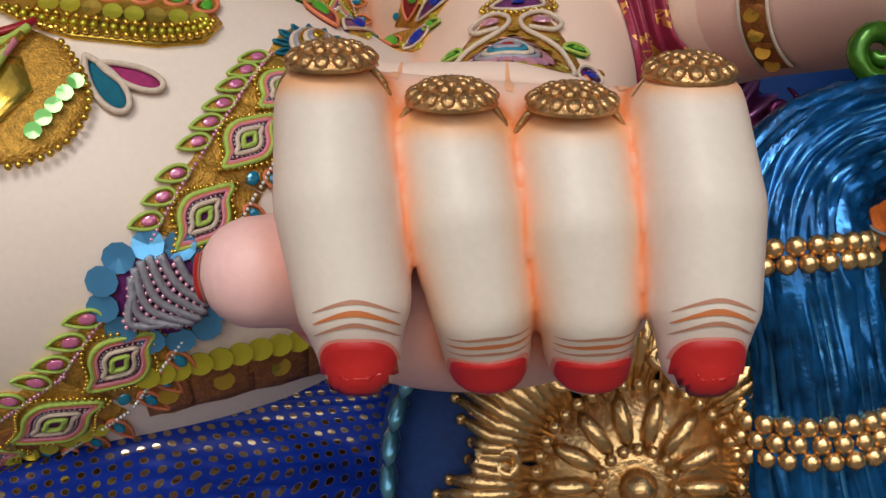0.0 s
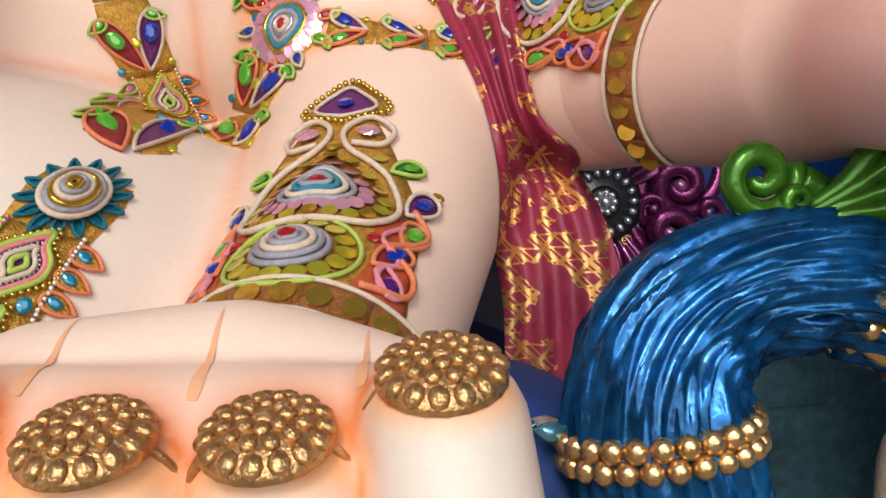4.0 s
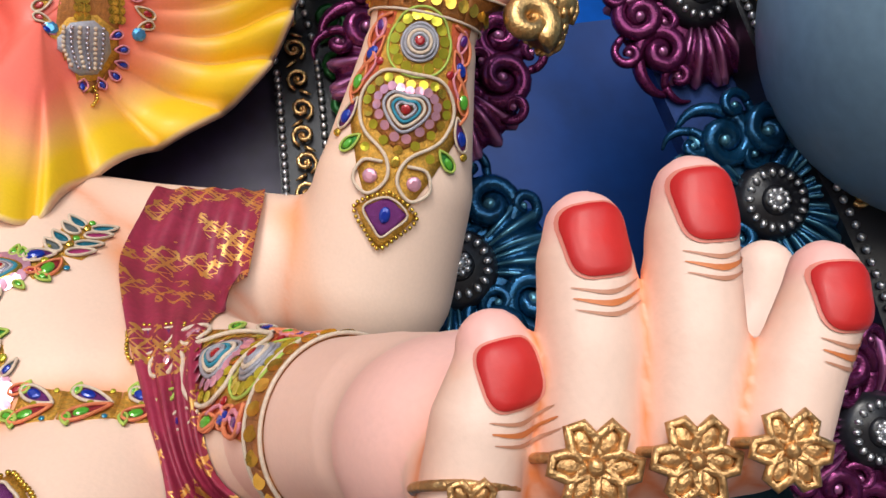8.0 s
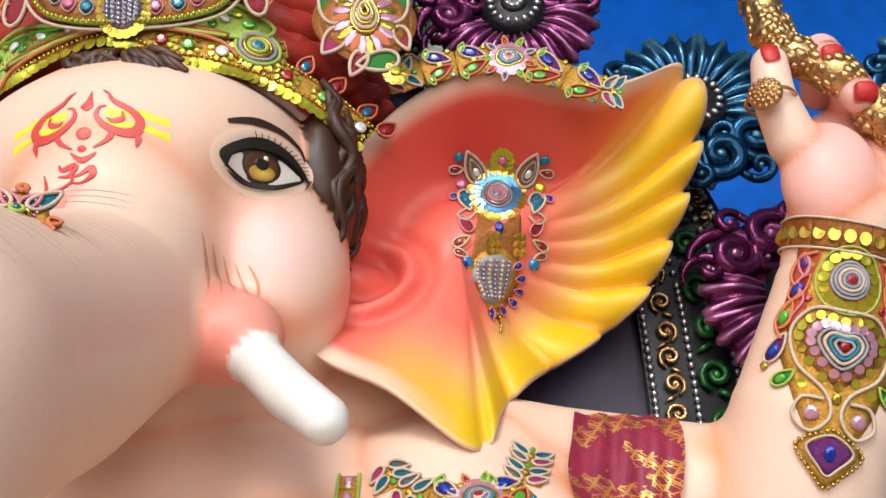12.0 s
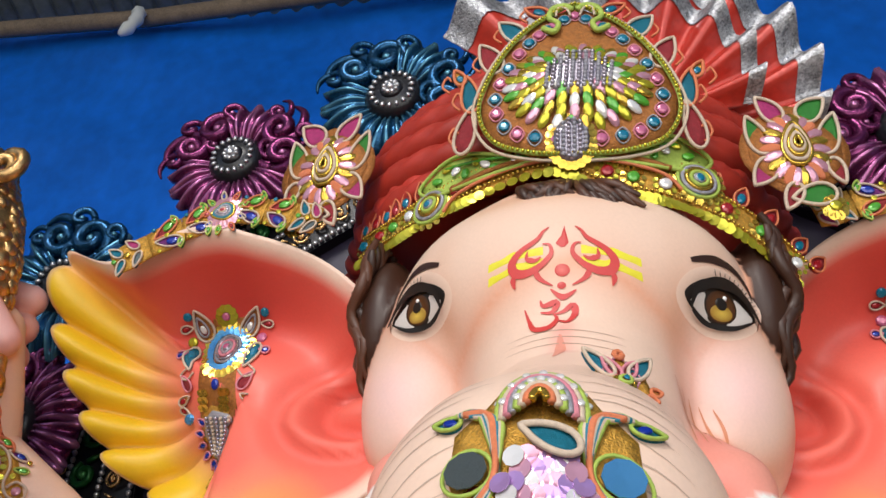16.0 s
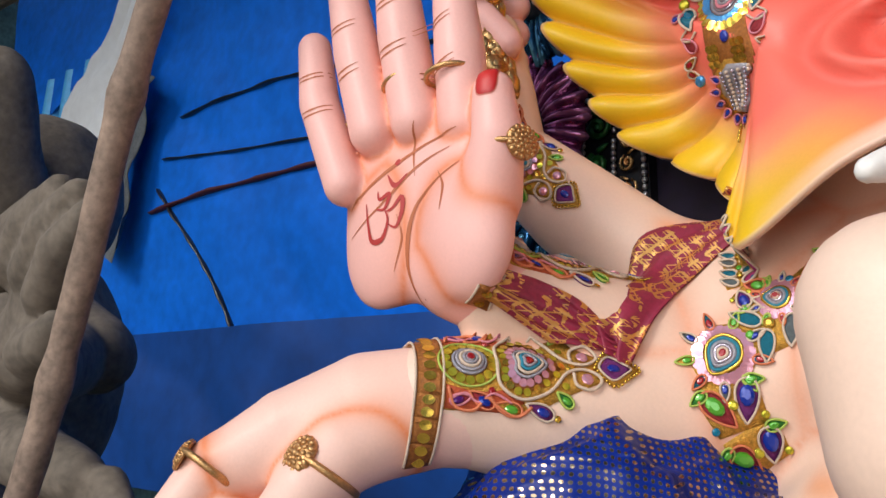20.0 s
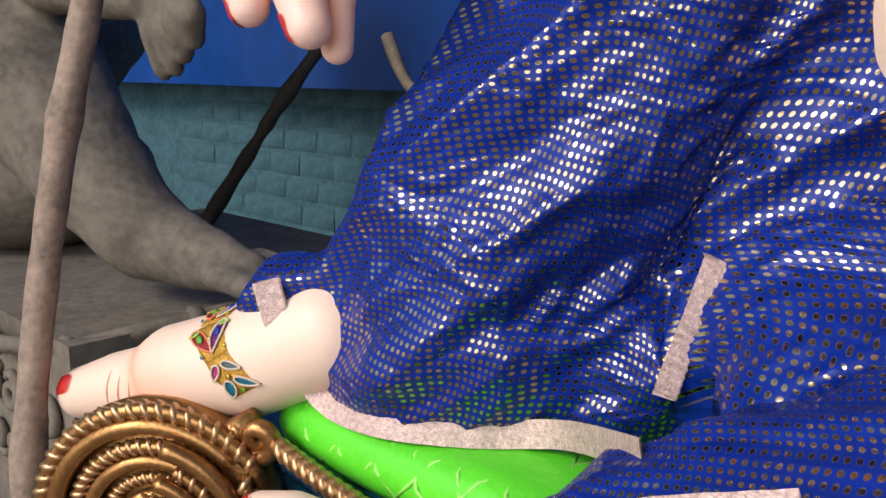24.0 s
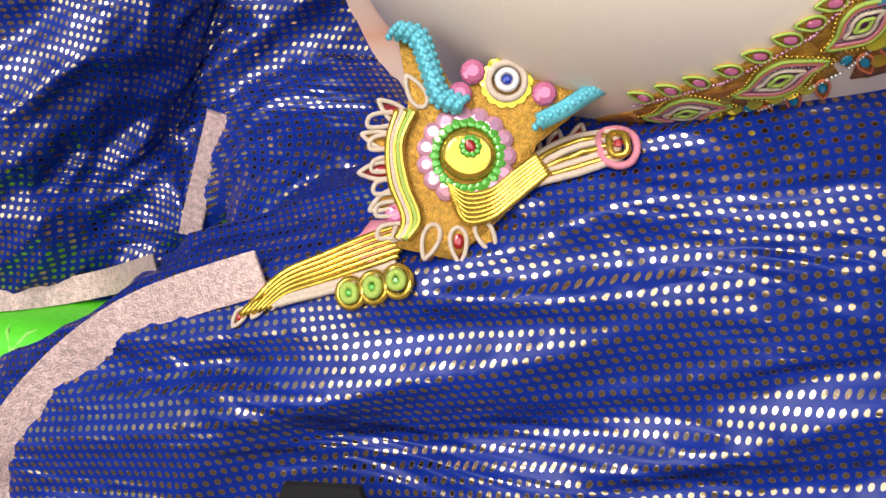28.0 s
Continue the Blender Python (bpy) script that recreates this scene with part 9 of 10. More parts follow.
finger_ring((0.4200, 0.367, 1.560), RN, 0.0160, (0.2, 0, 1), 0.0202, "flower")
finger_ring((0.4510, 0.357, 1.558), RN, 0.0145, (0.2, 0, 1), 0.0182, "flower")
finger_ring((0.392, 0.845, 2.232), (-0.5, -0.8, -0.1), 0.020, (0.1, 0, 1), 0.028, "dome")
finger_ring((-1.192, 0.553, 1.624), (-0.05, -0.85, 0.45), 0.024, (-0.28, -0.45, -0.85), 0.0435, "dome", 0.0045)
finger_ring((-1.334, 0.500, 1.616), (-0.6, -0.65, 0.45), 0.020, (-0.25, -0.5, -0.8), 0.0360, "dome", 0.0045)
finger_ring((-1.005, 0.70, 1.985), (0.95, -0.3, 0), 0.022, (0, 0, 1), 0.033, "dome", 0.004)
for c, r, ax in (((-1.322, 0.705, 2.055), 0.0285, (-0.35, 0, 1)), ((-1.265, 0.70, 2.085), 0.033, (-0.3, 0, 1)), ((-1.198, 0.70, 2.10), 0.034, (-0.25, 0, 1)), ((-1.125, 0.70, 2.095), 0.031, (-0.2, 0, 1)), ((-1.245, 0.88, 2.30), 0.026, (-0.5, 0, 1))):
    finger_ring(Vector(c) + Vector((0, -r, 0)), (0, -1, 0), 0.01, ax, r, "plain", 0.0038, c)


# ---- shawls, fan, staffs ----
def brocade(name, base, gold):
    """Thin cloth with a woven gold lattice that is worn away in places."""
    m = material(name, base, 0.55, 0, 0.3, 30, 0.3)
    n, l = m.node_tree.nodes, m.node_tree.links
    b = n["Principled BSDF"]
    tc = n.new("ShaderNodeTexCoord")
    total = None
    for turn, scale in ((0.75, 19.0), (-0.75, 19.0), (0.75, 38.0), (1.57, 30.0)):
        mp, wv, gt = n.new("ShaderNodeMapping"), n.new("ShaderNodeTexWave"), n.new("ShaderNodeMath")
        mp.inputs["Rotation"].default_value = (0.0, turn, 0.0)
        wv.inputs["Scale"].default_value, wv.inputs["Distortion"].default_value = scale, 0.8
        gt.operation = "GREATER_THAN"
        gt.inputs[1].default_value = 0.90 if scale < 20 else 0.95
        l.new(tc.outputs["Object"], mp.inputs[0]), l.new(mp.outputs[0], wv.inputs["Vector"]), l.new(wv.outputs["Fac"], gt.inputs[0])
        if total is None:
            total = gt.outputs[0]
        else:
            mxm = n.new("ShaderNodeMath")
            mxm.operation = "MAXIMUM"
            l.new(total, mxm.inputs[0]), l.new(gt.outputs[0], mxm.inputs[1])
            total = mxm.outputs[0]
    wear, cut, both = n.new("ShaderNodeTexNoise"), n.new("ShaderNodeMath"), n.new("ShaderNodeMath")
    wear.inputs["Scale"].default_value, wear.inputs["Detail"].default_value = 26.0, 2.0
    cut.operation, both.operation = "GREATER_THAN", "MULTIPLY"
    cut.inputs[1].default_value = 0.50
    l.new(tc.outputs["Object"], wear.inputs["Vector"]), l.new(wear.outputs["Fac"], cut.inputs[0])
    l.new(total, both.inputs[0]), l.new(cut.outputs[0], both.inputs[1])
    old = b.inputs["Base Color"].links[0].from_socket
    mx = n.new("ShaderNodeMix")
    mx.data_type = "RGBA"
    mx.inputs["B"].default_value = (*gold, 1)
    l.new(both.outputs[0], mx.inputs["Factor"]), l.new(old, mx.inputs["A"]), l.new(mx.outputs["Result"], b.inputs["Base Color"])
    l.new(both.outputs[0], b.inputs["Metallic"])
    return m


BROCADE = brocade("maroon_brocade", (0.26, 0.018, 0.050), (0.80, 0.48, 0.16))


def scarf(label, rows, pleats, seed, nu=26, nv=60):
    """A scarf between its two edges, laid over the statue, with pleats along its length."""
    left, right = spline([r[0] for r in rows], nv), spline([r[1] for r in rows], nv)
    V, F = [], []
    for j in range(nv):
        a, b = Vector(left[j]), Vector(right[j])
        for i in range(nu):
            u = i / (nu - 1)
            p = a.lerp(b, u)
            hit = statue_tree.ray_cast(Vector((p.x, p.y - 0.10, p.z)), Vector((0, 1, 0)), 0.40)
            if hit[0] is not None and hit[0].y < p.y + 0.05:
                p.y = hit[0].y - 0.004
            p.y -= 0.006 + 0.006 * math.sin(u * pleats * 6.28 + 1.5 * math.sin(j * 0.11 + seed)) + 0.005 * noise.noise(Vector((u * 5, j * 0.16, seed)))
            V.append(p)
    for _ in range(2):
        W = list(V)
        for j in range(1, nv - 1):
            for i in range(1, nu - 1):
                k = j * nu + i
                W[k] = Vector((V[k].x, 0.5 * V[k].y + 0.125 * (V[k - 1].y + V[k + 1].y + V[k - nu].y + V[k + nu].y), V[k].z))
        V = W
    k = len(V)
    V = V + [q + Vector((0, 0.0025, 0)) for q in V]
    for j in range(nv - 1):
        for i in range(nu - 1):
            a = j * nu + i
            q = (a, a + 1, a + nu + 1, a + nu)
            F += [q, tuple(x + k for x in q[::-1])]
    return mesh_object("scarf", V, F, [BROCADE], label=label, category="scarf", group="scarves of the statue")


scarf("maroon brocade scarf with gold lattice draped over the arm", (((0.135, 1.06, 1.93), (0.255, 1.06, 1.915)), ((0.125, 1.0, 1.896), (0.251, 1.0, 1.881)), ((0.108, 0.97, 1.831), (0.23, 0.97, 1.81)), ((0.124, 0.92, 1.744), (0.21, 0.92, 1.765)), ((0.144, 0.88, 1.666), (0.196, 0.88, 1.694)),
      ((0.161, 0.84, 1.606), (0.2, 0.84, 1.599)), ((0.167, 0.8, 1.549), (0.236, 0.8, 1.555)), ((0.164, 0.78, 1.498), (0.255, 0.78, 1.508)), ((0.168, 0.77, 1.45), (0.262, 0.77, 1.45)), ((0.165, 0.77, 1.38), (0.265, 0.77, 1.38)), ((0.165, 0.78, 1.28), (0.262, 0.78, 1.28))), 4, 1.0)
scarf("maroon brocade scarf knotted below the shoulder", (((-0.89, 1.10, 1.985), (-0.85, 1.10, 1.96)), ((-0.901, 1.05, 1.969), (-0.858, 1.05, 1.946)), ((-1.009, 1.0, 1.927), (-0.916, 1.0, 1.868)), ((-1.014, 0.95, 1.828), (-0.937, 0.95, 1.805)), ((-0.994, 0.9, 1.782), (-0.949, 0.9, 1.751)), ((-0.985, 0.88, 1.76), (-0.95, 0.88, 1.735))), 3, 4.0, 22, 40)
scarf("loose end of the maroon brocade scarf round the forearm", (((-1.12, 0.82, 1.88), (-1.085, 0.82, 1.815)), ((-1.094, 0.8, 1.872), (-1.059, 0.8, 1.801)), ((-1.036, 0.8, 1.839), (-1.026, 0.8, 1.764)), ((-0.998, 0.84, 1.814), (-1.005, 0.84, 1.761)), ((-0.975, 0.88, 1.777), (-0.96, 0.88, 1.749))), 3, 7.0, 20, 34)

REDSATIN = material("red_satin", (0.50, 0.035, 0.02), 0.32, 0.15, 0.2, 20, 0.15)
SILVERLACE = material("silver_lace", (0.42, 0.42, 0.44), 0.35, 0.7, 0.8, 90, 1.0, 0, "", 3)
fan_o = Vector((-0.265, 1.0, 2.585))
turban_fan = thing("turban_fan", "pleated red satin turban fan with silver lace borders", "turban fan", "", fan_o)
for name, y, k0, a0, a1, pl in (("front_tier", 0.955, 0.66, 2, 128, 6), ("back_tier", 1.02, 1.0, -4, 140, 8)):
    n, m = pl * 10 + 1, 14
    for part_name, s0, s1, mat, off in ((name, 0.06, 0.90, REDSATIN, 0.0), ("lace_border", 0.86, 1.0, SILVERLACE, -0.003)):
        V, F = [], []
        for side in (0, 1):
            for i in range(n):
                t = i / (n - 1)
                th = radians(a0 + (a1 - a0) * t)
                R = k0 * (0.255 + 0.19 * t)
                w = 0.5 + 0.5 * math.cos(2 * math.pi * t * pl)
                for j in range(m):
                    s = s0 + (s1 - s0) * j / (m - 1)
                    edge = 0.04 * (0.5 - w) * max(0, s - 0.3)
                    r = R * (s + edge)
                    V.append(Vector((fan_o.x + r * math.cos(th), y + off + 0.003 * side - 0.055 * (1 - w) * s * (0.4 + 0.6 * s) * k0 ** 0.5, fan_o.z + r * math.sin(th))))
        for side in (0, 1):
            for i in range(n - 1):
                for j in range(m - 1):
                    a = side * n * m + i * m + j
                    q = (a, a + m, a + m + 1, a + 1)
                    F.append(q if not side else q[::-1])
        under(mesh_object(part_name, V, F, [mat]), turban_fan)


def carved_bumps(line, radii, n, seed, r, mats, name, parent):
    """Beaten relief: small lumps and curls scattered round a shaft."""
    rnd = random.Random(seed)
    s = Shape()
    for _ in range(n):
        i = rnd.randrange(1, len(line) - 1)
        p, d = line[i], (line[i + 1] - line[i - 1]).normalized()
        o = d.orthogonal().normalized()
        a = rnd.uniform(0, 6.283)
        e1 = o * math.cos(a) + d.cross(o) * math.sin(a)
        k = r * rnd.uniform(0.6, 1.25)
        s.blob(p + e1 * radii[i] * 0.97, (k * rnd.uniform(0.8, 1.6), k, k * 0.55), d, e1.cross(d), e1, 6, 3)
    under(s.make(name, mats, kind="stuff"), parent)


BRIGHTGOLD = material("bright_gilding", (0.58, 0.36, 0.15), 0.30, 0.92, 0.4, 50, 0.5)
staff = thing("serpent_staff", "gilded serpent staff with beaten scales held in the raised hand", "staff", at=(0.52, 0.87, 2.25))
line = [Vector(p) for p in spline([(0.50, 0.885, 2.545), (0.475, 0.885, 2.50), (0.450, 0.885, 2.44), (0.440, 0.885, 2.37), (0.455, 0.88, 2.31), (0.500, 0.873, 2.262), (0.548, 0.890, 2.187), (0.592, 0.905, 2.150), (0.613, 0.915, 2.095), (0.607, 0.925, 2.040), (0.580, 0.925, 2.010)], 90)]
rad_ = [0.043 - 0.020 * min(1, i / 22) + 0.003 * math.sin(i * 0.9) for i in range(90)]
under(Shape().tube(line, rad_, 14).make("shaft", [BRIGHTGOLD]), staff)
carved_bumps(line, rad_, 900, 5, 0.0065, [BRIGHTGOLD], "scale_relief", staff)
under(Shape().tube(curl_points((0.571, 0.915, 2.024), (1, 0, 0), (0, 0, 1), 0.026, 1.5, -1.2, 30, 0.2, (0, -1, 0), 0.010), taper(30, 0.016, 0.013, 0.007), 9).make("lower_scroll", [BRIGHTGOLD]), staff)
for sx in (-1, 1):
    under(Shape().tube(curl_points((0.505 + 0.042 * sx, 0.875, 2.545), (sx, 0, 0), (0, 0, 1), 0.026, 1.5, 0.4, 26, 0.2, (0, -1, 0), 0.010), taper(26, 0.010, 0.012, 0.007), 8).make("upper_scroll", [BRIGHTGOLD]), staff)

mace = thing("golden_sceptre", "gilded sceptre with a carved scrolled head in the raised hand", "sceptre", at=(-1.32, 0.9, 2.4))
line = [Vector(p) for p in spline([(-1.215, 0.91, 2.16), (-1.235, 0.905, 2.24), (-1.253, 0.905, 2.328), (-1.292, 0.905, 2.414), (-1.333, 0.905, 2.485), (-1.358, 0.905, 2.545), (-1.368, 0.905, 2.572)], 60)]
rad_ = [0.030 + 0.026 * max(0.0, min(1.0, (i - 18) / 16)) - 0.014 * max(0.0, (i - 52) / 8) for i in range(60)]
under(Shape().tube(line, rad_, 18).make("head", [BRIGHTGOLD]), mace)
carved_bumps(line, rad_, 800, 9, 0.0125, [BRIGHTGOLD], "beaten_relief", mace)
for c, r, st, tn in (((-1.418, 0.885, 2.600), 0.020, 1.2, 1.5), ((-1.270, 0.870, 2.530), 0.032, 1.9, -1.6), ((-1.345, 0.85, 2.562), 0.020, 1.2, 1.4)):
    under(Shape().tube(curl_points(c, (1, 0, 0), (0, 0, 1), r, tn, st, 28, 0.15, (0, -1, 0), 0.012), taper(28, r * 0.34, r * 0.36, r * 0.2), 9).make("scroll", [BRIGHTGOLD]), mace)

# ---- things round the statue ----
BAMBOO = material("grey_bamboo", (0.26, 0.185, 0.14), 0.75, 0, 0.5, 16, 0.6, 0, "", 5)
line = [Vector(p) for p in spline([(-1.20, 0.45, 2.95), (-1.363, 0.467, 2.467), (-1.545, 0.489, 2.13), (-1.655, 0.505, 1.842), (-1.738, 0.500, 1.55), (-1.762, 0.445, 1.30), (-1.750, 0.370, 0.95), (-1.72, 0.31, 0.55), (-1.69, 0.25, 0.0)], 150)]
pole = Shape().tube(line, [0.0225 + 0.0045 * math.exp(-((i % 26) - 13) ** 2 / 3.0) + 0.0018 * noise.noise(Vector((i * 0.3, 0, 0))) for i in range(150)], 14)
pole.make("leaning_pole", [BAMBOO], label="weathered grey bamboo pole leaning beside the statue", category="pole")


def clay_statue(label, build):
    cl = Clay(0.03)
    build(cl)
    V, Q, _ = cl.mesh(0.012, (0.2, 0.2, 0.2), (0.1, 0.1, 0.1))
    V = np.array([v + 0.004 * noise.noise(Vector(v) * 14) for v in V])
    return mesh_object("clay_statue", V, Q.tolist(), [CLAY], label=label, category="statue")


def seated_clay(cl):
    # raised palm, its fingers leaning outward
    cl.egg((-2.12, 0.64, 1.845), (0.150, 0.050, 0.150), "palm", (0, 30, -15))
    for k, (a, b) in enumerate((((-2.235, 0.60, 1.925), (-2.030, 0.585, 2.035)), ((-2.150, 0.60, 1.925), (-1.945, 0.58, 2.045)), ((-2.060, 0.60, 1.905), (-1.865, 0.58, 2.025)), ((-1.985, 0.60, 1.860), (-1.820, 0.58, 1.980)))):
        m = tuple((p + q) / 2 for p, q in zip(a, b))
        cl.chain([(*a, 0.045), (m[0], m[1] - 0.012, m[2] + 0.006, 0.041), (*b, 0.029)], "finger%d" % k, blend=0.010)
    cl.chain([(-2.04, 0.62, 1.76, 0.055), (-1.96, 0.60, 1.77, 0.042), (-1.91, 0.59, 1.80, 0.030)], "thumb", blend=0.015)
    cl.chain([(-2.18, 0.66, 1.77, 0.085), (-2.35, 0.76, 1.74, 0.090), (-2.60, 0.95, 1.80, 0.10)], "forearm")
    # drooping hand with a bangle groove
    cl.chain([(-2.75, 0.74, 1.63, 0.095), (-2.42, 0.70, 1.60, 0.078), (-2.165, 0.70, 1.566, 0.068), (-2.01, 0.715, 1.540, 0.052)], "fore2")
    for x in (-2.36, -2.33):
        cl.egg((x, 0.70, 1.592), (0.012, 0.086, 0.084), "bangle%.2f" % x, blend=0.004)
    for k, (x, z) in enumerate(((-2.005, 1.400), (-1.965, 1.405), (-1.925, 1.430), (-1.885, 1.455))):
        cl.chain([(-2.005 + 0.022 * k, 0.730, 1.535, 0.033), (x + 0.012, 0.725, (z + 1.53) / 2, 0.028), (x, 0.740, z, 0.020)], "claw%d" % k, blend=0.008)
    # leg, foot and toes
    cl.chain([(-2.75, 0.66, 1.50, 0.19), (-2.52, 0.68, 1.38, 0.175), (-2.33, 0.72, 1.20, 0.125), (-2.20, 0.76, 1.08, 0.100)], "leg")
    cl.chain([(-2.17, 0.78, 1.05, 0.088), (-2.02, 0.82, 1.025, 0.066), (-1.90, 0.84, 1.010, 0.045)], "foot")
    for k in range(5):
        cl.chain([(-1.93 - 0.012 * k, 0.785 + 0.033 * k, 1.012, 0.030), (-1.815 - 0.014 * k, 0.80 + 0.034 * k, 1.000, 0.024)], "toe%d" % k, blend=0.008)
    # the other raised arm
    cl.chain([(-3.0, 0.95, 2.05, 0.12), (-2.86, 0.78, 2.36, 0.11), (-2.80, 0.74, 2.52, 0.09)], "arm")
    # trunk of the body, belly and head
    cl.egg((-3.10, 1.02, 1.75), (0.30, 0.30, 0.42), "torso")
    cl.egg((-2.98, 0.85, 1.50), (0.28, 0.30, 0.24), "torso")
    cl.egg((-3.10, 1.02, 2.30), (0.22, 0.24, 0.26), "head")
    cl.egg((-3.02, 0.85, 1.10), (0.36, 0.34, 0.20), "seat")
    cl.chain([(-2.95, 0.80, 1.50, 0.18), (-2.62, 0.62, 1.48, 0.17)], "leg")
    cl.chain([(-3.0, 1.0, 1.95, 0.13), (-2.55, 0.98, 1.80, 0.10)], "forearm")
    cl.chain([(-3.0, 0.9, 1.80, 0.12), (-2.60, 0.75, 1.66, 0.09)], "fore2")


clay = clay_statue("unpainted grey clay statue with a raised palm, seated", seated_clay)
plinth_c = thing("clay_plinth", "unpainted grey clay plinth with rope moulding and carved scrolls", "plinth", at=(-2.6, 0.9, 0.0))
under(Shape().box((-2.58, 1.0, 0.46), (1.22, 0.98, 0.92)).make("block", [CLAY], smooth=False), plinth_c)
rope("rope_moulding", [(-3.18, 0.49, 0.90), (-2.60, 0.475, 0.89), (-2.22, 0.465, 0.88), (-2.02, 0.53, 0.90), (-1.945, 0.75, 0.93), (-1.93, 1.0, 0.94)], 0.026, CLAY, plinth_c, 0.05)
for k in range(12):
    for j in range(2):
        c = (-2.06 - 0.095 * k, 0.505, 0.76 - 0.12 * j)
        under(Shape().tube(curl_points(c, (1 if k % 2 else -1, 0, 0), (0, 0, 1 - 2 * j), 0.042, 1.5, 0.3 * k, 22, 0.2, (0, -1, 0), 0.008), taper(22, 0.010, 0.012, 0.006), 7).make("scroll", [CLAY]), plinth_c)
DARKSTICK = material("dark_bark", (0.035, 0.026, 0.020), 0.85, 0, 0.5, 30, 0.8)
Shape().tube(spline([(-2.78, 0.94, 0.55), (-2.65, 1.14, 0.92), (-2.555, 1.28, 1.18), (-2.484, 1.35, 1.33), (-2.40, 1.52, 1.58)], 40), [0.020 + 0.005 * math.sin(i * 0.8) * math.sin(i * 0.37) for i in range(40)], 9).make("dark_stick", [DARKSTICK], label="dark rough stick leaning against the wall", category="stick")
Shape().tube(spline([(-2.34, 1.60, 1.50), (-2.26, 1.60, 1.371), (-2.12, 1.60, 1.278), (-1.9, 1.62, 1.00), (-1.55, 1.66, 0.0)], 20), [0.018 + 0.002 * math.sin(i) for i in range(20)], 8).make("branch", [WOOD], label="pale wooden branch behind the statue", category="branch", group="loose branches")
for pts, r in ((((0.62, 1.36, 1.545), (0.70, 1.35, 1.504), (0.80, 1.35, 1.42), (0.881, 1.35, 1.361), (0.939, 1.35, 1.324)), 0.021), (((0.96, 1.345, 1.35), (0.915, 1.35, 1.28), (0.873, 1.35, 1.232), (0.80, 1.35, 1.10), (0.76, 1.35, 0.7)), 0.020),
               (((0.945, 1.33, 1.345), (0.976, 1.33, 1.318), (0.99, 1.33, 1.255), (1.0, 1.33, 1.20)), 0.016), (((0.95, 1.36, 1.32), (1.05, 1.36, 1.24), (1.136, 1.36, 1.182), (1.3, 1.36, 1.08)), 0.016)):
    Shape().tube(spline(pts, 30), [r * (1 + 0.10 * math.sin(i * 1.3) + 0.12 * noise.noise(Vector((i * 0.5, r * 90, 0)))) for i in range(30)], 9).make("branch", [WOOD], label="weathered grey branch tied with wire behind the throne", category="branch", group="loose branches")
WIRE = material("grey_wire", (0.25, 0.27, 0.28), 0.4, 0.6, 0.2, 60, 0.1)
YELLOWWIRE = material("yellow_thread", (0.60, 0.42, 0.03), 0.6, 0, 0.2, 60, 0.1)
ORANGERAG = material("orange_rag", (0.62, 0.13, 0.01), 0.7, 0, 0.3, 60, 0.5)
for pts, mat, r, label in ((((0.63, 1.325, 1.485), (0.66, 1.32, 1.43), (0.72, 1.32, 1.42), (0.77, 1.325, 1.46), (0.74, 1.33, 1.50)), WIRE, 0.0035, "loop of grey wire round the branch"), (((0.70, 1.33, 1.37), (0.80, 1.33, 1.37), (0.86, 1.34, 1.33)), BLACK, 0.003, "thin black wire hanging by the branches"),
                           (((0.655, 1.33, 1.50), (0.64, 1.33, 1.46), (0.62, 1.33, 1.42)), YELLOWWIRE, 0.0018, "yellow thread hanging by the branches"), (((0.66, 1.33, 1.50), (0.685, 1.32, 1.45), (0.70, 1.33, 1.39)), YELLOWWIRE, 0.0018, "yellow thread hanging by the branches"),
                           (((0.89, 1.33, 1.38), (0.86, 1.33, 1.31), (0.80, 1.33, 1.28)), WIRE, 0.0018, "thin white wire hanging by the branches")):
    Shape().tube(spline(pts, 26), r, 6).make("wire", [mat], label=label, category="wire", group="wires")
sheet("rag", lambda u, v: (0.672 + 0.05 * u - 0.02 * v, 1.318 + 0.012 * math.sin(u * 5 + v * 3), 1.395 + 0.105 * v + 0.02 * u), 8, 12, ORANGERAG, label="orange rag knotted on the branches", category="rag")

# ---- the neighbouring statue ----
BLUESKIN = material("blue_grey_paint", (0.20, 0.33, 0.45), 0.45, 0, 0.12, 8, 0.05, 0.1)
nb = Clay(0.03)
nb.egg((1.25, 0.98, 2.02), (0.32, 0.34, 0.30), "belly")
nb.egg((1.42, 1.05, 2.45), (0.26, 0.24, 0.30), "chest")
nb.chain([(1.20, 1.0, 2.42, 0.09), (1.04, 1.0, 2.36, 0.062), (0.965, 1.0, 2.335, 0.050)], "arm")
nb.egg((0.925, 1.0, 2.315), (0.05, 0.034, 0.045), "hand")
for k in range(4):
    nb.chain([(0.915, 0.985 + 0.02 * k, 2.325 - 0.014 * k, 0.018), (0.872, 0.965 + 0.02 * k, 2.322 - 0.018 * k, 0.014), (0.868, 0.95 + 0.02 * k, 2.295 - 0.015 * k, 0.012)], "f%d" % k, blend=0.006)
nb.egg((1.62, 1.0, 1.62), (0.42, 0.36, 0.25), "lap")
nb.egg((1.65, 1.0, 1.0), (0.42, 0.34, 0.62), "lap")
nb.egg((1.65, 1.0, 0.35), (0.40, 0.34, 0.36), "lap")
V, Q, _ = nb.mesh(0.012, (0, 0, 0), (0, 0, 0))
mesh_object("neighbour_statue", V, Q.tolist(), [BLUESKIN], label="blue-grey painted statue seated on the next throne", category="statue")
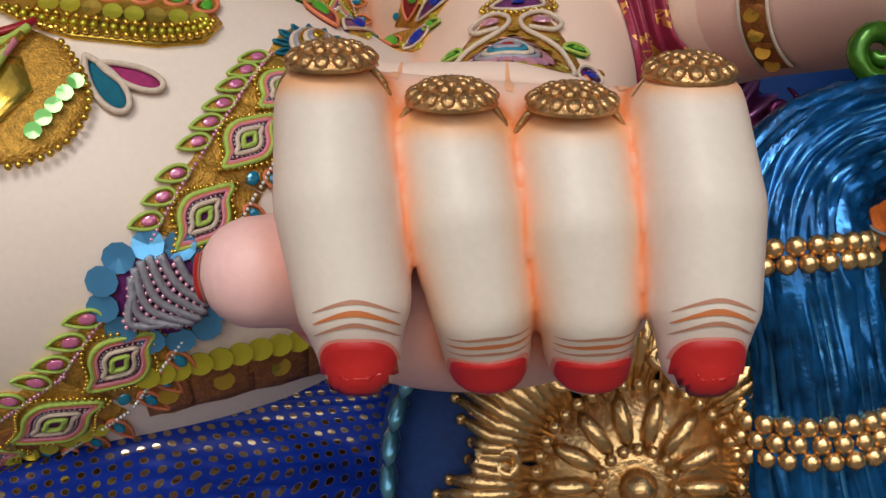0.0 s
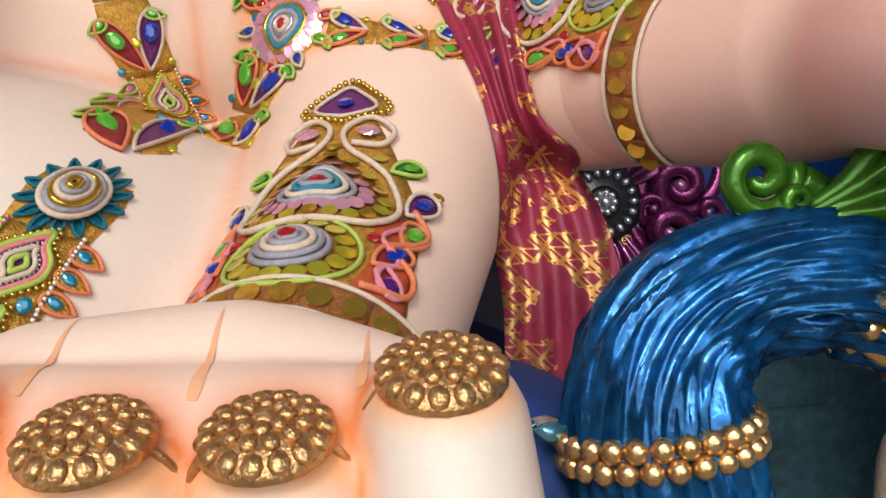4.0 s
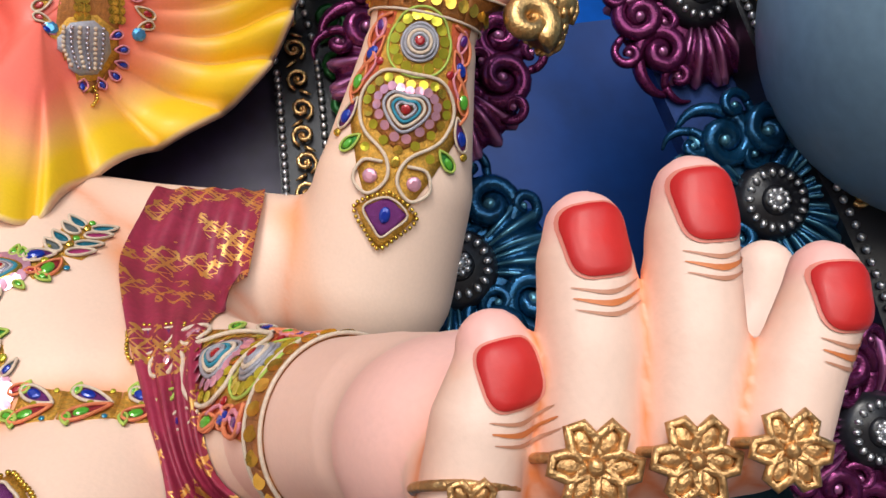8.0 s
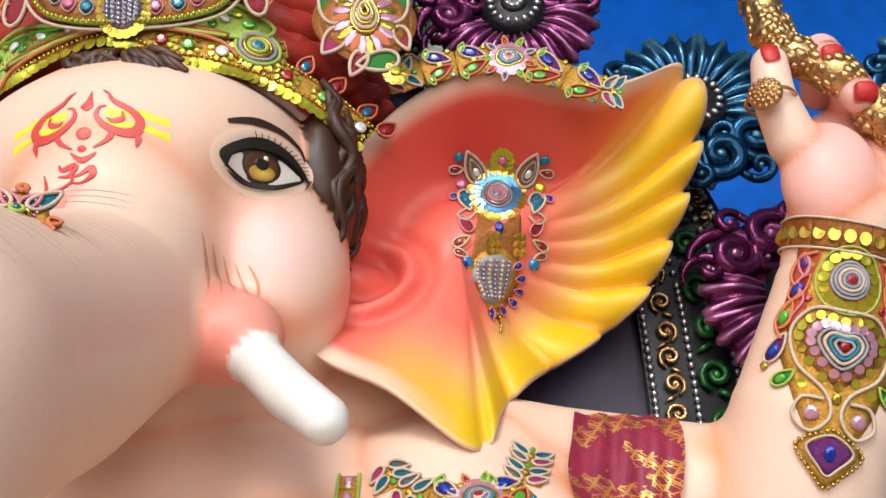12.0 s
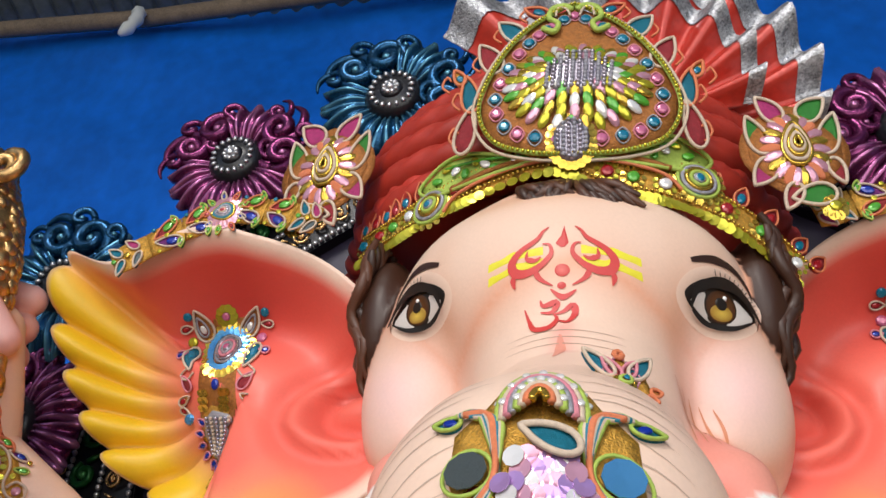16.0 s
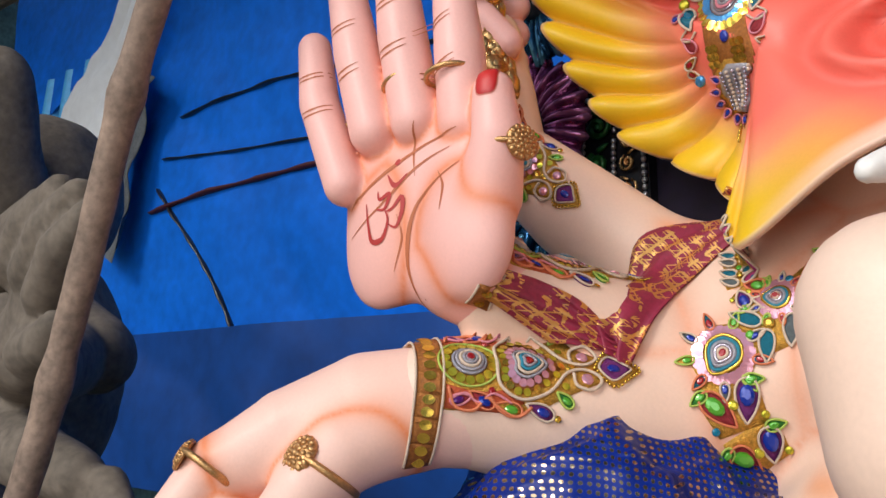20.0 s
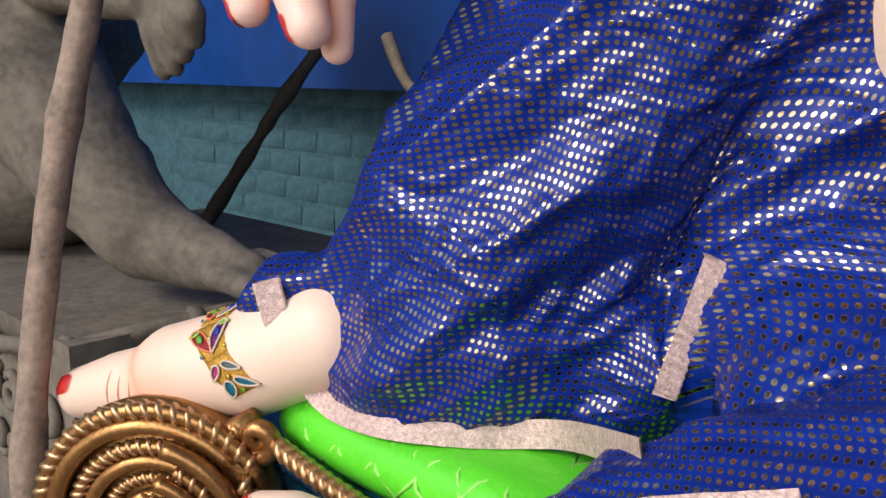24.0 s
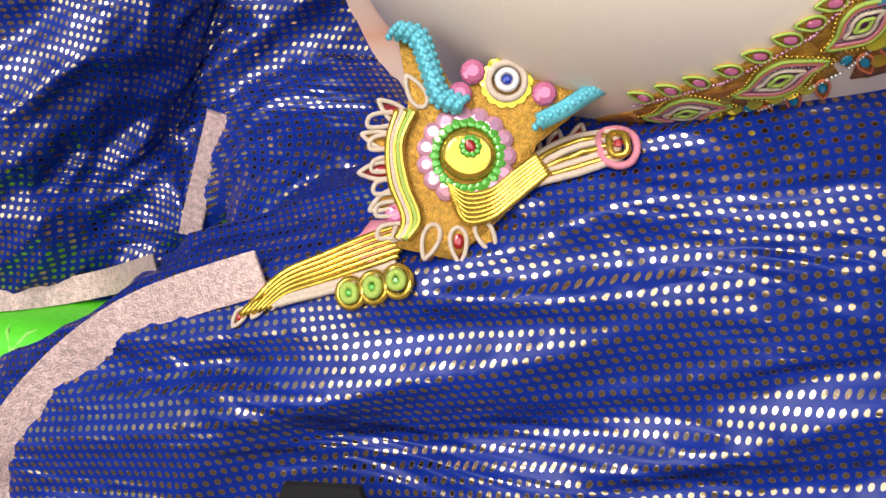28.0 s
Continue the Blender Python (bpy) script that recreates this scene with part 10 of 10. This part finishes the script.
Shape().tube([Vector((0.985, 1.0, 2.34)) + Vector((0.02 * math.cos(a) * 0.3, math.sin(a) * 0.056, math.cos(a) * 0.056)) for a in np.linspace(0, 6.283, 28, endpoint=False)], 0.007, 8, True).make("bangle", [GOLD], label="gold bangle on the neighbouring statue's wrist", category="bangle")
staff_n = thing("serpent_staff", "small gilded serpent staff in the blue statue's hand", "staff", at=(0.95, 0.95, 2.2))
line = [Vector(p) for p in spline([(0.90, 0.945, 2.40), (0.915, 0.945, 2.33), (0.945, 0.945, 2.27), (0.955, 0.945, 2.20), (0.975, 0.95, 2.13), (1.02, 0.96, 2.09), (1.05, 0.97, 2.11)], 50)]
under(Shape().tube(line, 0.019, 12).make("shaft", [BRIGHTGOLD]), staff_n)
carved_bumps(line, [0.019] * 50, 260, 21, 0.005, [BRIGHTGOLD], "scale_relief", staff_n)
throne_n = thing("neighbour_throne", "black throne edge with gold scrolls, silver beads and green leaves", "throne", at=(1.1, 1.25, 0.0))
edge = [Vector(p) for p in spline([(1.05, 1.23, 0.0), (1.06, 1.22, 1.10), (1.075, 1.19, 1.50), (1.055, 1.17, 1.75), (0.99, 1.15, 2.0), (0.965, 1.15, 2.2), (0.98, 1.15, 2.5), (1.05, 1.16, 2.75), (1.2, 1.18, 2.9)], 110)]
V, F = [], []
for p in edge:
    V += [(p.x, p.y, p.z), (p.x + 0.13, p.y - 0.02, p.z), (p.x + 0.13, p.y + 0.05, p.z), (p.x, p.y + 0.08, p.z)]
for i in range(109):
    for k in range(4):
        F.append((4 * i + k, 4 * i + (k + 1) % 4, 4 * i + 4 + (k + 1) % 4, 4 * i + 4 + k))
under(mesh_object("black_band", V, F, [BLACK], smooth=False), throne_n)
V = [(p.x - 0.12, p.y + 0.085, p.z) for p in edge] + [(p.x + 0.9, p.y + 0.085, p.z) for p in edge] + [(p.x - 0.12, p.y + 0.12, p.z) for p in edge] + [(p.x + 0.9, p.y + 0.12, p.z) for p in edge]
F = []
for i in range(109):
    F += [(i, 110 + i, 111 + i, i + 1), (220 + i, 221 + i, 331 + i, 330 + i), (i, i + 1, 221 + i, 220 + i)]
under(mesh_object("back_panel", V, F, [VELVET], smooth=False), throne_n)
bead = shape_mesh(Shape().blob((0, 0, 0), 0.0062, seg=7, rings=4), "silver_bead", [SILVER])
for off in (0.012, 0.105):
    run = 0.0
    for a, b in zip(edge, edge[1:]):
        k = max(1, int((b - a).length / 0.0145))
        for j in range(k):
            q = a.lerp(b, j / k)
            if 1.25 < q.z < 2.6:
                child("silver_bead", bead, throne_n, Matrix.Translation(q + Vector((off, -0.006 - 0.15 * off, 0)) - throne_n.location))
for i in range(45, 100, 2):
    q = edge[i]
    under(Shape().tube(curl_points(q + Vector((0.036, -0.012, 0)), (1, 0, 0), (0, 0, 1 if i % 4 == 1 else -1), 0.015, 1.4, 0.5 * i, 18, 0.2, (0, -1, 0), 0.004), taper(18, 0.004, 0.005, 0.003), 6).make("gold_scroll", [GOLD]), throne_n)
    under(Shape().tube(curl_points(q + Vector((0.080, -0.018, 0)), (1, 0, 0), (0, 0, 1 if i % 4 == 1 else -1), 0.020, 1.4, 0.7 * i, 18, 0.2, (0, -1, 0), 0.005), taper(18, 0.005, 0.007, 0.004), 6).make("green_scroll", [DARKGREEN]), throne_n)

# magenta ribbon scrap on the chest chain, a twist of brown thread on the knee
MAG = material("magenta_ribbon", (0.45, 0.02, 0.20), 0.45, 0, 0.3, 60, 0.2)
sheet("ribbon_scrap", lambda u, v: (-0.125 + 0.045 * u, 0.845 - 0.012 * math.sin(u * 7 + v * 3), 1.785 + 0.022 * (v - 0.5) * (1 + 1.2 * abs(u - 0.4)) + 0.012 * math.sin(u * 6)), 12, 6, MAG, label="magenta ribbon scrap tied to the chest chain", category="ribbon")

# ---- painted bricks of the back wall ----
rnd = random.Random(11)
BRICKS = []
for k in range(4):
    s = Shape()
    w, h = 0.222 + 0.008 * rnd.random(), 0.094 + 0.008 * rnd.random()
    o = [(-w / 2 + rnd.uniform(0, 0.006), -h / 2 + rnd.uniform(0, 0.006)), (w / 2 - rnd.uniform(0, 0.006), -h / 2 + rnd.uniform(0, 0.005)), (w / 2 - rnd.uniform(0, 0.006), h / 2 - rnd.uniform(0, 0.005)), (-w / 2 + rnd.uniform(0, 0.006), h / 2 - rnd.uniform(0, 0.006))]
    V = [(x, 0.0, z) for x, z in o] + [(x * 0.955, -0.005, z * 0.88) for x, z in o]
    s.add(V, [(4, 5, 6, 7), (0, 1, 5, 4), (1, 2, 6, 5), (2, 3, 7, 6), (3, 0, 4, 7)])
    BRICKS.append(shape_mesh(s, "brick", [WALLPAINT]))
for x0, x1, z0, z1 in ((-4.6, -1.55, 0.42, 1.46), (0.45, 1.75, 0.95, 1.52)):
    row, z = 0, z0
    while z < z1:
        x = x0 + (0.12 if row % 2 else 0.0)
        while x < x1:
            child("brick", BRICKS[rnd.randrange(4)], wall, Matrix.Translation((x, 2.2395 + rnd.uniform(-0.004, 0.0), z)) @ pose(0, 0, 0, 0, rnd.uniform(-0.7, 0.7), 0))
            x += 0.242
        z += 0.112
        row += 1
